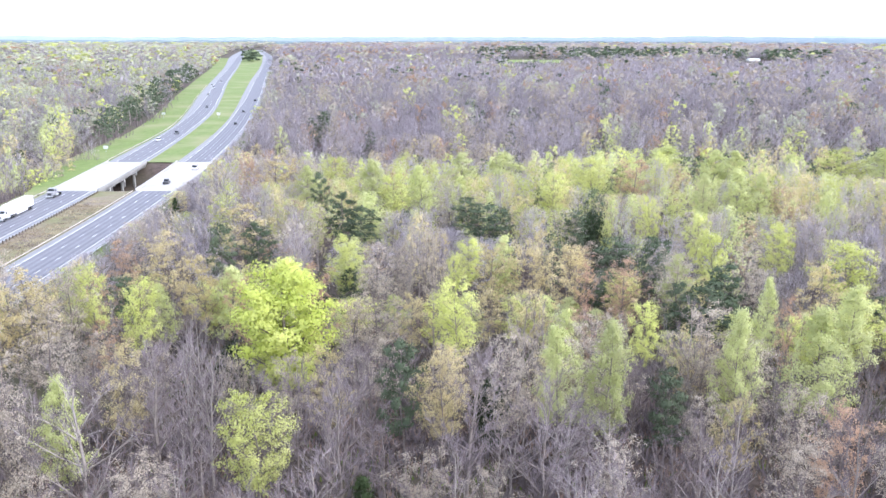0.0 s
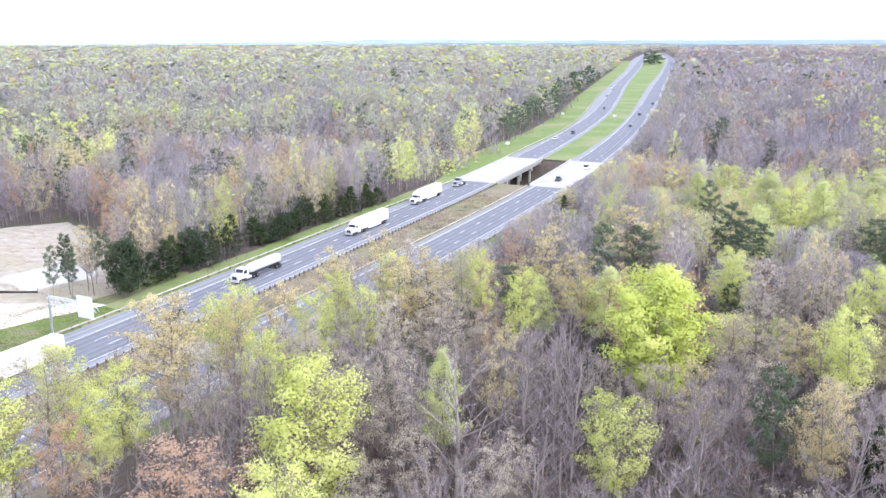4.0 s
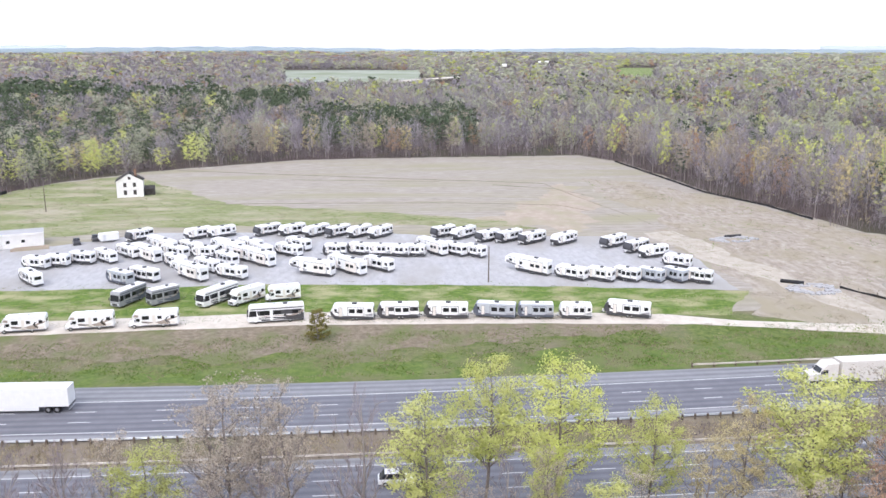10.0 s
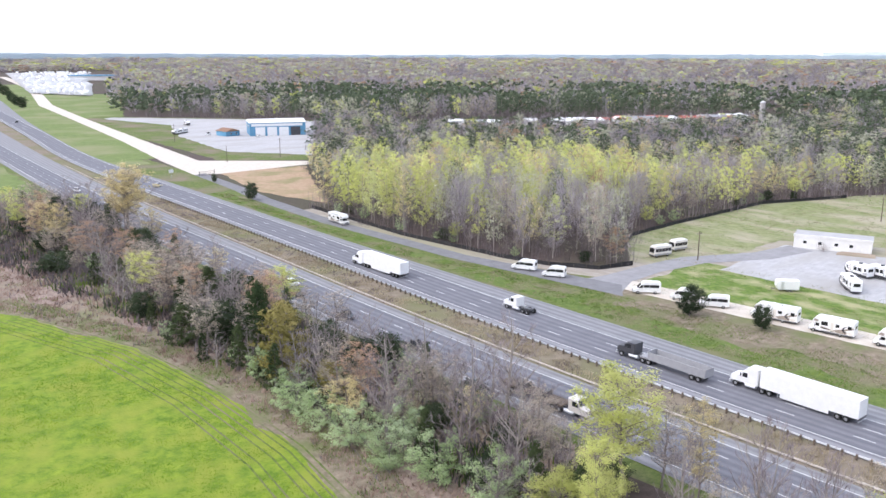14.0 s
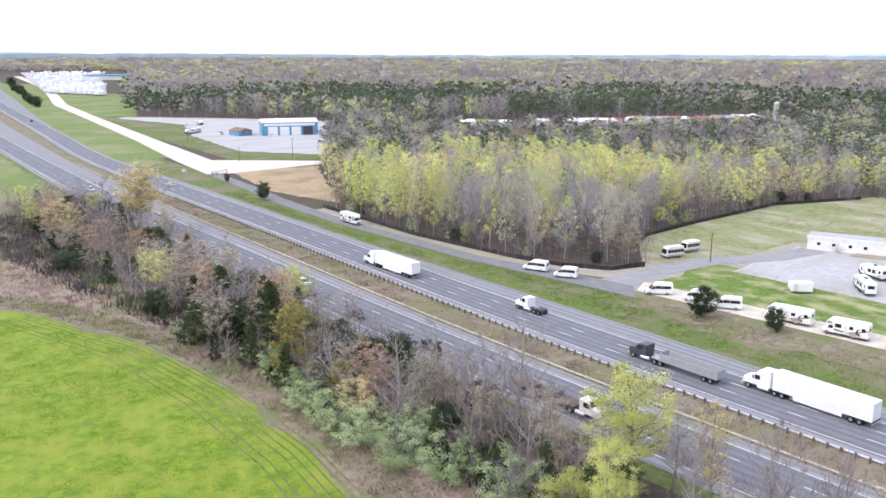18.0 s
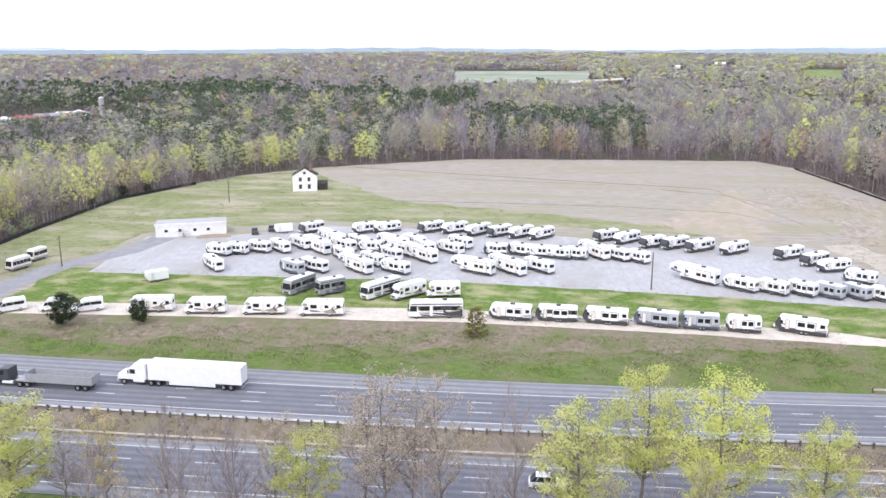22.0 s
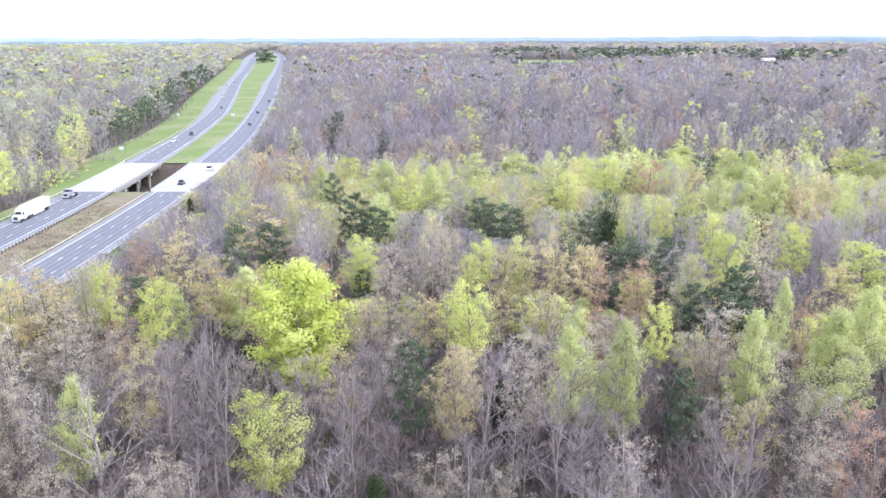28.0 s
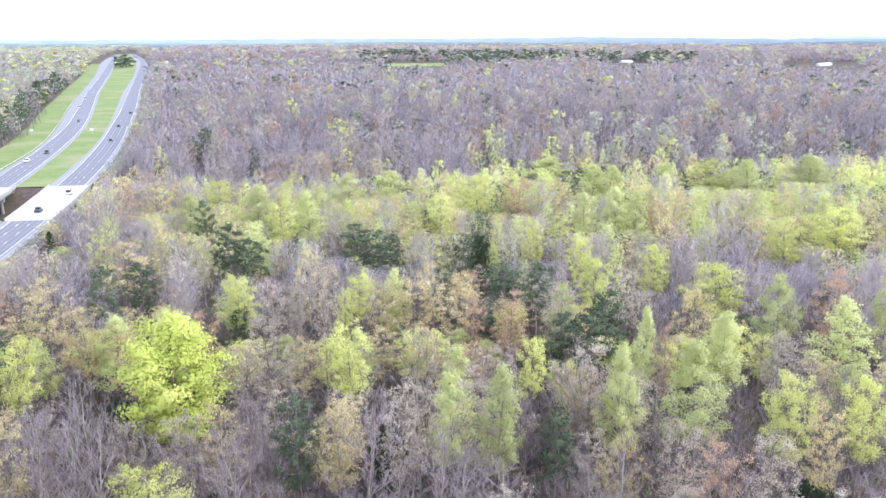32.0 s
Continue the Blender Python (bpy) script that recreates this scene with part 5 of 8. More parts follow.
def brush_template(count, size, seed):
    """Thin bare undergrowth round a trunk."""
    r = random.Random(seed)
    v = []
    for _ in range(count):
        a, q = r.uniform(0, 6.28), 5.5 * math.sqrt(r.random())
        c = Vector((q * math.cos(a), q * math.sin(a), 0))
        u = Vector((r.gauss(0, 1), r.gauss(0, 1), 0)).normalized() * 0.12 * size
        d = Vector((r.gauss(0, 0.8), r.gauss(0, 0.8), r.uniform(3, 10)))
        v.extend([c - u, c + u, c + d])
    return np.array([tuple(p) for p in v]), np.arange(3 * count).reshape(-1, 3)


def trunk_template(lean):
    v = []
    for z, r in ((0, 0.19), (15, 0.07)):
        v += [(r + lean * z, 0, z), (-r * 0.5 + lean * z, r * 0.87, z), (-r * 0.5 + lean * z, -r * 0.87, z)]
    return np.array(v), np.array([(0, 1, 4, 3), (1, 2, 5, 4), (2, 0, 3, 5)])


def scatter(temps, P):
    """Many turned and scaled copies of the templates in one set of arrays."""
    V, F, N, off = [], [], [], 0
    for s, (tv, tf, *tn) in enumerate(temps):
        p = P[s::len(temps)]
        if not len(p):
            continue
        c, sn = np.cos(p[:, 4])[:, None], np.sin(p[:, 4])[:, None]
        X = (tv[:, 0] * c - tv[:, 1] * sn) * p[:, 3:4] + p[:, 0:1]
        Y = (tv[:, 0] * sn + tv[:, 1] * c) * p[:, 3:4] + p[:, 1:2]
        Z = tv[:, 2] * p[:, 2:3] + land(p[:, 0], p[:, 1])[:, None]
        V.append(np.stack([X, Y, Z], -1).reshape(-1, 3))
        if tn:
            n = tn[0]
            N.append(np.stack([n[:, 0] * c - n[:, 1] * sn, n[:, 0] * sn + n[:, 1] * c, np.repeat(n[None, :, 2], len(p), 0)], -1).reshape(-1, 3))
        F.append((tf[None] + (np.arange(len(p)) * len(tv))[:, None, None]).reshape(-1, tf.shape[1]) + off)
        off += len(p) * len(tv)
    V, F = np.concatenate(V), np.concatenate(F)
    return (V, F, np.concatenate(N)) if N else (V, F)


COLOURS = {"bare": ("grey", "bare grey-purple crowns"), "bud": ("pale", "pale budding crowns"), "rust": ("red", "reddish budding crowns"), "gold": ("golden", "golden budding crowns"),
           "sage": ("grey_green", "sparse grey-green crowns with haze in their colour"), "leafy": ("yellow_green", "yellow-green crowns"), "tulip": ("green", "fresh green crowns"), "pine": ("pine", "dark green pines")}


def wood_belt(name, near, far, cell, count, size, label, trunks, brush, h0, h1, w0, w1, seed):
    """Plants a belt of woodland between two distances; one joined mesh for each kind of tree."""
    r = random.Random(seed)
    spots = {}
    n = int(far / cell) + 1
    for i in range(-n, n + 1):
        for j in range(-n, n + 1):
            x, y = (i + r.uniform(-0.45, 0.45)) * cell, (j + r.uniform(-0.45, 0.45)) * cell
            d = math.hypot(x, y)
            if not near <= d < far or d < 420 and any((x - a) ** 2 + (y - b) ** 2 < c * c for a, b, c in taken):
                continue
            az = math.degrees(math.atan2(-x, y))
            if not (-38 if d < 1300 else -75) < az < (178 if d < 1300 else 181) and not (d > 1300 and az < -170) or not wooded(x, y):
                continue
            k = species(x, y, r)
            h = r.uniform(h0, h1) * (0.74 if 98 < az < 150 and 330 < d < 660 else 1) * (1.12 if k == "pine" and d > 600 else 1)
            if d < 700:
                h = min(h, sight(x, y), view_cap(x, y))
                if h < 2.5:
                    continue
            spots.setdefault(k, []).append((x, y, h / 20.0, r.uniform(w0, w1) / 10.0, r.uniform(0, 6.28)))
    stems = np.array([row for rows in spots.values() for row in rows])
    for k, rows in spots.items():
        temps = [far_template(k, count, size, seed * 31 + s) for s in range(5)]
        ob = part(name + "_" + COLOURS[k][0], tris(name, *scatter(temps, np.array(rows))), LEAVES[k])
        tagged(ob, label + ", " + COLOURS[k][1], "woodland", kind="stuff")
    if trunks:
        stems[:, 3] = 1.0
        ob = part(name + "_trunks", quads(name, *scatter([trunk_template(0.012), trunk_template(-0.02)], stems)), PALEBARK)
        tagged(ob, "slender grey trunks of the wood", "woodland", kind="stuff")
    if brush:
        ob = part(name + "_undergrowth", tris(name, *scatter([brush_template(brush, size, seed + s) for s in range(4)], stems)), LEAVES["under"])
        tagged(ob, "thin bare undergrowth of the wood", "undergrowth", kind="stuff")


wood_belt("near_wood", 165, 285, 7.4, 900, 0.46, "mixed spring wood", True, 60, 14.5, 21, 6.5, 10.0, 3)
wood_belt("middle_wood", 285, 440, 7.8, 380, 0.76, "mixed spring wood beyond", True, 40, 14, 21, 6.5, 10.0, 9)
wood_belt("understory", 165, 440, 8.6, 110, 0.5, "low young trees under the wood", False, 0, 4.5, 9, 5, 8, 12)
wood_belt("farther_wood", 440, 760, 9.2, 140, 1.25, "mixed spring wood farther off", True, 14, 13.5, 20, 7.5, 11, 4)
wood_belt("remote_wood", 760, 1300, 13, 66, 2.1, "mixed spring wood in the distance", False, 0, 13, 20, 10, 15, 7)
wood_belt("distant_wood", 1300, 2300, 20, 30, 3.6, "distant spring woodland", False, 0, 13, 20, 16, 23, 5)
wood_belt("horizon_wood", 2300, 3500, 36, 16, 6.0, "woodland on the horizon", False, 0, 13, 20, 28, 40, 6)


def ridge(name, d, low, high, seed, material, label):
    """A far wooded ridge all round the horizon, with a finely uneven crest and haze put into its colour."""
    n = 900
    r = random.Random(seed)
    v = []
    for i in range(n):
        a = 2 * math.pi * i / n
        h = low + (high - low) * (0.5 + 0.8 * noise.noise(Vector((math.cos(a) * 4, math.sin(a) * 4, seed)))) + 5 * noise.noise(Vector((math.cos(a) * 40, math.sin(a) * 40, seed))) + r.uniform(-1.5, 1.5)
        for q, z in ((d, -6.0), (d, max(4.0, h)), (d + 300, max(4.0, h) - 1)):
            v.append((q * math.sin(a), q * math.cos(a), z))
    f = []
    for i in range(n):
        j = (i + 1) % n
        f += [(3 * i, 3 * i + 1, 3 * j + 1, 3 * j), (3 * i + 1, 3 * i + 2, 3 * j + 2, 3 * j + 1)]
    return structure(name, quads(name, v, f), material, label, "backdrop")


ridge("backdrop_near_ridge", 3700, 8, 26, 3, RIDGE, "low wooded ridge on the horizon, painted blue-green for haze")
ridge("backdrop_middle_ridge", 4600, 20, 38, 8, RIDGE2, "wooded ridge on the horizon, painted pale blue for haze")
ridge("backdrop_far_ridge", 5600, 30, 46, 5, RIDGE3, "hills on the horizon, painted very pale blue for haze")


# ---- grass tufts and dead weeds ----
def tuft_template(blades, tall, wide, seed):
    r = random.Random(seed)
    v = []
    for _ in range(blades):
        a = r.uniform(0, 6.28)
        c = Vector((r.gauss(0, wide), r.gauss(0, wide), 0))
        u = Vector((math.cos(a), math.sin(a), 0)) * 0.075 * (0.6 + tall)
        v.extend([c - u, c + u, c + Vector((r.gauss(0, 0.3 * tall), r.gauss(0, 0.3 * tall), tall * r.uniform(0.5, 1.1)))])
    return np.array([tuple(q) for q in v]), np.arange(3 * blades).reshape(-1, 3)


def tufts(name, outline, count, kind, tall, wide, label, seed, cut=-0.1, z=0.05, sown=False):
    """Clumps of grass strewn in drifts over a piece of ground."""
    r = random.Random(seed)
    xs, ys = [q[0] for q in outline], [q[1] for q in outline]
    rows = []
    for _ in range(count * 4):
        x, y = r.uniform(min(xs), max(xs)), r.uniform(min(ys), max(ys))
        if noise.noise(Vector((x / 5.0, y / 5.0, seed))) + 0.6 * noise.noise(Vector((x / 21.0, y / 21.0, seed))) > cut and inside(x, y, outline) and (sown or not inside(x, y, CROPS)):
            rows.append((x, y, r.uniform(0.6, 1.3), r.uniform(0.7, 1.3), r.uniform(0, 6.28)))
        if len(rows) >= count:
            break
    V, F = scatter([tuft_template(5, tall, wide, seed + s) for s in range(5)], np.array(rows))
    V[:, 2] += z
    tagged(part(name, tris(name, V, F), LEAVES[kind]), label, "grass", kind="stuff")


BANK = [(float(a_out(y)) - 2, float(y)) for y in range(-300, 130, 10)] + [(-150, 126), (-156, 60), (-158, -30), (-158, -110), (-153, -160), (-155, -220), (-166, -296)]
tufts("bank_tufts_green", BANK, 9000, "grass", 0.22, 0.35, "green tufts in the roadside bank", 2)
tufts("bank_tufts_dead", BANK, 7000, "straw", 0.25, 0.3, "dead tufts in the roadside bank", 3, 0.0)
tufts("lot_tufts_green", OUTLINES["lot_verge"], 3000, "grass", 0.2, 0.3, "green tufts beside the gravel lot", 4)
tufts("lot_tufts_dead", OUTLINES["lot_verge"], 2600, "straw", 0.2, 0.35, "dead tufts beside the gravel lot", 5, 0.05)
tufts("field_tufts_green", OUTLINES["green_field_edge"], 6000, "grass", 0.2, 0.4, "green tufts at the edge of the field", 6, 0.05)
tufts("field_tufts_dead", OUTLINES["green_field_edge"], 6000, "straw", 0.22, 0.4, "dead tufts at the edge of the field", 7, 0.05)
tufts("brush_weeds", OUTLINES["brush_strip"], 9000, "briar", 0.8, 0.5, "tangled pinkish dead weeds", 8, -0.3)
tufts("brush_weeds_grey", OUTLINES["brush_strip"], 1200, "under", 0.8, 0.5, "tangled dark dead weeds", 9, 0.1)
tufts("brush_weeds_green", OUTLINES["brush_strip"], 3000, "grass", 0.5, 0.5, "green weeds in the dead brush", 10, 0.15)
tufts("headland_tufts", OUTLINES["crop_headland"], 4000, "grass", 0.25, 0.3, "green tufts beside the crop", 11)
SOWN = [(-60, -160), (-62, -120), (-59, -90), (-50, -55), (-20, -40), (10, -60), (0, -120), (-20, -190), (-45, -190)]
tufts("crop_plants", SOWN, 16000, "crop", 0.14, 0.55, "young crop plants in uneven drifts", 31, -0.05, sown=True)
tufts("headland_tufts_dead", OUTLINES["crop_headland"], 3000, "straw", 0.25, 0.3, "dead tufts beside the crop", 12, 0.05)
tufts("soil_weeds", OUTLINES["bare_soil"], 3500, "straw", 0.2, 0.5, "dry weeds on the bare soil", 15, 0.05)
tufts("soil_weeds_green", OUTLINES["bare_soil"], 1500, "grass", 0.2, 0.5, "thin green weeds on the bare soil", 16, 0.25)
SCRUB = [(float(b_near(y)) + 3.5, float(y)) for y in range(-310, -50, 10)] + [(-70, -60), (-70, -120), (-69, -165), (-64, -240), (-60, -300)]
tufts("thicket_dark", SCRUB, 1900, "under", 2.3, 0.9, "dense dark bramble thicket under the roadside trees", 17, -0.35)
tufts("thicket_evergreen", SCRUB, 800, "holly", 2.0, 0.8, "dark evergreen brambles under the roadside trees", 18, 0.0)
tufts("thicket_green", SCRUB, 900, "grass", 1.4, 0.8, "green weeds under the roadside trees", 19, 0.1)
WOODFLOOR = [(-58, 62), (-40, 48), (0, 52), (60, 60), (110, 110), (90, 175), (0, 180), (-60, 150)]
tufts("wood_undergrowth", WOODFLOOR, 5200, "under", 2.4, 1.0, "bare grey-brown saplings and briars under the trees", 41, -0.4)
tufts("wood_undergrowth_brown", WOODFLOOR, 3600, "briar", 1.3, 0.9, "brown dead briars on the wood floor", 42, -0.1)
tufts("wood_undergrowth_green", WOODFLOOR, 700, "grass", 1.0, 0.8, "green seedlings on the wood floor", 43, 0.15)
MID = [(float(a_in(y)) + 1.2, float(y)) for y in range(-330, 290, 10)] + [(float(b_far(y)) - 1.2, float(y)) for y in range(280, -340, -10)]
tufts("median_weeds", MID, 11000, "straw", 0.5, 0.42, "dead weeds in the median", 13)
tufts("median_weeds_brown", MID, 4000, "under", 0.5, 0.4, "brown weeds in the median", 14, 0.1)


# ---- motorhomes, trailers and vans ----
def wheel(parent, x, y, r=0.36, w=0.24, rim=RIM):
    """A tyre with a dished rim, its axle along y."""
    t = Geo()
    n = 14
    s = 1 if y > 0 else -1
    rings = ((r * 0.55, -w / 2), (r * 0.93, -w / 2), (r, -w / 2 + 0.04), (r, w / 2 - 0.04), (r * 0.93, w / 2), (r * 0.55, w / 2))
    vs = [(q * math.cos(2 * math.pi * i / n), d, q * math.sin(2 * math.pi * i / n)) for q, d in rings for i in range(n)]
    t.add(vs, [(k * n + i, k * n + (i + 1) % n, (k + 1) * n + (i + 1) % n, (k + 1) * n + i) for k in range(5) for i in range(n)])
    ob = part("wheel", t.mesh("wheel"), RUBBER, parent, at=pose(x, y, r))
    d = Geo().tube((0, -w * 0.34, 0), (0, w * 0.34, 0), r * 0.56, r * 0.56, 12)
    part("rim", d.mesh("rim"), rim, ob)
    return ob


def panes(parent, rows, half, z0=None, mat=GLASS, name="window"):
    """Windows proud of both side walls: (x0, x1, z0, z1)."""
    for side in (-1, 1):
        for a, b, c, d in rows:
            y0, y1 = (half - 0.01, half + 0.025) if side > 0 else (-half - 0.025, -half + 0.01)
            part(name, Geo().box(a, b, y0, y1, c, d).mesh(name), mat, parent)


def swoosh(parent, half, pts, mat, name="stripe"):
    """A painted band along both sides, given as an outline in (x, z)."""
    for side in (-1, 1):
        y = side * (half + 0.008)
        vs = [(x, y, z) for x, z in pts] + [(x, side * (half - 0.02), z) for x, z in pts]
        n = len(pts)
        fs = [tuple(range(n))] if side < 0 else [tuple(range(n - 1, -1, -1))]
        part(name, Geo().add(vs, fs + [(i, (i + 1) % n, n + (i + 1) % n, n + i) for i in range(n)]).mesh(name), mat, parent)


def roof_kit(parent, z, xs):
    for x in xs:
        part("air_conditioner", Geo().box(x - 0.5, x + 0.5, -0.38, 0.38, z, z + 0.32, 0.1).mesh("air_conditioner"), CHARCOAL if x < 0 else ROOF, parent)
    part("roof_vent", Geo().box(xs[0] - 1.9, xs[0] - 1.5, -0.2, 0.2, z, z + 0.14, 0.03).mesh("roof_vent"), GREY, parent)


def ring(x0, x1, z0, z1, y0, y1, t):
    """A flat rectangular moulding between the planes y0 and y1."""
    o = [(x0, z0), (x1, z0), (x1, z1), (x0, z1)]
    q = [(x0 + t, z0 + t), (x1 - t, z0 + t), (x1 - t, z1 - t), (x0 + t, z1 - t)]
    vs = [(x, y, z) for y in (y0, y1) for p in (o, q) for x, z in p]
    fs = []
    for i in range(4):
        k = (i + 1) % 4
        fs += [(i, k, 4 + k, 4 + i), (8 + k, 8 + i, 12 + i, 12 + k), (k, i, 8 + i, 8 + k), (4 + i, 4 + k, 12 + k, 12 + i)]
    return Geo().add(vs, fs)


def trim_frame(parent, x0, x1, z0, z1, half, mat=CHARCOAL, t=0.07):
    """A thin dark moulding round a piece of both side walls."""
    for side in (-1, 1):
        y0, y1 = (half - 0.01, half + 0.03) if side > 0 else (-half - 0.03, -half + 0.01)
        part("moulding", ring(x0, x1, z0, z1, y0, y1, t).mesh("moulding"), mat, parent)


def travel_trailer(style, label):
    """A nine-metre travel trailer, nose to +x. style: T white with a slide-out, S white with a dark belt, B black nose, G pearl grey."""
    ob = thing("travel_trailer", label, "trailer", "trailers on the sales lot")
    body = PEARL if style == "G" else WHITE
    dark = NAVY if style == "G" else CHARCOAL
    L, h, lo = 4.5, 3.15, 0.62
    prof = [(-L, lo), (L - 0.55, lo), (L, lo + 0.5), (L + 0.05, lo + 1.2), (L - 0.45, h - 0.25), (L - 0.9, h), (-L + 0.2, h), (-L, h - 0.2)]
    part("body", Geo().slab(prof, 2.44, 0.07).mesh("body"), body, ob)
    part("roof", Geo().box(-L + 0.15, L - 0.95, -1.1, 1.1, h - 0.02, h + 0.05, 0.03).mesh("roof"), ROOF, ob)
    cap = [(L - 0.5, lo + 0.05), (L + 0.03, lo + 0.55), (L + 0.09, lo + 1.25), (L - 0.42, h - 0.24), (L - 0.8, h - 0.1), (L - 1.2, lo + 0.05)]
    if style == "T":
        cap = [(L - 0.55, lo), (L + 0.03, lo + 0.5), (L + 0.08, lo + 1.25), (L - 0.3, lo + 1.3), (L - 0.7, lo + 0.7), (L - 1.3, lo)]
    part("nose_cap", Geo().slab(cap, 2.47, 0.05).mesh("nose_cap"), dark, ob)
    swoosh(ob, 1.22, [(-L + 0.05, lo - 0.05), (L - 0.6, lo - 0.05), (L - 0.5, lo + (0.34 if style == "T" else 0.5)), (-L + 0.05, lo + (0.28 if style == "T" else 0.42))], dark, "skirt")
    if style == "S":
        swoosh(ob, 1.22, [(-L + 0.1, 1.75), (1.9, 1.75), (2.5, 2.1), (1.9, 2.62), (-L + 0.1, 2.62)], dark, "window_belt")
        swoosh(ob, 1.22, [(2.0, 1.0), (L - 0.7, 1.5), (L - 0.9, 2.2), (2.8, 1.6)], GREY)
    else:
        swoosh(ob, 1.22, [(1.2, 1.15), (L - 0.8, 1.7), (L - 0.9, 2.05), (2.4, 1.5)], dark)
        swoosh(ob, 1.22, [(-L + 0.1, 1.0), (-3.0, 1.05), (-2.7, 1.3), (-L + 0.1, 1.6)], GREY)
    for side in (-1, 1):
        y0, y1 = (1.2, 1.46) if side > 0 else (-1.46, -1.2)
        a, b = (-2.6, 0.9) if side > 0 else (-1.9, 1.3)
        part("slide_out", Geo().box(a, b, y0, y1, 0.95, 2.85, 0.04).mesh("slide_out"), body, ob)
        yy = 1.46 * side
        for c, w in ((a + 0.3, 1.25), (b - 1.55, 1.25)):
            part("window", Geo().box(c, c + w, min(yy, yy + side * 0.03), max(yy, yy + side * 0.03), 1.65, 2.5).mesh("window"), GLASS, ob)
        part("moulding", ring(a, b, 0.95, 2.85, min(yy - side * 0.01, yy + side * 0.025), max(yy - side * 0.01, yy + side * 0.025), 0.08).mesh("moulding"), dark, ob)
    panes(ob, [(-4.1, -3.3, 1.8, 2.5), (3.2, 3.7, 1.9, 2.4)], 1.22)
    # Chassis as a full-width charcoal box, which also paints shade underneath.
    part("chassis", Geo().box(-L + 0.1, L - 0.6, -1.15, 1.15, 0.32, 0.63).mesh("chassis"), CHARCOAL, ob)
    panes(ob, [(2.1, 2.75, 0.8, 2.65)], 1.22, mat=CREAM, name="door")
    trim_frame(ob, 2.05, 2.8, 0.75, 2.7, 1.225, dark, 0.05)
    part("rear_window", Geo().box(-L - 0.03, -L + 0.02, -0.75, 0.75, 1.75, 2.5).mesh("rear_window"), GLASS, ob)
    part("bumper", Geo().box(-L - 0.2, -L, -1.1, 1.1, 0.5, 0.66, 0.03).mesh("bumper"), CHARCOAL, ob)
    for x in (-0.95, -0.15):
        for y in (-1.1, 1.1):
            wheel(ob, x, y)
    part("tow_frame", Geo().tube((L - 0.6, -0.7, 0.5), (L + 1.1, 0, 0.5), 0.06, 0.06).tube((L - 0.6, 0.7, 0.5), (L + 1.1, 0, 0.5), 0.06, 0.06).mesh("tow_frame"), CHARCOAL, ob)
    part("gas_bottle", Geo().tube((L + 0.35, 0, 0.55), (L + 0.35, 0, 1.1), 0.2, 0.17, 10).mesh("gas_bottle"), ROOF, ob)
    part("awning", Geo().tube((-2.2, -1.5, 2.95), (2.0, -1.5, 2.95), 0.07, 0.07).mesh("awning"), CHARCOAL, ob)
    roof_kit(ob, h + 0.05, (-0.4,))
    return ob


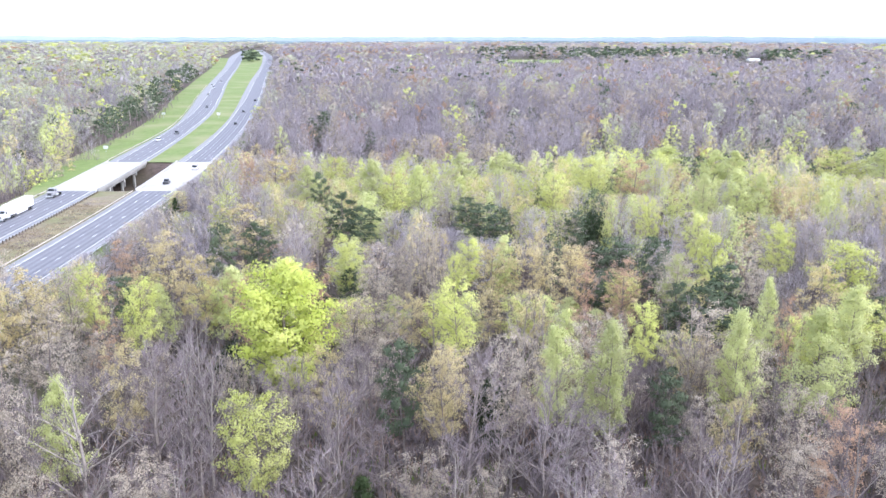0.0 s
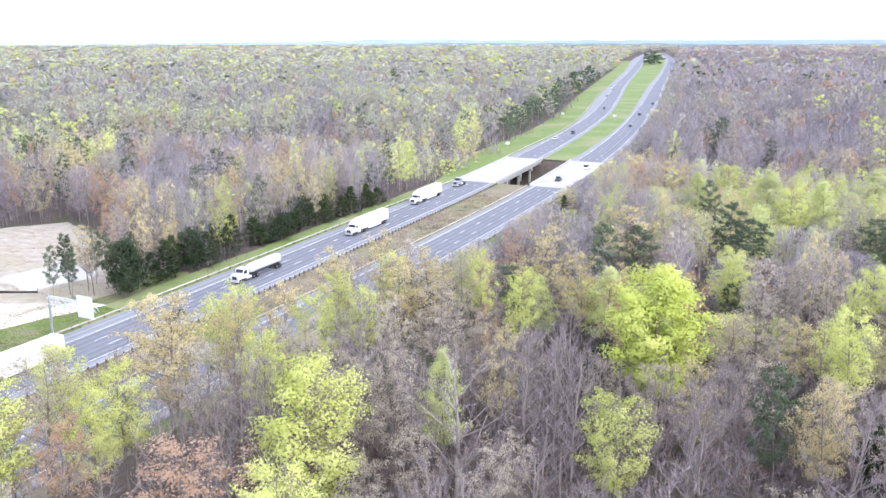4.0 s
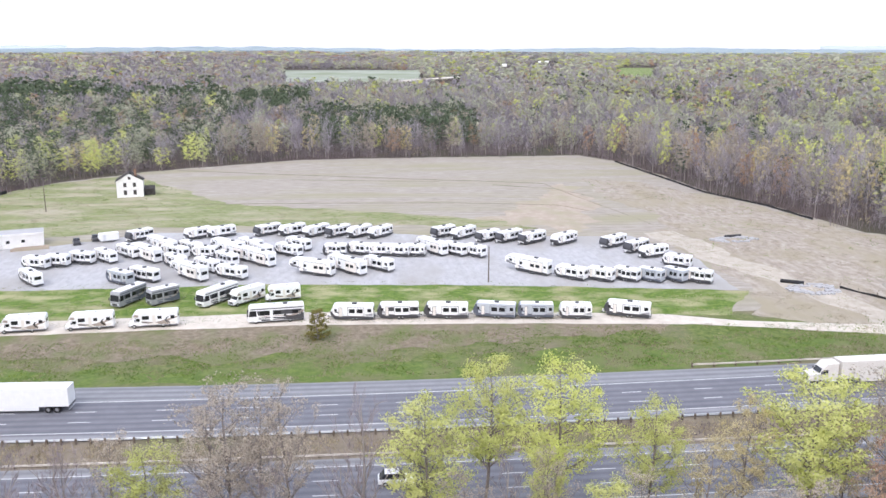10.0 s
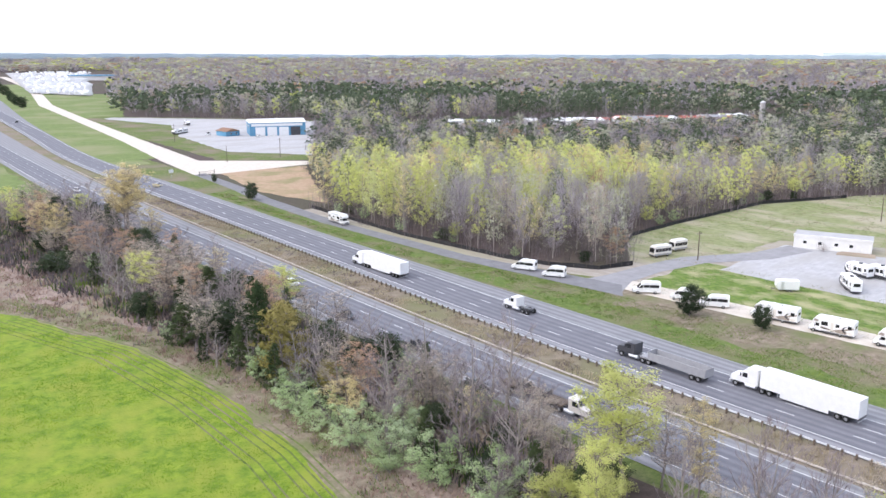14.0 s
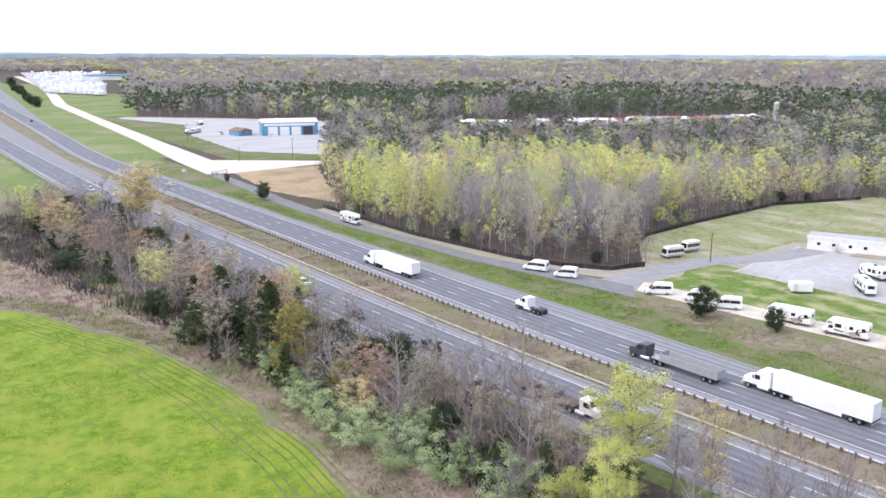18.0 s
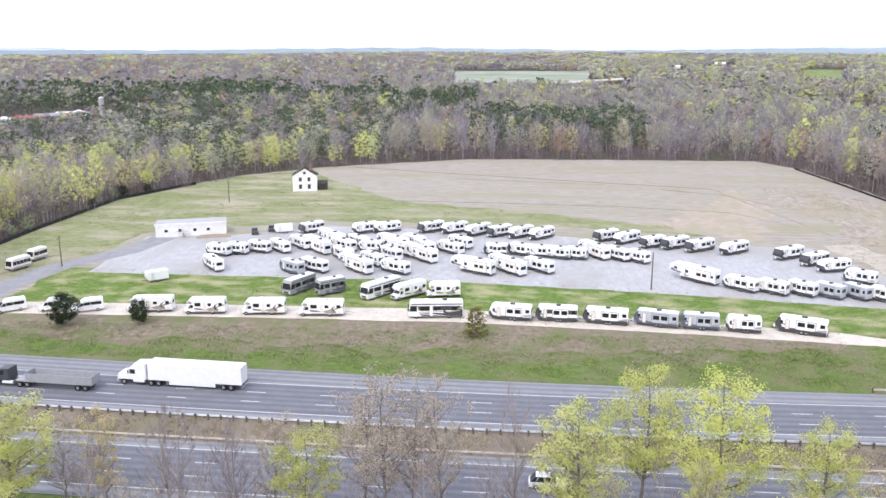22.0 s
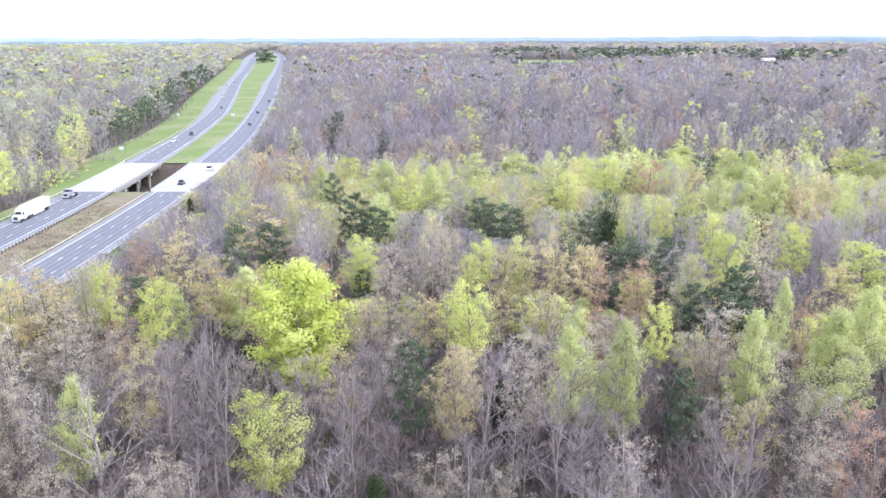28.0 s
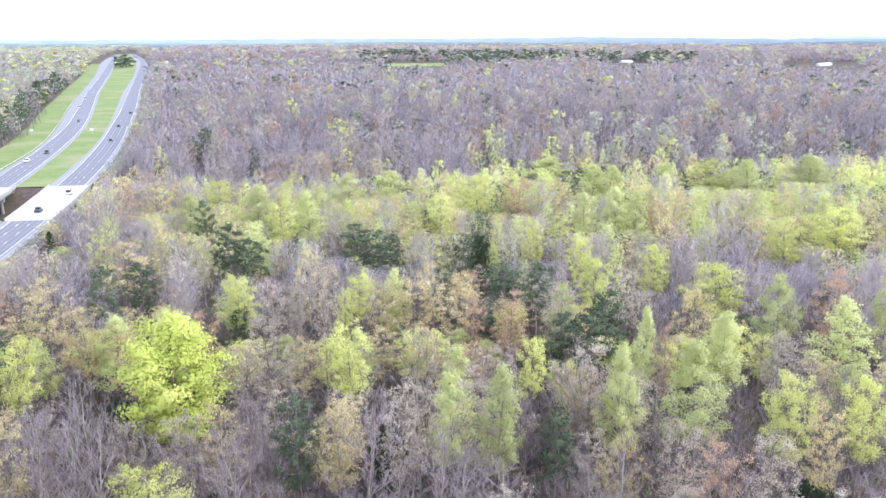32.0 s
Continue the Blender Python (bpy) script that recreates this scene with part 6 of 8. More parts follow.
def fifth_wheel(label):
    ob = thing("fifth_wheel_trailer", label, "trailer", "trailers on the sales lot")
    L, h, lo = 6.0, 3.75, 0.6
    prof = [(-L, lo), (L - 3.1, lo), (L - 2.8, 1.55), (L - 0.35, 1.75), (L, 2.1), (L - 0.25, h - 0.45), (L - 0.8, h - 0.1), (-L + 0.2, h), (-L, h - 0.25)]
    part("body", Geo().slab(prof, 2.5, 0.07).mesh("body"), WHITE, ob)
    part("roof", Geo().box(-L + 0.15, L - 0.9, -1.12, 1.12, h - 0.08, h + 0.04, 0.03).mesh("roof"), ROOF, ob)
    for side, a, b in ((-1, -3.6, 0.2), (1, -4.6, -1.2)):
        y0, y1 = (1.2, 1.62) if side > 0 else (-1.62, -1.2)
        part("slide_out", Geo().box(a, b, y0, y1, 0.95, 3.2, 0.05).mesh("slide_out"), CREAM, ob)
        yy = side * 1.63
        for c in (a + 0.5, b - 1.4):
            part("window", Geo().box(c, c + 1.1, min(yy, yy - side * 0.03), max(yy, yy - side * 0.03), 1.9, 2.6).mesh("window"), GLASS, ob)
    swoosh(ob, 1.25, [(L - 2.7, 1.68), (L - 0.4, 1.9), (L - 0.5, 2.5), (L - 1.6, 2.2), (0.5, 1.3), (0.5, 1.1)], GREY)
    swoosh(ob, 1.25, [(L - 2.6, 1.62), (L - 0.5, 1.82), (L - 0.35, 2.3), (L - 0.7, 2.5), (L - 1.2, 2.05), (0.9, 1.12), (0.9, 0.98)], CHARCOAL)
    trim_frame(ob, -4.9, 1.6, 0.85, 3.3, 1.25)
    trim_frame(ob, L - 3.0, L - 1.2, 1.75, 3.35, 1.25)
    # Wide dark chassis box; shade below the trailer is put into its colour.
    part("chassis", Geo().box(-L + 0.1, L - 3.2, -1.15, 1.15, 0.3, 0.61).mesh("chassis"), CHARCOAL, ob)
    swoosh(ob, 1.25, [(-L + 0.1, lo + 0.02), (L - 3.2, lo + 0.02), (L - 3.2, lo + 0.34), (-L + 0.1, lo + 0.28)], CHARCOAL, "skirt")
    panes(ob, [(0.9, 1.7, 1.9, 2.6), (L - 2.2, L - 1.4, 2.3, 2.9), (-5.6, -5.0, 1.9, 2.5)], 1.25)
    panes(ob, [(2.0, 2.65, 0.8, 2.7)], 1.25, mat=CREAM, name="door")
    part("nose_cap", Geo().box(L - 0.14, L + 0.05, -0.9, 0.9, 2.2, 2.9, 0.08).mesh("nose_cap"), GREY, ob)
    part("rear_window", Geo().box(-L - 0.03, -L + 0.02, -0.8, 0.8, 1.8, 2.6).mesh("rear_window"), GLASS, ob)
    for x in (-2.0, -1.15):
        for y in (-1.12, 1.12):
            wheel(ob, x, y)
    for y in (-0.8, 0.8):
        part("landing_leg", Geo().box(L - 3.6, L - 3.45, y - 0.06, y + 0.06, 0, 0.7).mesh("landing_leg"), STEEL, ob)
    part("hitch_pin", Geo().tube((L - 1.6, 0, 1.1), (L - 1.6, 0, 1.7), 0.1, 0.14).mesh("hitch_pin"), CHARCOAL, ob)
    part("ladder", Geo().box(-L - 0.1, -L - 0.06, 0.85, 0.9, 1.2, h).box(-L - 0.1, -L - 0.06, 1.1, 1.15, 1.2, h).mesh("ladder"), ALU, ob)
    roof_kit(ob, h + 0.03, (1.4, -2.2))
    return ob


def class_c(label, trim=TAUPE):
    """A cab-over motorhome about ten metres long, nose to +x."""
    ob = thing("cab_over_motorhome", label, "motorhome", "motorhomes along the track")
    L, h = 4.9, 3.35
    prof = [(-L, 0.55), (L - 2.4, 0.55), (L - 2.3, 2.15), (L - 0.9, 2.2), (L - 0.75, 2.6), (L - 1.3, h - 0.15), (L - 1.8, h), (-L + 0.15, h), (-L, h - 0.2)]
    part("body", Geo().slab(prof, 2.45, 0.07).mesh("body"), WHITE, ob)
    cab = [(L - 2.35, 0.5), (L, 0.5), (L + 0.02, 1.15), (L - 0.95, 1.35), (L - 1.5, 2.1), (L - 2.35, 2.15)]
    part("cab", Geo().slab(cab, 2.05, 0.08).mesh("cab"), WHITE, ob)
    part("windscreen", Geo().add([(L - 0.92, -0.85, 1.40), (L - 0.92, 0.85, 1.40), (L - 1.44, 0.8, 2.08), (L - 1.44, -0.8, 2.08), (L - 0.98, -0.85, 1.38), (L - 0.98, 0.85, 1.38), (L - 1.5, 0.8, 2.06), (L - 1.5, -0.8, 2.06)],
                                 [(0, 1, 2, 3), (7, 6, 5, 4), (0, 4, 5, 1), (2, 6, 7, 3), (1, 5, 6, 2), (0, 3, 7, 4)]).mesh("windscreen"), GLASS, ob)
    panes(ob, [(L - 2.2, L - 1.45, 1.4, 1.98)], 1.025, name="cab_window")
    panes(ob, [(0.8, 2.2, 1.8, 2.55), (-1.7, -0.9, 1.85, 2.45), (-4.3, -3.5, 1.85, 2.5)], 1.225)
    panes(ob, [(-0.5, 0.15, 0.75, 2.65)], 1.225, mat=CREAM, name="door")
    swoosh(ob, 1.225, [(-L + 0.1, 0.75), (-1.5, 0.75), (2.2, 1.1), (2.3, 1.5), (-0.5, 1.2), (-2.6, 1.7), (-L + 0.1, 2.3), (-L + 0.1, 2.0), (-3.0, 1.4)], trim)
    swoosh(ob, 1.225, [(-4.2, 0.8), (-2.9, 0.95), (-2.2, 1.5), (-2.6, 2.1), (-3.3, 2.35), (-2.75, 1.9), (-2.75, 1.45), (-3.3, 1.1)], CHARCOAL)
    swoosh(ob, 1.225, [(-1.0, 0.8), (2.3, 1.2), (2.3, 1.38), (-0.8, 1.0)], CHARCOAL)
    swoosh(ob, 1.225, [(2.9, 2.3), (4.0, 2.42), (3.6, 2.9), (2.9, 2.75)], trim)
    # Charcoal underbody fills the gap below and adds painted shade there.
    part("chassis", Geo().box(-L + 0.1, L - 0.3, -0.95, 0.95, 0.3, 0.56).mesh("chassis"), CHARCOAL, ob)
    panes(ob, [(-L + 0.4, -L + 1.6, 0.75, 1.25), (-0.9, 0.9, 0.72, 1.05)], 1.225, mat=CREAM, name="locker")
    swoosh(ob, 1.225, [(-L + 0.1, 0.58), (2.2, 0.58), (2.2, 0.72), (-L + 0.1, 0.70)], GREY, "skirt")
    part("grille", Geo().box(L - 0.02, L + 0.05, -0.6, 0.6, 0.65, 1.05, 0.02).mesh("grille"), CHARCOAL, ob)
    for y in (-0.78, 0.78):
        part("headlight", Geo().box(L - 0.04, L + 0.05, y - 0.16, y + 0.16, 0.8, 1.05, 0.02).mesh("headlight"), ALU, ob)
    part("bumper", Geo().box(L - 0.05, L + 0.16, -1.0, 1.0, 0.4, 0.6, 0.04).mesh("bumper"), GREY, ob)
    part("rear_window", Geo().box(-L - 0.03, -L + 0.02, -0.6, 0.6, 1.9, 2.5).mesh("rear_window"), GLASS, ob)
    for x in (L - 1.05, -1.9):
        for y in (-1.0, 1.0):
            wheel(ob, x, y, 0.4, 0.28)
    part("awning", Geo().tube((-2.8, -1.3, 3.1), (1.6, -1.3, 3.1), 0.08, 0.08).mesh("awning"), GREY, ob)
    for y in (-1.25, 1.25):
        part("mirror", Geo().box(L - 1.4, L - 1.25, y - 0.12, y + 0.12, 1.4, 1.8, 0.03).mesh("mirror"), CHARCOAL, ob)
    roof_kit(ob, h, (0.4,))
    return ob


def class_a(label, base=CREAM, trim=CHARCOAL):
    """A bus-fronted motorhome twelve metres long, nose to +x."""
    ob = thing("bus_motorhome", label, "motorhome", "motorhomes along the track")
    L, h = 5.9, 3.55
    prof = [(-L, 0.45), (L - 0.1, 0.45), (L, 0.9), (L - 0.02, 1.5), (L - 0.35, 3.2), (L - 0.7, h), (-L + 0.2, h), (-L, h - 0.2)]
    part("body", Geo().slab(prof, 2.5, 0.09).mesh("body"), base, ob)
    part("windscreen", Geo().add([(L + 0.02, -1.1, 1.55), (L + 0.02, 1.1, 1.55), (L - 0.26, 1.05, 2.85), (L - 0.26, -1.05, 2.85), (L - 0.06, -1.1, 1.55), (L - 0.06, 1.1, 1.55), (L - 0.34, 1.05, 2.85), (L - 0.34, -1.05, 2.85)],
                                 [(0, 1, 2, 3), (7, 6, 5, 4), (0, 4, 5, 1), (2, 6, 7, 3), (1, 5, 6, 2), (0, 3, 7, 4)]).mesh("windscreen"), GLASS, ob)
    part("grille", Geo().box(L - 0.03, L + 0.05, -0.7, 0.7, 0.65, 1.05, 0.02).mesh("grille"), CHARCOAL, ob)
    panes(ob, [(L - 1.8, L - 0.6, 1.62, 2.62), (1.4, 3.3, 1.7, 2.6), (-1.0, 0.4, 1.8, 2.5), (-4.6, -3.4, 1.8, 2.5)], 1.25)
    panes(ob, [(0.65, 1.25, 0.6, 2.7)], 1.25, mat=base, name="door")
    swoosh(ob, 1.25, [(-L + 0.1, 0.5), (-2.6, 0.5), (0.6, 1.0), (3.6, 1.15), (3.6, 1.3), (0.2, 1.25), (-2.9, 1.1), (-L + 0.1, 1.9)], trim)
    swoosh(ob, 1.25, [(-2.2, 0.55), (2.8, 0.55), (L - 2.3, 0.95), (1.0, 0.85)], trim)
    swoosh(ob, 1.25, [(-L + 0.3, 1.72), (L - 2.2, 1.72), (L - 2.0, 2.68), (-L + 0.6, 2.68)], CHARCOAL, "window_belt")
    swoosh(ob, 1.25, [(L - 1.9, 1.55), (L - 0.25, 1.55), (L - 0.5, 2.75), (L - 1.9, 2.75)], CHARCOAL, "cab_surround")
    swoosh(ob, 1.25, [(-4.9, 1.5), (-2.6, 0.95), (-1.4, 1.35), (-2.2, 2.4), (-2.6, 2.6), (-2.1, 1.6), (-2.8, 1.3)], trim)
    # Underbody made dark and wide so the shade beneath is built in.
    part("chassis", Geo().box(-L + 0.2, L - 0.4, -1.1, 1.1, 0.28, 0.46).mesh("chassis"), CHARCOAL, ob)
    swoosh(ob, 1.25, [(-L + 0.1, 2.1), (-3.5, 1.25), (-0.6, 1.45), (3.4, 1.42), (3.4, 1.5), (-0.6, 1.58), (-3.2, 1.5), (-L + 0.1, 2.6)], TAUPE)
    swoosh(ob, 1.25, [(-L + 0.2, 2.95), (L - 0.6, 2.95), (L - 0.7, 3.15), (-L + 0.2, 3.15)], trim, "roof_band")
    for y in (-0.85, 0.85):
        part("headlight", Geo().box(L - 0.03, L + 0.05, y - 0.22, y + 0.22, 0.75, 1.05, 0.03).mesh("headlight"), ALU, ob)
    for x in (L - 1.7, -2.9):
        for y in (-1.08, 1.08):
            wheel(ob, x, y, 0.48, 0.3)
    for y in (-1.38, 1.38):
        part("mirror", Geo().box(L - 0.2, L + 0.12, y - 0.1, y + 0.1, 1.7, 2.3, 0.04).mesh("mirror"), CHARCOAL, ob)
    part("awning", Geo().tube((-3.0, -1.33, 3.3), (2.6, -1.33, 3.3), 0.09, 0.09).mesh("awning"), CHARCOAL, ob)
    part("roof", Geo().box(-L + 0.2, L - 0.8, -1.1, 1.1, h - 0.03, h + 0.04, 0.03).mesh("roof"), ROOF, ob)
    roof_kit(ob, h + 0.03, (2.0, -2.0))
    return ob


def camper_van(label):
    ob = thing("camper_van", label, "van", "camper vans on the service road")
    L, h = 3.0, 2.75
    prof = [(-L, 0.4), (L - 0.05, 0.4), (L, 1.0), (L - 0.95, 1.25), (L - 1.75, 2.25), (L - 2.4, h), (-L + 0.15, h), (-L, h - 0.15)]
    part("body", Geo().slab(prof, 2.0, 0.09).mesh("body"), WHITE, ob)
    panes(ob, [(-L + 0.4, -0.6, 1.5, 2.15), (-0.5, 0.75, 1.5, 2.15)], 1.0)
    for side in (-1, 1):
        vs = [(0.85, 1.4), (L - 1.1, 1.4), (L - 1.75, 2.1), (0.85, 2.15)]
        y = side * 1.015
        g = Geo().add([(x, y, z) for x, z in vs] + [(x, y - side * 0.03, z) for x, z in vs], [(0, 1, 2, 3) if side < 0 else (3, 2, 1, 0), (0, 4, 5, 1), (1, 5, 6, 2), (2, 6, 7, 3), (3, 7, 4, 0)])
        part("cab_window", g.mesh("cab_window"), GLASS, ob)
    part("windscreen", Geo().add([(L - 0.95, -0.85, 1.32), (L - 0.95, 0.85, 1.32), (L - 1.68, 0.8, 2.22), (L - 1.68, -0.8, 2.22), (L - 1.0, -0.85, 1.25), (L - 1.0, 0.85, 1.25), (L - 1.76, 0.8, 2.2), (L - 1.76, -0.8, 2.2)],
                                 [(0, 1, 2, 3), (7, 6, 5, 4), (0, 4, 5, 1), (2, 6, 7, 3), (1, 5, 6, 2), (0, 3, 7, 4)]).mesh("windscreen"), GLASS, ob)
    part("rear_window", Geo().box(-L - 0.02, -L + 0.03, -0.7, 0.7, 1.5, 2.15).mesh("rear_window"), GLASS, ob)
    part("bumper", Geo().box(L - 0.06, L + 0.1, -0.95, 0.95, 0.35, 0.7, 0.05).mesh("bumper"), GREY, ob)
    part("grille", Geo().box(L - 0.04, L + 0.03, -0.5, 0.5, 0.72, 0.95, 0.02).mesh("grille"), CHARCOAL, ob)
    for y in (-0.75, 0.75):
        part("headlight", Geo().box(L - 0.1, L + 0.02, y - 0.15, y + 0.15, 0.75, 1.0, 0.03).mesh("headlight"), ALU, ob)
    for x in (L - 1.0, -L + 1.2):
        for y in (-0.92, 0.92):
            wheel(ob, x, y, 0.35, 0.22)
    part("air_conditioner", Geo().box(-1.2, -0.3, -0.35, 0.35, h, h + 0.25, 0.08).mesh("air_conditioner"), ROOF, ob)
    return ob


def shuttle_bus(label):
    ob = thing("shuttle_bus", label, "bus", "shuttle buses by the entrance drive")
    L, h = 3.6, 3.0
    prof = [(-L, 0.5), (L, 0.5), (L + 0.02, 1.2), (L - 0.35, 2.6), (L - 0.8, h), (-L + 0.15, h), (-L, h - 0.2)]
    part("body", Geo().slab(prof, 2.35, 0.08).mesh("body"), CREAM, ob)
    panes(ob, [(-L + 0.3 + k * 1.3, -L + 1.45 + k * 1.3, 1.5, 2.4) for k in range(5)], 1.175)
    part("windscreen", Geo().add([(L + 0.03, -1.0, 1.3), (L + 0.03, 1.0, 1.3), (L - 0.28, 0.95, 2.5), (L - 0.28, -0.95, 2.5), (L - 0.05, -1.0, 1.3), (L - 0.05, 1.0, 1.3), (L - 0.36, 0.95, 2.5), (L - 0.36, -0.95, 2.5)],
                                 [(0, 1, 2, 3), (7, 6, 5, 4), (0, 4, 5, 1), (2, 6, 7, 3), (1, 5, 6, 2), (0, 3, 7, 4)]).mesh("windscreen"), GLASS, ob)
    swoosh(ob, 1.175, [(-L + 0.1, 0.55), (L - 0.1, 0.55), (L - 0.1, 0.95), (-L + 0.1, 0.95)], GREY, "skirt")
    part("roof", Geo().box(-L + 0.2, L - 0.9, -1.0, 1.0, h - 0.02, h + 0.12, 0.05).mesh("roof"), ROOF, ob)
    part("bumper", Geo().box(L - 0.05, L + 0.15, -1.1, 1.1, 0.4, 0.65, 0.04).mesh("bumper"), CHARCOAL, ob)
    for x in (L - 1.1, -L + 1.6):
        for y in (-1.05, 1.05):
            wheel(ob, x, y, 0.4, 0.26)
    return ob


def cargo_trailer(label):
    ob = thing("cargo_trailer", label, "trailer", "trailers on the sales lot")
    prof = [(-2.7, 0.5), (2.3, 0.5), (2.75, 1.4), (2.5, 2.45), (2.2, 2.6), (-2.7, 2.6)]
    part("body", Geo().slab(prof, 2.2, 0.05).mesh("body"), WHITE, ob)
    panes(ob, [(0.9, 1.6, 0.7, 2.3)], 1.1, mat=ALU, name="door")
    swoosh(ob, 1.1, [(-2.65, 0.52), (2.2, 0.52), (2.3, 0.7), (-2.65, 0.7)], ALU, "skirt")
    part("roof", Geo().box(-2.65, 2.2, -1.0, 1.0, 2.58, 2.64, 0.02).mesh("roof"), ROOF, ob)
    for x in (-0.75, 0.05):
        for y in (-1.0, 1.0):
            wheel(ob, x, y, 0.34, 0.2)
    part("tow_frame", Geo().tube((2.4, -0.6, 0.5), (3.8, 0, 0.5), 0.05, 0.05).tube((2.4, 0.6, 0.5), (3.8, 0, 0.5), 0.05, 0.05).mesh("tow_frame"), CHARCOAL, ob)
    return ob


ROADSIDE_ROW = [
    ('C', -166.4, -74.2, -83, 10.5),
    ('C', -166.0, -62.2, -85, 9.2),
    ('C', -166.3, -49.8, -85, 9.9),
    ('C', -166.3, -37.6, -87, 10.5),
    ('A', -166.8, -13.8, -84, 12.2),
    ('T', -166.4, 1.7, -99, 9.2),
    ('T', -166.1, 11.0, -95, 8.8),
    ('B', -165.0, 20.8, -100, 9.6),
    ('G', -164.2, 30.8, -107, 9.2),
    ('G', -162.9, 39.0, -100, 7.7),
    ('T', -161.7, 47.1, -100, 6.3),
    ('B', -161.6, 58.2, -115, 11.1)]
VANS = [
    ('V', -164.3, -104.0, -50, 6.8),
    ('V', -165.4, -95.3, -71, 4.7),
    ('V', -165.6, -87.6, -60, 6.5),
    ('V', -159.9, -137.5, -72, 7.2),
    ('V', -160.1, -127.9, -64, 5.8),
    ('U', -197.9, -121.6, -19, 6.0),
    ('U', -207.6, -122.1, -14, 6.4)]
GRASS_ROW = [
    ('D', -183.1, -46.3, -27, 9.6),
    ('D', -182.2, -39.0, -50, 9.4),
    ('A', -181.3, -27.3, -37, 11.8),
    ('C', -180.6, -21.0, -45, 9.3),
    ('C', -181.5, -13.3, -79, 7.6),
    ('X', -189.5, -82.4, -52, 5.4)]
FRONT_ROW = [
    ('T', -201.6, -72.7, -142, 14.5),
    ('G', -199.1, -51.9, -129, 7.6),
    ('T', -201.2, -47.0, -126, 9.9),
    ('F', -202.2, -36.7, -136, 13.3),
    ('T', -201.0, -26.6, -125, 9.1),
    ('F', -202.4, -7.5, -121, 12.8),
    ('F', -203.6, 0.9, -140, 13.6),
    ('T', -204.8, 8.7, -136, 10.4),
    ('F', -198.4, 45.4, -136, 13.8),
    ('T', -191.1, 54.3, -134, 8.5),
    ('T', -188.8, 60.8, -132, 6.7),
    ('T', -188.1, 66.9, -136, 6.7),
    ('G', -186.8, 72.4, -137, 6.5),
    ('G', -186.3, 78.2, -148, 5.7),
    ('T', -184.4, 83.3, -129, 6.6)]
MIDDLE_ROW = [
    ('T', -215.5, -76.0, -112, 6.8),
    ('T', -217.1, -71.5, -105, 5.6),
    ('T', -219.4, -66.2, -112, 7.1),
    ('T', -220.9, -60.8, -138, 9.0),
    ('T', -225.5, -56.2, -139, 10.0),
    ('F', -221.7, -50.8, -140, 15.0),
    ('T', -223.7, -43.9, -130, 10.2),
    ('T', -222.0, -35.9, -104, 6.1),
    ('F', -220.8, -28.0, -135, 13.3),
    ('T', -223.3, -21.6, -145, 9.7),
    ('T', -222.2, -14.2, -133, 9.4),
    ('T', -220.7, -2.1, -97, 5.9),
    ('B', -221.0, 4.7, -120, 6.5),
    ('T', -219.2, 9.8, -100, 4.9)]
MIDDLE_ROW_NORTH = [
    ('B', -218.0, 14.7, -111, 4.1),
    ('B', -217.7, 18.9, -111, 4.1),
    ('F', -220.7, 23.9, -148, 11.6),
    ('T', -218.2, 29.6, -145, 8.9),
    ('B', -215.4, 34.8, -141, 5.6),
    ('T', -199.0, 84.0, -130, 7.2),
    ('T', -215.5, 79.0, -57, 9.5),
    ('T', -209.3, 81.6, -72, 8.8)]
BACK_ROW = [
    ('X', -243.9, -65.8, -63, 8.2),
    ('T', -244.8, -57.5, -45, 8.5),
    ('T', -245.5, -41.3, -57, 8.3),
    ('T', -246.8, -34.9, -59, 8.8),
    ('T', -247.8, -21.8, -51, 9.6),
    ('T', -247.2, -14.6, -54, 9.0),
    ('T', -245.0, -7.6, -44, 10.3),
    ('T', -243.7, -1.3, -47, 9.6),
    ('T', -242.7, 5.0, -47, 9.4),
    ('T', -241.3, 10.9, -44, 9.9),
    ('T', -239.7, 29.2, -56, 8.7),
    ('T', -237.3, 34.8, -48, 11.4),
    ('B', -232.4, 41.1, -56, 8.1),
    ('B', -231.6, 47.1, -54, 10.0),
    ('B', -228.9, 53.2, -56, 10.4),
    ('T', -226.7, 61.9, -54, 10.6),
    ('B', -222.0, 74.7, -57, 10.0)]
MAKE = {"T": (lambda: travel_trailer("T", "white travel trailer with dark windows parked on gravel"), 9.0, 9.6), "S": (lambda: travel_trailer("S", "white travel trailer with a dark window belt"), 9.0, 9.6), "B": (lambda: travel_trailer("B", "white travel trailer with a black nose cap"), 9.0, 9.6),
        "G": (lambda: travel_trailer("G", "pearl-grey travel trailer with a dark nose"), 9.0, 9.4), "F": (lambda: fifth_wheel("long white fifth-wheel trailer with slide-outs"), 12.0, 12.3),
        "C": (lambda: class_c("white cab-over motorhome with taupe swirls"), 9.8, 9.8), "A": (lambda: class_a("long white and taupe bus-fronted motorhome with black swirls", WHITE), 11.8, 12.0),
        "D": (lambda: class_a("dark grey motorhome with blue-black swirls parked on grass", GREY, NAVY), 11.8, 9.8), "V": (lambda: camper_van("white camper van with tinted windows"), 6.0, 6.4),
        "U": (lambda: shuttle_bus("cream shuttle bus parked beside the drive"), 7.2, 7.2), "X": (lambda: cargo_trailer("small white enclosed cargo trailer"), 5.4, 5.6)}
models = {}
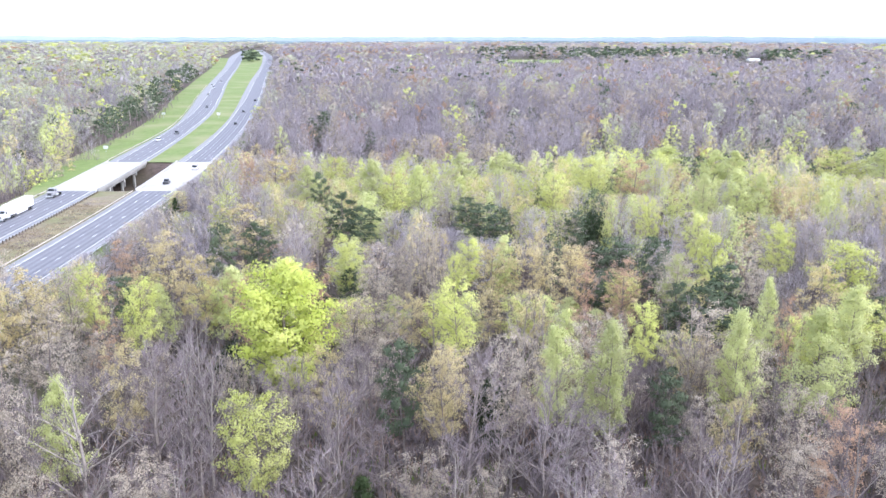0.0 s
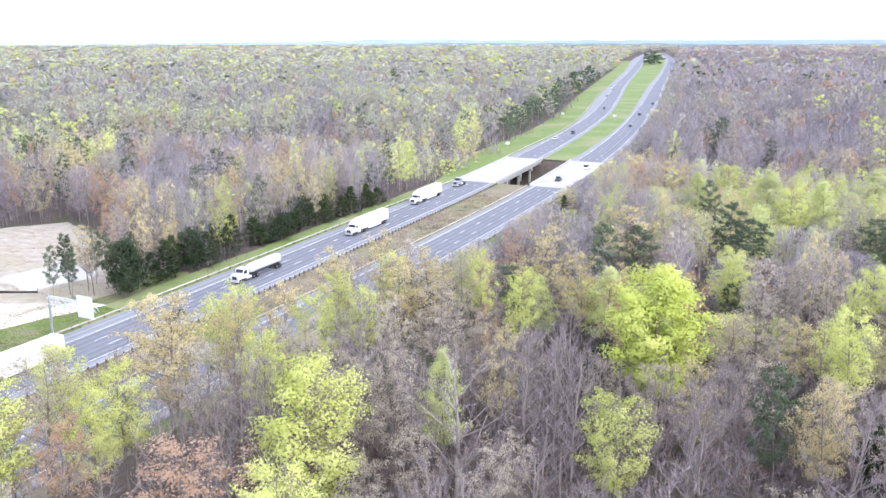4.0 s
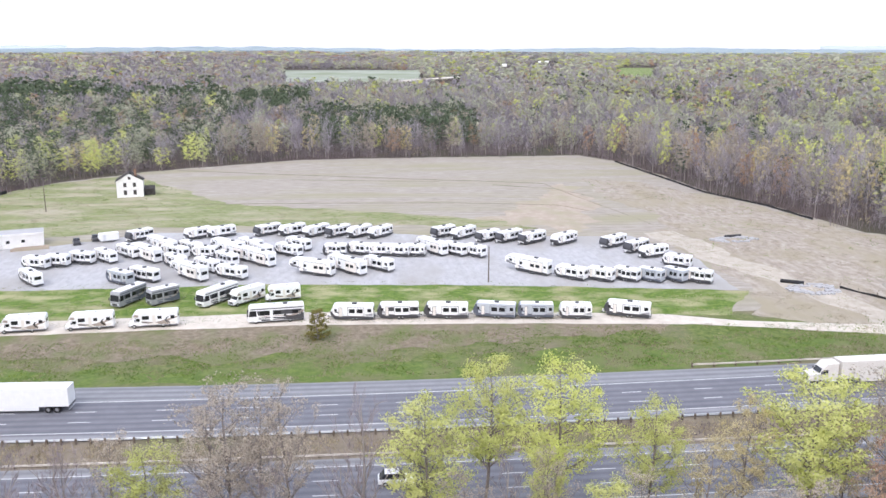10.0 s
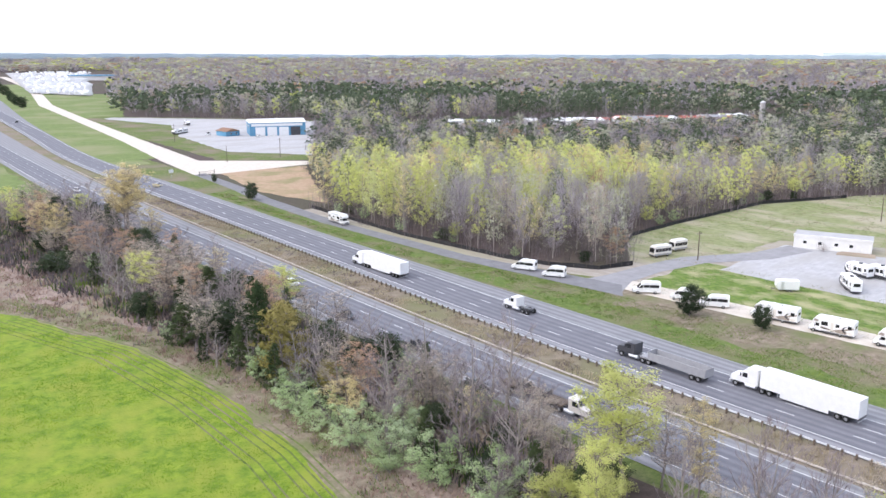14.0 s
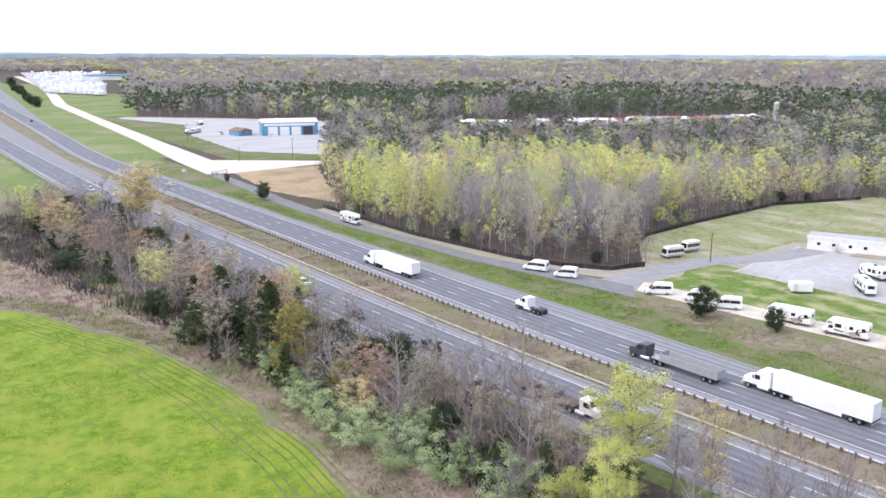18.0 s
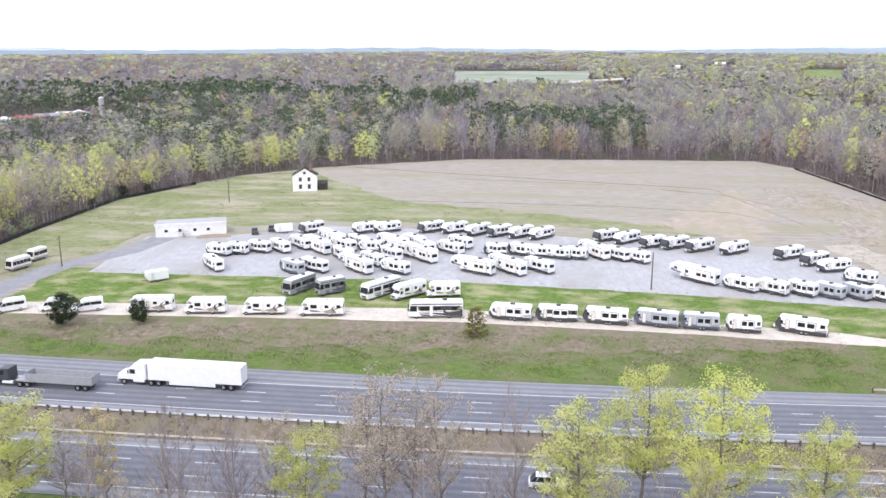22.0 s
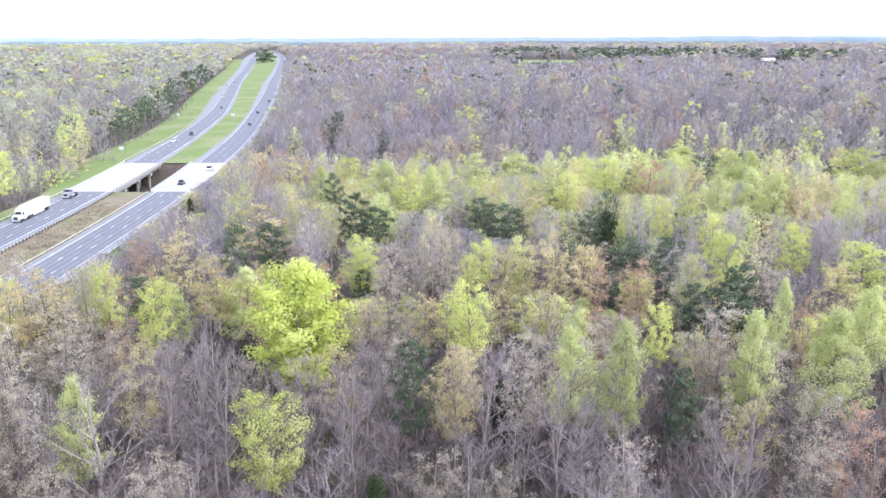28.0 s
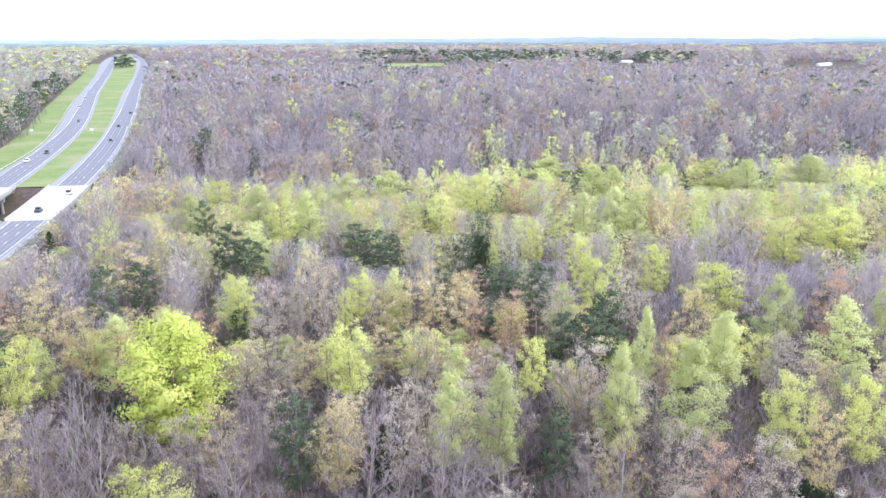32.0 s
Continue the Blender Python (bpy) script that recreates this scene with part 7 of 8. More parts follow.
CROWDED = [("F", -226.0, -30.5, -133, 12.6), ("T", -229.5, -25.0, -135, 9.4), ("S", -214.5, -29.5, -140, 9.2), ("F", -214.0, -21.5, -138, 12.6), ("T", -229.0, -12.0, -137, 9.2), ("S", -228.0, -40.5, -136, 9.4), ("T", -208.5, -33.5, -138, 9.2), ("F", -230.5, -48.5, -139, 12.4), ("T", -213.5, -42.0, -139, 9.0)]
spots = []
for row in (ROADSIDE_ROW, VANS, GRASS_ROW, FRONT_ROW, MIDDLE_ROW, MIDDLE_ROW_NORTH, BACK_ROW, CROWDED):
    for kind, x, y, turn, length in row:
        if row is CROWDED and any((x - q) ** 2 + (y - r) ** 2 < 15 for q, r in spots):
            continue
        spots.append((x, y))
        if kind == "T" and len(spots) % 3 == 1:
            kind = "S"
        build, own, usual = MAKE[kind]
        s = 0.93 * min(1.12, max(0.74, (0.7 * length + 0.3 * usual) / own))
        m = pose(x, y, 0.09, 0, 0, turn) @ Matrix.Diagonal((s, 1, 1, 1))
        if kind in models:
            copy_thing(models[kind], m)
        else:
            models[kind] = build()
            models[kind].matrix_basis = m
copy_thing(models["C"], pose(-161.5, -218, 0.11, 0, 0, 84))


# ---- highway traffic ----
def tractor(ob, paint, x0=0.0, sleeper=True):
    """Parts of a truck's tractor unit; its nose at x0 + 3.6."""
    cab = [(x0 - 1.6, 1.0), (x0 + 3.3, 0.9), (x0 + 3.5, 1.2), (x0 + 3.3, 1.9), (x0 + 1.7, 2.15), (x0 + 1.2, 3.0), (x0 + 0.4, 3.75 if sleeper else 3.05), (x0 - 1.6, 3.85 if sleeper else 3.05)]
    if not sleeper:
        cab[0], cab[-1] = (x0 - 0.6, 1.0), (x0 - 0.6, 3.05)
    part("cab", Geo().slab(cab, 2.4, 0.12).mesh("cab"), paint, ob)
    part("windscreen", Geo().add([(x0 + 1.74, -1.0, 2.2), (x0 + 1.74, 1.0, 2.2), (x0 + 1.27, 0.95, 2.95), (x0 + 1.27, -0.95, 2.95), (x0 + 1.6, -1.0, 2.1), (x0 + 1.6, 1.0, 2.1), (x0 + 1.15, 0.95, 2.9), (x0 + 1.15, -0.95, 2.9)],
                                 [(0, 1, 2, 3), (7, 6, 5, 4), (0, 4, 5, 1), (2, 6, 7, 3), (1, 5, 6, 2), (0, 3, 7, 4)]).mesh("windscreen"), GLASS, ob)
    panes(ob, [(x0 + 0.3, x0 + 1.2, 2.0, 2.75)], 1.2, name="cab_window")
    part("grille", Geo().box(x0 + 3.42, x0 + 3.56, -0.6, 0.6, 1.0, 1.8, 0.03).mesh("grille"), CHARCOAL, ob)
    part("bumper", Geo().box(x0 + 3.3, x0 + 3.65, -1.2, 1.2, 0.45, 0.9, 0.06).mesh("bumper"), ALU, ob)
    part("chassis", Geo().box(x0 - 4.2, x0 + 3.0, -0.45, 0.45, 0.7, 0.95).mesh("chassis"), CHARCOAL, ob)
    for y in (-1.05, 1.05):
        part("fuel_tank", Geo().tube((x0 - 1.3, y, 0.75), (x0 + 0.6, y, 0.75), 0.32, 0.32, 10).mesh("fuel_tank"), ALU, ob)
        part("headlight", Geo().box(x0 + 3.3, x0 + 3.52, y * 0.9 - 0.15, y * 0.9 + 0.15, 1.1, 1.35, 0.03).mesh("headlight"), ALU, ob)
        part("mirror", Geo().box(x0 + 1.4, x0 + 1.55, y * 1.28 - 0.1, y * 1.28 + 0.1, 2.1, 2.7, 0.03).mesh("mirror"), CHARCOAL, ob)
        wheel(ob, x0 + 2.4, y, 0.52, 0.3)
        for x in (-2.4, -3.7):
            wheel(ob, x0 + x, y * 0.92, 0.52, 0.55)


def bogie(ob, x, step=1.3):
    part("bogie", Geo().box(x - 1.2, x + 1.2, -0.5, 0.5, 0.6, 1.0).mesh("bogie"), CHARCOAL, ob)
    for d in (-step / 2, step / 2):
        for y in (-0.97, 0.97):
            wheel(ob, x + d, y, 0.52, 0.55)


def box_semi(label, paint, box=WHITE, at=None):
    ob = thing("semi_truck", label, "truck", at=at)
    tractor(ob, paint, 7.0)
    part("trailer_box", Geo().box(-11.2, 5.0, -1.3, 1.3, 1.1, 4.1, 0.06).mesh("trailer_box"), box, ob, "white box trailer")
    part("side_skirt", Geo().box(-6.6, 1.4, -1.26, -1.22, 0.45, 1.12).mesh("side_skirt"), box, ob)
    part("side_skirt", Geo().box(-6.6, 1.4, 1.22, 1.26, 0.45, 1.12).mesh("side_skirt"), box, ob)
    part("rear_frame", Geo().box(-11.26, -11.19, -1.28, 1.28, 1.0, 1.25).mesh("rear_frame"), CHARCOAL, ob)
    part("rear_guard", Geo().box(-11.15, -11.0, -1.1, 1.1, 0.5, 0.62).mesh("rear_guard"), STEEL, ob)
    for y in (-0.8, 0.8):
        part("landing_leg", Geo().box(1.9, 2.05, y - 0.07, y + 0.07, 0.25, 1.1).mesh("landing_leg"), STEEL, ob)
    bogie(ob, -8.6)
    return ob


def tanker_semi(label, paint, at=None):
    ob = thing("tanker_truck", label, "truck", at=at)
    tractor(ob, paint, 5.6, False)
    g = Geo()
    n, ring = 14, []
    for x, r in ((-8.2, 0.7), (-8.0, 0.98), (-7.6, 1.08), (3.0, 1.08), (3.4, 0.98), (3.6, 0.7)):
        ring += [(x, r * 1.1 * math.cos(2 * math.pi * i / n), 2.25 + r * math.sin(2 * math.pi * i / n)) for i in range(n)]
    g.add(ring, [(k * n + i, k * n + (i + 1) % n, (k + 1) * n + (i + 1) % n, (k + 1) * n + i) for k in range(5) for i in range(n)] + [tuple(range(n)), tuple(range(6 * n - 1, 5 * n - 1, -1))])
    part("tank", g.mesh("tank"), ROOF, ob, "smooth white tank")
    part("walkway", Geo().box(-6.0, 1.5, -0.3, 0.3, 3.3, 3.42).mesh("walkway"), ALU, ob)
    part("tank_frame", Geo().box(-8.0, 2.8, -0.5, 0.5, 0.95, 1.25).mesh("tank_frame"), CHARCOAL, ob)
    bogie(ob, -6.6)
    return ob


def flat_semi(label, paint, bed, at=None, load=False):
    ob = thing("flatbed_truck", label, "truck", at=at)
    tractor(ob, paint, 6.4, False)
    part("trailer_bed", Geo().box(-9.0, 4.6, -1.25, 1.25, 1.05, 1.35, 0.04).mesh("trailer_bed"), bed, ob)
    if load:
        for y in (-1.22, 1.22):
            part("side_board", Geo().box(-9.0, 2.8, y - 0.05, y + 0.05, 1.35, 2.5).mesh("side_board"), GREY, ob)
        for x in (-9.0, 2.8):
            part("end_board", Geo().box(x - 0.05, x + 0.05, -1.2, 1.2, 1.35, 2.6).mesh("end_board"), GREY, ob)
    else:
        for x in (-4.5, 0.0):
            part("pallet_load", Geo().box(x - 0.8, x + 0.8, -0.9, 0.9, 1.36, 2.2, 0.05).mesh("pallet_load"), CHARCOAL, ob)
    bogie(ob, -7.0)
    return ob


def bare_tractor(label, paint, at=None):
    ob = thing("tractor_unit", label, "truck", at=at)
    tractor(ob, paint, 0.6, False)
    part("fifth_wheel", Geo().box(-3.2, -2.0, -0.5, 0.5, 0.95, 1.12, 0.04).mesh("fifth_wheel"), CHARCOAL, ob)
    return ob


def car(label, paint, at=None, tall=1.5, pickup=False):
    ob = thing("pickup_truck" if pickup else "car", label, "car", at=at)
    body = [(-2.3, 0.35), (2.25, 0.35), (2.35, 0.7), (1.3, 0.95), (-2.2, 1.0), (-2.35, 0.75)]
    part("body", Geo().slab(body, 1.85, 0.08).mesh("body"), paint, ob)
    roof = [(1.2, 0.93), (0.45, tall), (-0.6 if pickup else -1.5, tall), (-0.9 if pickup else -2.15, 0.98)]
    part("cabin", Geo().slab(roof, 1.65, 0.1).mesh("cabin"), GLASS, ob, "dark glazed cabin")
    a, b = (0.4, -0.6) if pickup else (0.4, -1.45)
    part("roof", Geo().box(b, a, -0.72, 0.72, tall - 0.04, tall + 0.03, 0.03).mesh("roof"), paint, ob)
    if pickup:
        part("load_bed", Geo().box(-2.25, -1.0, -0.75, 0.75, 0.98, 1.04).mesh("load_bed"), CHARCOAL, ob)
    for y in (-0.6, 0.6):
        part("headlight", Geo().box(2.2, 2.37, y - 0.2, y + 0.2, 0.62, 0.78, 0.02).mesh("headlight"), ALU, ob)
    for x in (1.45, -1.4):
        for y in (-0.84, 0.84):
            wheel(ob, x, y, 0.33, 0.22)
    return ob


def on_road(edge, off, y, back=False):
    """A pose in a lane: off metres from the road's edge, heading along the curve."""
    x = float(edge(y)) + off
    dx = float(edge(y + 5) - edge(y - 5)) / 10
    return pose(x, y, 0.115, 0, 0, math.degrees(math.atan2(1, dx)) + (180 if back else 0))


box_semi("white semi truck with a long white box trailer", WHITE, at=on_road(a_out, 12.2, -163, True))
bare_tractor("white tractor unit without a trailer", WHITE, at=on_road(a_out, 8.6, -115, True))
flat_semi("dark dump semi truck with grey side boards", CHARCOAL, GREY, at=on_road(a_out, 12.4, -75, True), load=True)
box_semi("white semi truck with a white box trailer", WHITE, at=on_road(a_out, 8.6, -53, True))
box_semi("white semi truck hauling a cream box trailer", CREAM, at=on_road(a_out, 8.6, 86, True), box=CREAM)
tanker_semi("white tanker semi truck", WHITE, at=on_road(a_out, 8.6, 155, True))
box_semi("white semi truck with a pale box trailer", WHITE, at=on_road(a_out, 8.6, 208, True))
box_semi("white semi truck nearing the bridge", WHITE, at=on_road(a_out, 5.0, 256, True))
flat_semi("flatbed semi truck with two dark pallet loads", CREAM, TIMBER, at=on_road(b_near, -5.2, -80))
bare_tractor("dark tractor unit on the bridge", GREY, at=on_road(a_out, 5.0, 287, True))
for label, paint, edge, off, y, back, tall, pick in (
        ("white sport utility car", WHITE, b_near, -8.8, 6, False, 1.7, False), ("black sedan car", CHARCOAL, a_out, 12.2, 122, True, 1.45, False),
        ("white sedan car", WHITE, b_near, -8.6, -166, False, 1.5, False), ("black sedan car", CHARCOAL, b_near, -5.0, -158, False, 1.5, False),
        ("dark grey pickup truck", CHARCOAL, b_near, -5.0, -137, False, 1.75, True), ("dark pickup truck", CHARCOAL, b_near, -5.0, -113, False, 1.75, True),
        ("silver sedan car", ALU, a_out, 8.6, -330, True, 1.5, False), ("white sedan car", WHITE, b_near, -8.6, -340, False, 1.5, False),
        ("white sedan car", WHITE, a_out, 5.0, 440, True, 1.5, False), ("dark pickup truck", CHARCOAL, a_out, 8.6, 470, True, 1.75, True),
        ("black sedan car", CHARCOAL, b_near, -8.6, 520, False, 1.5, False), ("white van", WHITE, a_out, 8.6, 860, True, 1.9, False), ("white van", WHITE, a_out, 5.0, 900, True, 1.9, False),
        ("white van", WHITE, a_out, 12.0, 960, True, 1.9, False), ("dark car", CHARCOAL, b_near, -5.0, 700, False, 1.5, False), ("white car", WHITE, b_near, -8.6, -620, False, 1.6, False),
        ("dark car", CHARCOAL, a_out, 8.6, -700, True, 1.6, False), ("white car", WHITE, b_near, -5.0, -800, False, 1.6, False), ("white van", WHITE, b_near, -8.6, -900, False, 1.9, False),
        ("dark pickup truck", CHARCOAL, b_near, -8.6, 312, False, 1.75, True), ("white van", WHITE, b_near, -5.0, 346, False, 2.0, False), ("dark car", CHARCOAL, b_near, -8.6, 600, False, 1.5, False),
        ("white van", WHITE, a_out, 8.6, 760, True, 2.0, False), ("dark car", CHARCOAL, a_out, 12.0, 640, True, 1.5, False)):
    car(label + " on the highway", paint, on_road(edge, off, y, back), tall, pick)
for x, y in ((-242, -74), (-246, -70)):
    car("dark pickup truck beside the white building", CHARCOAL, pose(x, y, 0.09, 0, 0, 200), 1.75, True)


# ---- buildings ----
def openings(parent, rows, axis_, at, mat, name="window", proud=0.04):
    """Glazed openings on a wall: rows of (a0, a1, z0, z1) along x or y, at the wall's face."""
    for a, b, c, d in rows:
        if axis_ == "x":
            g = Geo().box(a, b, at - proud, at + proud, c, d)
            fr = Geo().box(a - 0.08, b + 0.08, at - proud * 0.6, at + proud * 0.6, c - 0.08, d + 0.08)
        else:
            g = Geo().box(at - proud, at + proud, a, b, c, d)
            fr = Geo().box(at - proud * 0.6, at + proud * 0.6, a - 0.08, b + 0.08, c - 0.08, d + 0.08)
        ob = part(name, g.mesh(name), mat, parent)
        part("frame", fr.mesh("frame"), SIDING, ob)


store = thing("storage_building", "long low white block building with a flat roof", "building", at=pose(-241.5, -93, 0, 0, 0, 108))
part("wall", Geo().box(-10, 10, -4, 4, 0, 3.5).mesh("wall"), SIDING, store)
part("roof", Geo().box(-10.15, 10.15, -4.15, 4.15, 3.5, 3.72, 0.04).mesh("roof"), GRAVEL, store, "grey flat roof")
part("parapet", Geo().box(-10.2, 10.2, -4.22, -4.0, 3.4, 4.05, 0.04).mesh("parapet"), SIDING, store)
for at_y in (-4.0, 4.0):
    openings(store, [(-7.5, -6.6, 1.5, 2.3), (-3.6, -2.7, 1.5, 2.3), (0.6, 1.5, 1.5, 2.3), (4.4, 5.3, 1.5, 2.3)], "x", at_y, GLASS)
openings(store, [(-1, 0.0, 0.05, 2.1)], "y", -10.0, TIMBER, "door")
bush = plant("bare", -235.5, -93, 2.6, 6, rng)
pile = thing("timber_pile", "stack of reddish boards against the white building", "pile", at=pose(-236.5, -84.5, 0.08, 0, 0, 108))
for k in range(6):
    part("board", Geo().box(-5 + k * 0.2, 4.6, -0.9 + 0.3 * k, -0.62 + 0.3 * k, 0.0, 0.5 + 0.12 * (k % 3)).mesh("board"), CLAY, pile)

house = thing("old_house", "derelict two-storey white house with a burnt dark roof", "house", at=pose(-320.5, -77, 0, 0, 0, 10))
hw, hd, he = 3.6, 4.6, 6.0
part("wall", Geo().add([(-hw, -hd, 0), (hw, -hd, 0), (hw, hd, 0), (-hw, hd, 0), (-hw, -hd, he), (hw, -hd, he), (hw, hd, he), (-hw, hd, he), (hw, 0, he + 2.8), (-hw, 0, he + 2.8)],
                       [(0, 1, 5, 4), (2, 3, 7, 6), (1, 2, 6, 8, 5), (3, 0, 4, 9, 7), (3, 2, 1, 0)]).mesh("wall"), SIDING, house)
part("roof", Geo().add([(-hw - 0.1, -0.2, he + 2.75), (-0.5, -0.2, he + 2.6), (0.6, hd * 0.5, he + 1.0), (0.2, hd + 0.4, he - 0.2), (-hw - 0.3, hd + 0.4, he - 0.3),
                        (-hw - 0.1, -0.2, he + 2.95), (-0.5, -0.2, he + 2.8), (0.6, hd * 0.5, he + 1.2), (0.2, hd + 0.4, he + 0.0), (-hw - 0.3, hd + 0.4, he - 0.1)],
                       [(0, 1, 2, 3, 4), (9, 8, 7, 6, 5), (0, 5, 6, 1), (1, 6, 7, 2), (2, 7, 8, 3), (3, 8, 9, 4), (4, 9, 5, 0)]).mesh("roof"), CHAR, house, "charred half of the roof")
part("roof", Geo().add([(-hw - 0.2, 0.1, he + 2.9), (hw + 0.2, 0.1, he + 2.9), (hw + 0.2, -hd - 0.4, he - 0.25), (-hw - 0.2, -hd - 0.4, he - 0.25), (-hw - 0.2, 0.1, he + 3.05), (hw + 0.2, 0.1, he + 3.05), (hw + 0.2, -hd - 0.4, he - 0.1), (-hw - 0.2, -hd - 0.4, he - 0.1)],
                       [(3, 2, 1, 0), (4, 5, 6, 7), (0, 1, 5, 4), (1, 2, 6, 5), (2, 3, 7, 6), (3, 0, 4, 7)]).mesh("roof"), CHAR, house, "dark weathered shingles")
part("chimney", Geo().box(-0.6, 0.3, 1.6, 2.4, he - 1, he + 3.9, 0.05).mesh("chimney"), BROWN, house)
openings(house, [(-2.2, -1.1, 1.0, 2.7), (1.1, 2.2, 1.0, 2.7), (-2.2, -1.1, 3.9, 5.4), (1.1, 2.2, 3.9, 5.4)], "y", hw, CHAR)
openings(house, [(-0.5, 0.5, 6.6, 7.6)], "y", hw, CHAR)
openings(house, [(-2.6, -1.5, 1.0, 2.7), (1.2, 2.3, 1.0, 2.7), (-2.6, -1.5, 3.9, 5.4), (1.2, 2.3, 3.9, 5.4)], "x", -hd, CHAR)
part("lean_to", Geo().slab([(-3.4, 0), (0.4, 0), (0.4, 2.4), (-3.4, 3.2)], 4.0, 0.05, 6.5).mesh("lean_to"), CHAR, house, "collapsed dark lean-to")

ware = thing("warehouse", "blue and white metal warehouse with big white doors", "building", at=pose(-312, -488.5, 0, 0, 0, -26))
part("wall", Geo().box(-18, 18, -12, 12, 0, 8.6).mesh("wall"), BLUE, ware)
part("roof", Geo().add([(-18.4, -12.4, 8.6), (18.4, -12.4, 8.6), (18.4, 12.4, 8.6), (-18.4, 12.4, 8.6), (-18.4, 0, 10.2), (18.4, 0, 10.2), (-18.4, -12.4, 8.3), (18.4, -12.4, 8.3), (18.4, 12.4, 8.3), (-18.4, 12.4, 8.3)],
                       [(0, 1, 5, 4), (2, 3, 4, 5), (1, 2, 5), (3, 0, 4), (6, 7, 1, 0), (8, 9, 3, 2), (7, 8, 2, 1), (9, 6, 0, 3), (9, 8, 7, 6)]).mesh("roof"), ROOF, ware, "white metal roof")
# The first bay is an open doorway, its dark inside painted as charcoal.
for k in range(4):
    part("roller_door", Geo().box(-14.5 + k * 7.6, -8.3 + k * 7.6, 11.98, 12.12, 0, 5.6).mesh("roller_door"), WHITE if k else CHARCOAL, ware)
part("fascia", Geo().box(-16, 17, 11.98, 12.1, 6.2, 7.8).mesh("fascia"), WHITE, ware)
openings(ware, [(-8, -3, 5, 6.2), (2, 7, 5, 6.2)], "y", 18.0, GLASS)
annex = thing("site_office", "small office with a brown shingle roof", "building", at=pose(-283, -500.5, 0, 0, 0, 2))
part("wall", Geo().box(-5, 5, -6, 6, 0, 3.2).mesh("wall"), BLUE, annex)
part("roof", Geo().add([(-5.5, -6.5, 3.1), (5.5, -6.5, 3.1), (5.5, 6.5, 3.1), (-5.5, 6.5, 3.1), (0, -6.5, 5.0), (0, 6.5, 5.0)], [(0, 4, 5, 3), (4, 1, 2, 5), (0, 1, 4), (2, 3, 5), (3, 2, 1, 0)]).mesh("roof"), BROWN, annex)
openings(annex, [(-3, -2, 1, 2.2), (1, 2, 1, 2.2)], "x", 6.0, GLASS)
for label, paint, x, y, a, tall in (("white pickup by the site office", WHITE, -281, -500, 20, 1.75), ("white car by the warehouse", WHITE, -292, -478, 80, 1.5), ("white van in the warehouse yard", WHITE, -275, -512, 40, 2.0)):
    car(label, paint, pose(x, y, 0.06, 0, 0, a), tall, tall > 1.7)
for x, y, a in ((-262, -530, 30), (-268, -534, 25), (-300, -590, 80)):
    copy_thing(models["T"], pose(x, y, 0.06, 0, 0, a))

yard = random.Random(21)
for k in range(34):
    s = k / 33
    w, dep, h = yard.uniform(9, 24), yard.uniform(6, 10), yard.uniform(2.8, 4.2)
    x, y = -440 - 205 * s + yard.uniform(-6, 6), -442 + 118 * s + yard.uniform(-9, 9)
    if 3 < k < 8 or 10 < k < 13 and k % 2 or k in (9, 14, 17, 22, 26):
        continue
    red = yard.random() < (0.35 if k > 15 else 0.05)
    b = thing("low_shed", "low distant shed behind the wood with a %s roof" % ("red" if red else "white"), "building", "sheds behind the wood", at=pose(x, y, 0, 0, 0, -52 + yard.choice((0, 0, 0, 90)) + yard.uniform(-6, 6)))
    part("wall", Geo().box(-w / 2, w / 2, -dep / 2, dep / 2, 0, h).mesh("wall"), yard.choice((SIDING, SIDING, CREAM, TAUPE)), b)
    part("roof", Geo().add([(-w / 2 - 0.4, -dep / 2 - 0.4, h), (w / 2 + 0.4, -dep / 2 - 0.4, h), (w / 2 + 0.4, dep / 2 + 0.4, h), (-w / 2 - 0.4, dep / 2 + 0.4, h), (-w / 2 - 0.4, 0, h + 1.6), (w / 2 + 0.4, 0, h + 1.6)],
                           [(0, 1, 5, 4), (2, 3, 4, 5), (1, 2, 5), (3, 0, 4), (3, 2, 1, 0)]).mesh("roof"), BRICKRED if red else yard.choice((ROOF, ROOF, ROOF, GREY)), b)
    part("door", Geo().box(-1.6, 1.6, dep / 2 - 0.02, dep / 2 + 0.08, 0, 2.6).mesh("door"), CHARCOAL, b)
silo = thing("silo", "slim pale concrete silo above the trees", "silo", at=pose(-653, -317, 0))
part("shaft", Geo().tube((0, 0, 0), (0, 0, 14), 2.1, 2.1, 16).mesh("shaft"), DECK, silo)
part("cap", Geo().tube((0, 0, 14), (0, 0, 15.2), 2.2, 0.5, 16).mesh("cap"), ALU, silo)
for x, y, w, dep, h, a in ((-2330, 570, 10, 7, 4, 75), (-2320, 548, 7, 6, 4, 78), (-2010, 390, 11, 7, 3.5, 80)):
    b = thing("farm_building", "white farm building far off in the woods", "building", at=pose(x, y, float(land(x, y)), 0, 0, a))
    part("wall", Geo().box(-w / 2, w / 2, -dep / 2, dep / 2, 0, h).mesh("wall"), SIDING, b)
    part("roof", Geo().slab([(-dep / 2 - 0.6, h), (dep / 2 + 0.6, h), (0, h + 4)], w + 1.0, 0.1).mesh("roof"), ROOF, b, at=pose(0, 0, 0, 0, 0, 90))
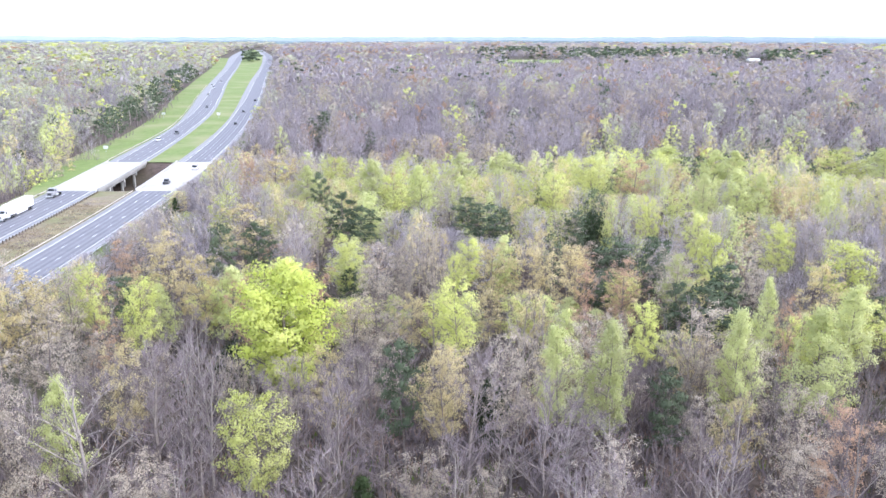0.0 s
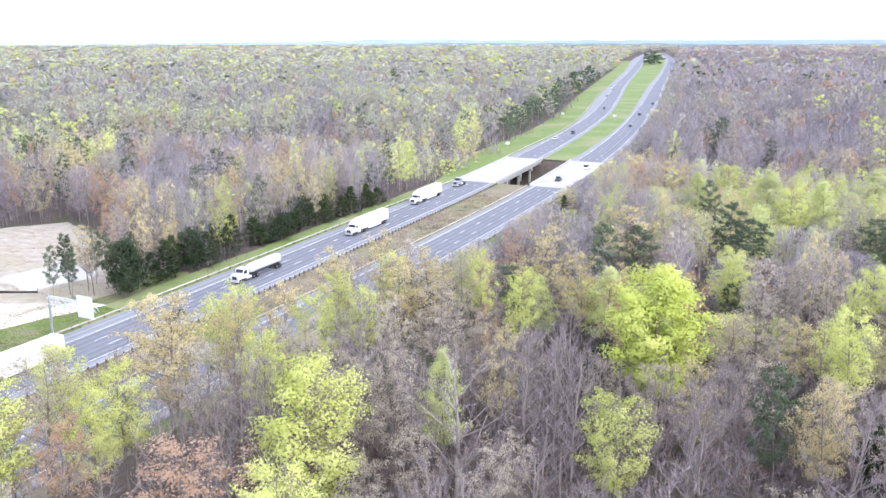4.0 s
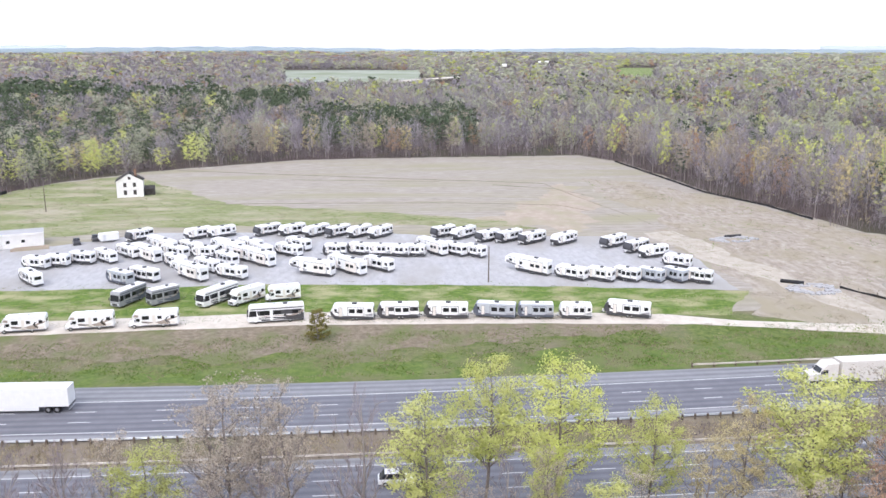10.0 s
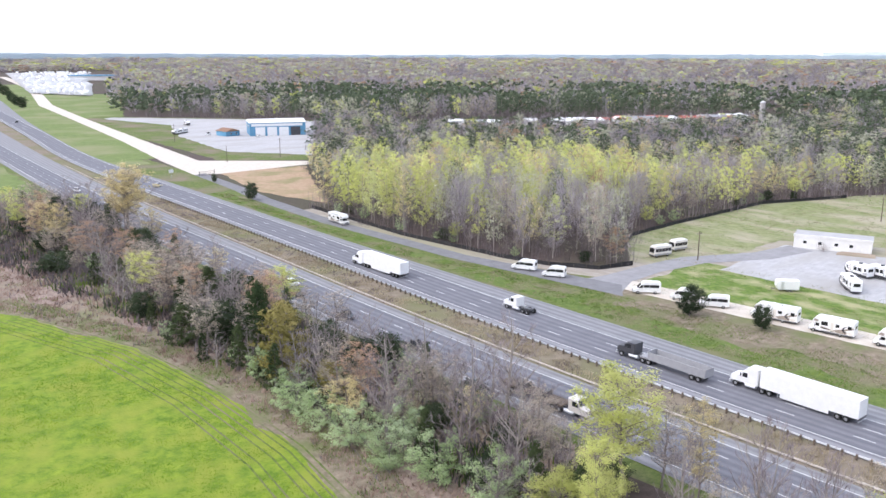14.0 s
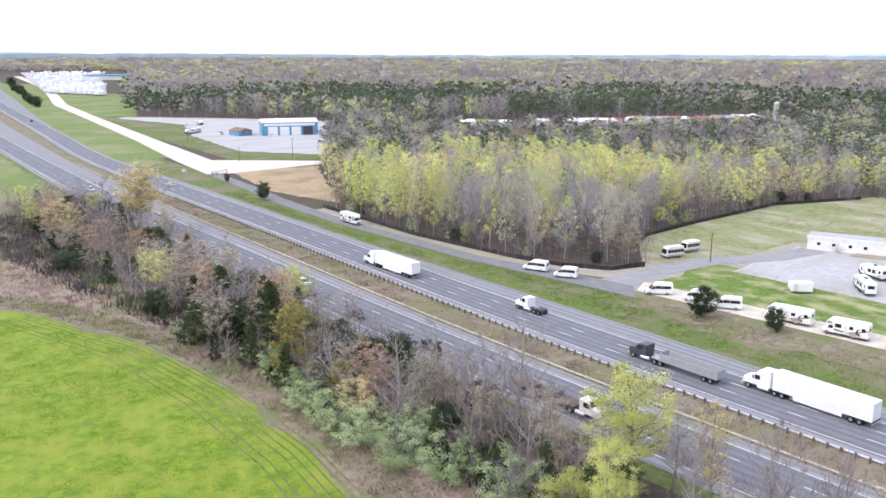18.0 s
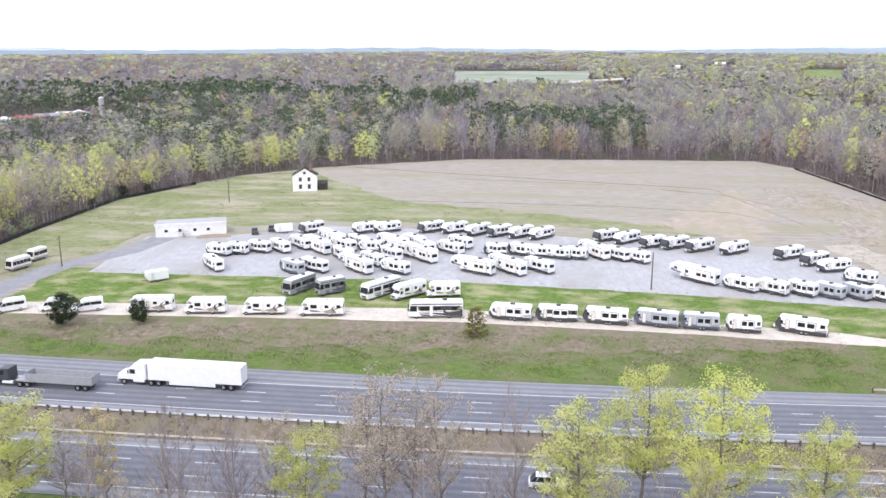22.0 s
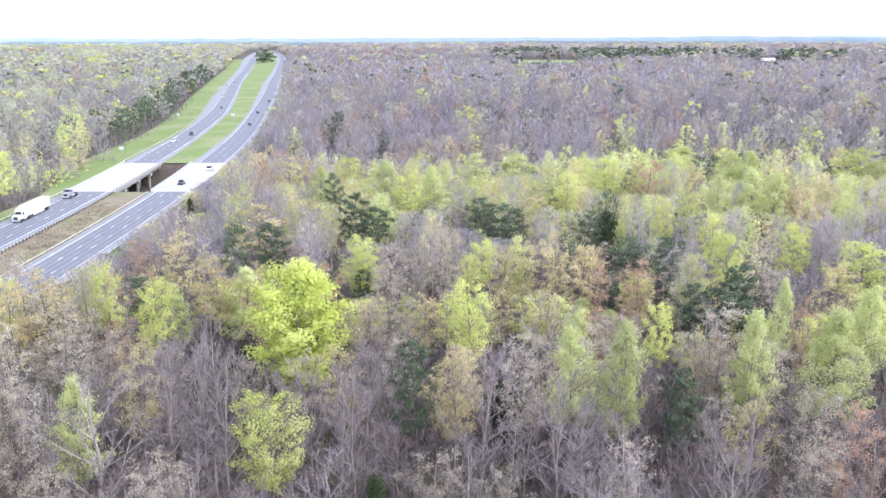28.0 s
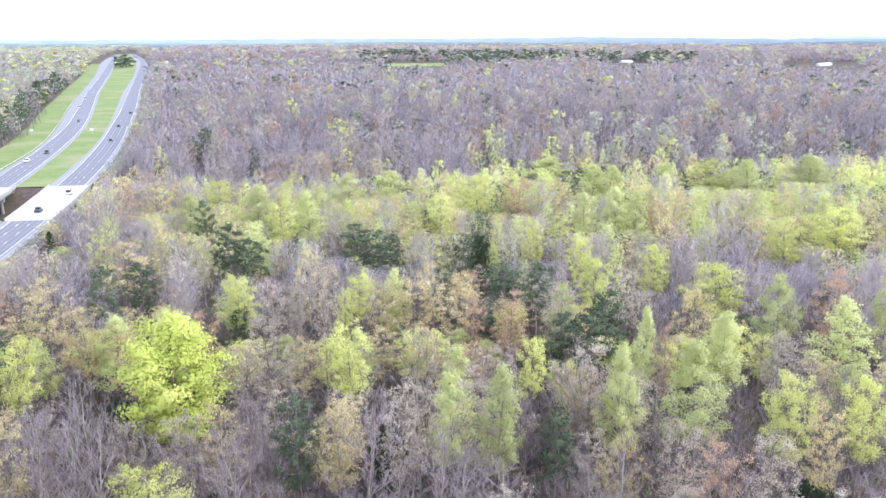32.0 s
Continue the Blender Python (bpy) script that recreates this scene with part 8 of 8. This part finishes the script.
for x, y, w, dep, a in ((600, 1680, 24, 12, 15), (885, 1450, 26, 9, 20), (905, 1470, 20, 8, 25)):
    b = thing("long_shed", "long low white-roofed shed far off in the woods", "building", at=pose(x, y, float(land(x, y)), 0, 0, a))
    part("wall", Geo().box(-w / 2, w / 2, -dep / 2, dep / 2, 0, 3.2).mesh("wall"), SIDING, b)
    part("roof", Geo().slab([(-dep / 2 - 0.6, 3.2), (dep / 2 + 0.6, 3.2), (0, 5.0)], w + 1.0, 0.1).mesh("roof"), ROOF, b, at=pose(0, 0, 0, 0, 0, 90))

# the far sales yard beside the highway
yard = random.Random(8)
patch("far_yard", [(-374, -1150), (-406, -1034), (-802, -2071), (-657, -2174)], 1.0, GRAVEL, "pale gravel of a far trailer yard", "gravel lot", 2.0)
g = Geo()
for k in range(280):
    s, u = yard.random() ** 1.3, yard.random()
    x, y = -376 - 290 * s - (30 + 115 * s) * u, -1140 - 1000 * s + (100 * u if s < 0.4 else 80 * u)
    a, c = (5, 1.3) if yard.random() < 0.5 else (1.3, 5)
    z = max(1.0, float(land(x, y)))
    g.box(x - a, x + a, y - c, y + c, z + 0.6, z + 3.9, 0.2)
tagged(part("far_trailers", g.mesh("far_trailers"), WHITE), "rows of white trailers far along the highway", "trailers", kind="stuff")
showroom = thing("showroom", "long low blue and white showroom in the far yard", "building", at=pose(-640, -1570, float(land(-640, -1570)), 0, 0, -40))
part("wall", Geo().box(-55, 55, -15, 15, 0, 8).mesh("wall"), SIDING, showroom)
part("roof", Geo().box(-57, 57, -17, 17, 8, 9.5, 0.4).mesh("roof"), BLUE, showroom, "blue roof")

# ---- sign, poles, fences, stones ----
gantry = thing("road_sign_gantry", "cantilever road sign on a steel post seen from behind", "road sign", at=pose(-133.6, 104, 0))
part("post", Geo().tube((0, 0, 0), (0, 0, 8.2), 0.26, 0.2, 12).mesh("post"), STEEL, gantry)
part("footing", Geo().tube((0, 0, -0.1), (0, 0, 0.5), 0.6, 0.55, 12).mesh("footing"), CONC, gantry)
for z in (6.5, 7.8):
    for y in (-0.4, 0.4):
        part("truss_chord", Geo().tube((0, y, z), (11.4, y, z), 0.12, 0.12).mesh("truss_chord"), ALU, gantry)
for k in range(9):
    x = k * 1.4
    part("truss_brace", Geo().tube((x, 0.4, 6.5 if k % 2 else 7.8), (x + 1.4, 0.4, 7.8 if k % 2 else 6.5), 0.06, 0.06, 5).mesh("truss_brace"), ALU, gantry)
    part("truss_brace", Geo().tube((x, -0.4, 6.5 if k % 2 else 7.8), (x + 1.4, -0.4, 7.8 if k % 2 else 6.5), 0.06, 0.06, 5).mesh("truss_brace"), ALU, gantry)
part("sign_panel", Geo().box(8.2, 12.2, -0.62, -0.54, 5.2, 9.4, 0.03).mesh("sign_panel"), SIGN, gantry, "bare aluminium back of a sign")
for x in (9.3, 10.9):
    part("panel_stiffener", Geo().box(x - 0.05, x + 0.05, -0.54, -0.42, 5.1, 8.9).mesh("panel_stiffener"), STEEL, gantry)


def utility_pole(x, y, h, arm=True):
    ob = thing("utility_pole", "brown timber utility pole", "pole", "utility poles", pose(x, y, float(land(x, y))))
    part("shaft", Geo().tube((0, 0, 0), (0, 0, h), 0.17, 0.11, 8).mesh("shaft"), TIMBER, ob)
    if arm:
        part("crossarm", Geo().box(-1.1, 1.1, -0.06, 0.06, h - 0.7, h - 0.56).mesh("crossarm"), TIMBER, ob)
        for d in (-1.0, 0.0, 1.0):
            part("insulator", Geo().tube((d, 0, h - 0.56), (d, 0, h - 0.36), 0.05, 0.04).mesh("insulator"), CHARCOAL, ob)
    return ob


for x, y, h in ((-190, 34, 9), (-201, -112, 8), (-244, -379, 10), (-214, -381, 8), (-238, -485, 11), (-74, -121, 9), (-292, -98, 8), (-60, -300, 9)):
    utility_pole(x, y, h, y not in (34, -381))
for p, q in (((-74, -121, 8.3), (-60, -300, 8.3)), ((-74, -121, 8.3), (-20, 40, 8.3))):
    wire = thing("power_line", "thin dark overhead wires along the scrub", "wire")
    for d in (-1.0, 1.0):
        g, prev = Geo(), None
        for i in range(13):
            s = i / 12
            c = (p[0] + (q[0] - p[0]) * s + d, p[1] + (q[1] - p[1]) * s, p[2] - 6.0 * s * (1 - s))
            if prev:
                g.tube(prev, c, 0.02, 0.02, 4)
            prev = c
        part("strand", g.mesh("strand"), CHARCOAL, wire)


def silt_fence(points, label, tall=1.15):
    """Staked cloth in one run, sagging a little between the stakes."""
    ob = thing("silt_fence", label, "fence")
    g, run = Geo(), [points[0]]
    for (x0, y0), (x1, y1) in zip(points, points[1:]):
        n = max(1, int(math.hypot(x1 - x0, y1 - y0) / 3))
        run += [(x0 + (x1 - x0) * i / n, y0 + (y1 - y0) * i / n) for i in range(1, n + 1)]
    vs, fs = [], []
    for x, y in run:
        top = tall + 0.12 * math.sin(7 * x + 3 * y)
        vs += [(x, y, 0), (x, y, top), (x - 0.03, y - 0.03, top), (x - 0.03, y - 0.03, 0)]
        part("stake", STAKE, TIMBER, ob, at=pose(x, y, 0))
    for i in range(len(run) - 1):
        k = 4 * i
        fs += [(k, k + 4, k + 5, k + 1), (k + 1, k + 5, k + 6, k + 2), (k + 2, k + 6, k + 7, k + 3)]
    part("cloth", g.add(vs, fs).mesh("cloth"), CLOTH, ob, "black woven cloth")
    return ob


STAKE = Geo().box(-0.04, 0.04, -0.04, 0.04, 0, 1.15).mesh("stake")
silt_fence([(-171, -247), (-168, -220), (-164.5, -190), (-165.5, -150), (-168, -136), (-174, -124.5), (-184, -121)], "black silt fence between wood and service road")
silt_fence([(-207, -138), (-214, -141.5), (-240, -142), (-294, -140), (-330, -124)], "black silt fence along the edge of the wood")
silt_fence([(-390, 130), (-340, 134), (-303, 136.5), (-275, 146.5), (-250, 150)], "black silt fence along the far side of the field", 0.75)
silt_fence([(-176, 114), (-168, 118), (-160, 122)], "short black silt fence above the pond", 0.5)
gate = thing("yard_gate", "dark metal gate across the service road", "gate", at=pose(-184, -346, 0, 0, 0, 15))
for x in (-4.5, 4.5):
    part("gate_post", Geo().tube((x, 0, 0), (x, 0, 2.2), 0.12, 0.12, 8).mesh("gate_post"), CHARCOAL, gate)
for k in range(9):
    part("bar", Geo().box(-4.1 + k, -4.0 + k, -0.03, 0.03, 0.2, 1.9).mesh("bar"), CHARCOAL, gate)
for z in (0.3, 1.8):
    part("gate_rail", Geo().box(-4.4, 4.4, -0.04, 0.04, z - 0.05, z + 0.05).mesh("gate_rail"), CHARCOAL, gate)
for cx, cy, rx, ry in ((-175.5, 107, 4.5, 6.0), (-226, 112, 3.5, 7.0)):
    heap = thing("riprap_apron", "ring of grey riprap stones in the bare soil", "stones", at=pose(cx, cy, 0.03))
    for k in range(110):
        a, q = rng.uniform(0, 6.28), math.sqrt(rng.uniform(0.25, 1))
        s = rng.uniform(0.25, 0.6)
        vs = [(sx * s * rng.uniform(0.6, 1), sy * s * rng.uniform(0.6, 1), sz * s * 0.7) for sz in (0, 1) for sx, sy in ((-1, -1), (1, -1), (1, 1), (-1, 1))]
        part("stone", Geo().add(vs, [(3, 2, 1, 0), (4, 5, 6, 7), (0, 1, 5, 4), (1, 2, 6, 5), (2, 3, 7, 6), (3, 0, 4, 7)]).mesh("stone"), STONE, heap, at=pose(rx * q * math.cos(a), ry * q * math.sin(a), 0, 0, 0, rng.uniform(0, 90)))
for x, y, a in ((-181, 105, 60), (-229, 113, 100)):
    drain = thing("drain_pipe", "black corrugated drain pipe lying on soil", "pipe", at=pose(x, y, 0.45, 0, 0, a))
    part("pipe", Geo().tube((-2.6, 0, 0), (2.6, 0, 0), 0.42, 0.42, 12).mesh("pipe"), CLOTH, drain)
for y, off, h in ((560, -12, 2.6), (560, 14, 2.4), (395, -9, 2.2), (-350, -6, 2.4)):
    post_sign = thing("road_sign", "small white road sign on a post", "road sign", at=pose(float(a_out(y)) + (off if off < 0 else 24), y, 0))
    part("post", Geo().box(-0.06, 0.06, -0.06, 0.06, 0, h).mesh("post"), STEEL, post_sign)
    part("panel", Geo().box(-1.1, 1.1, -0.05, -0.01, h - 0.2, h + 1.2, 0.02).mesh("panel"), SIGN, post_sign)
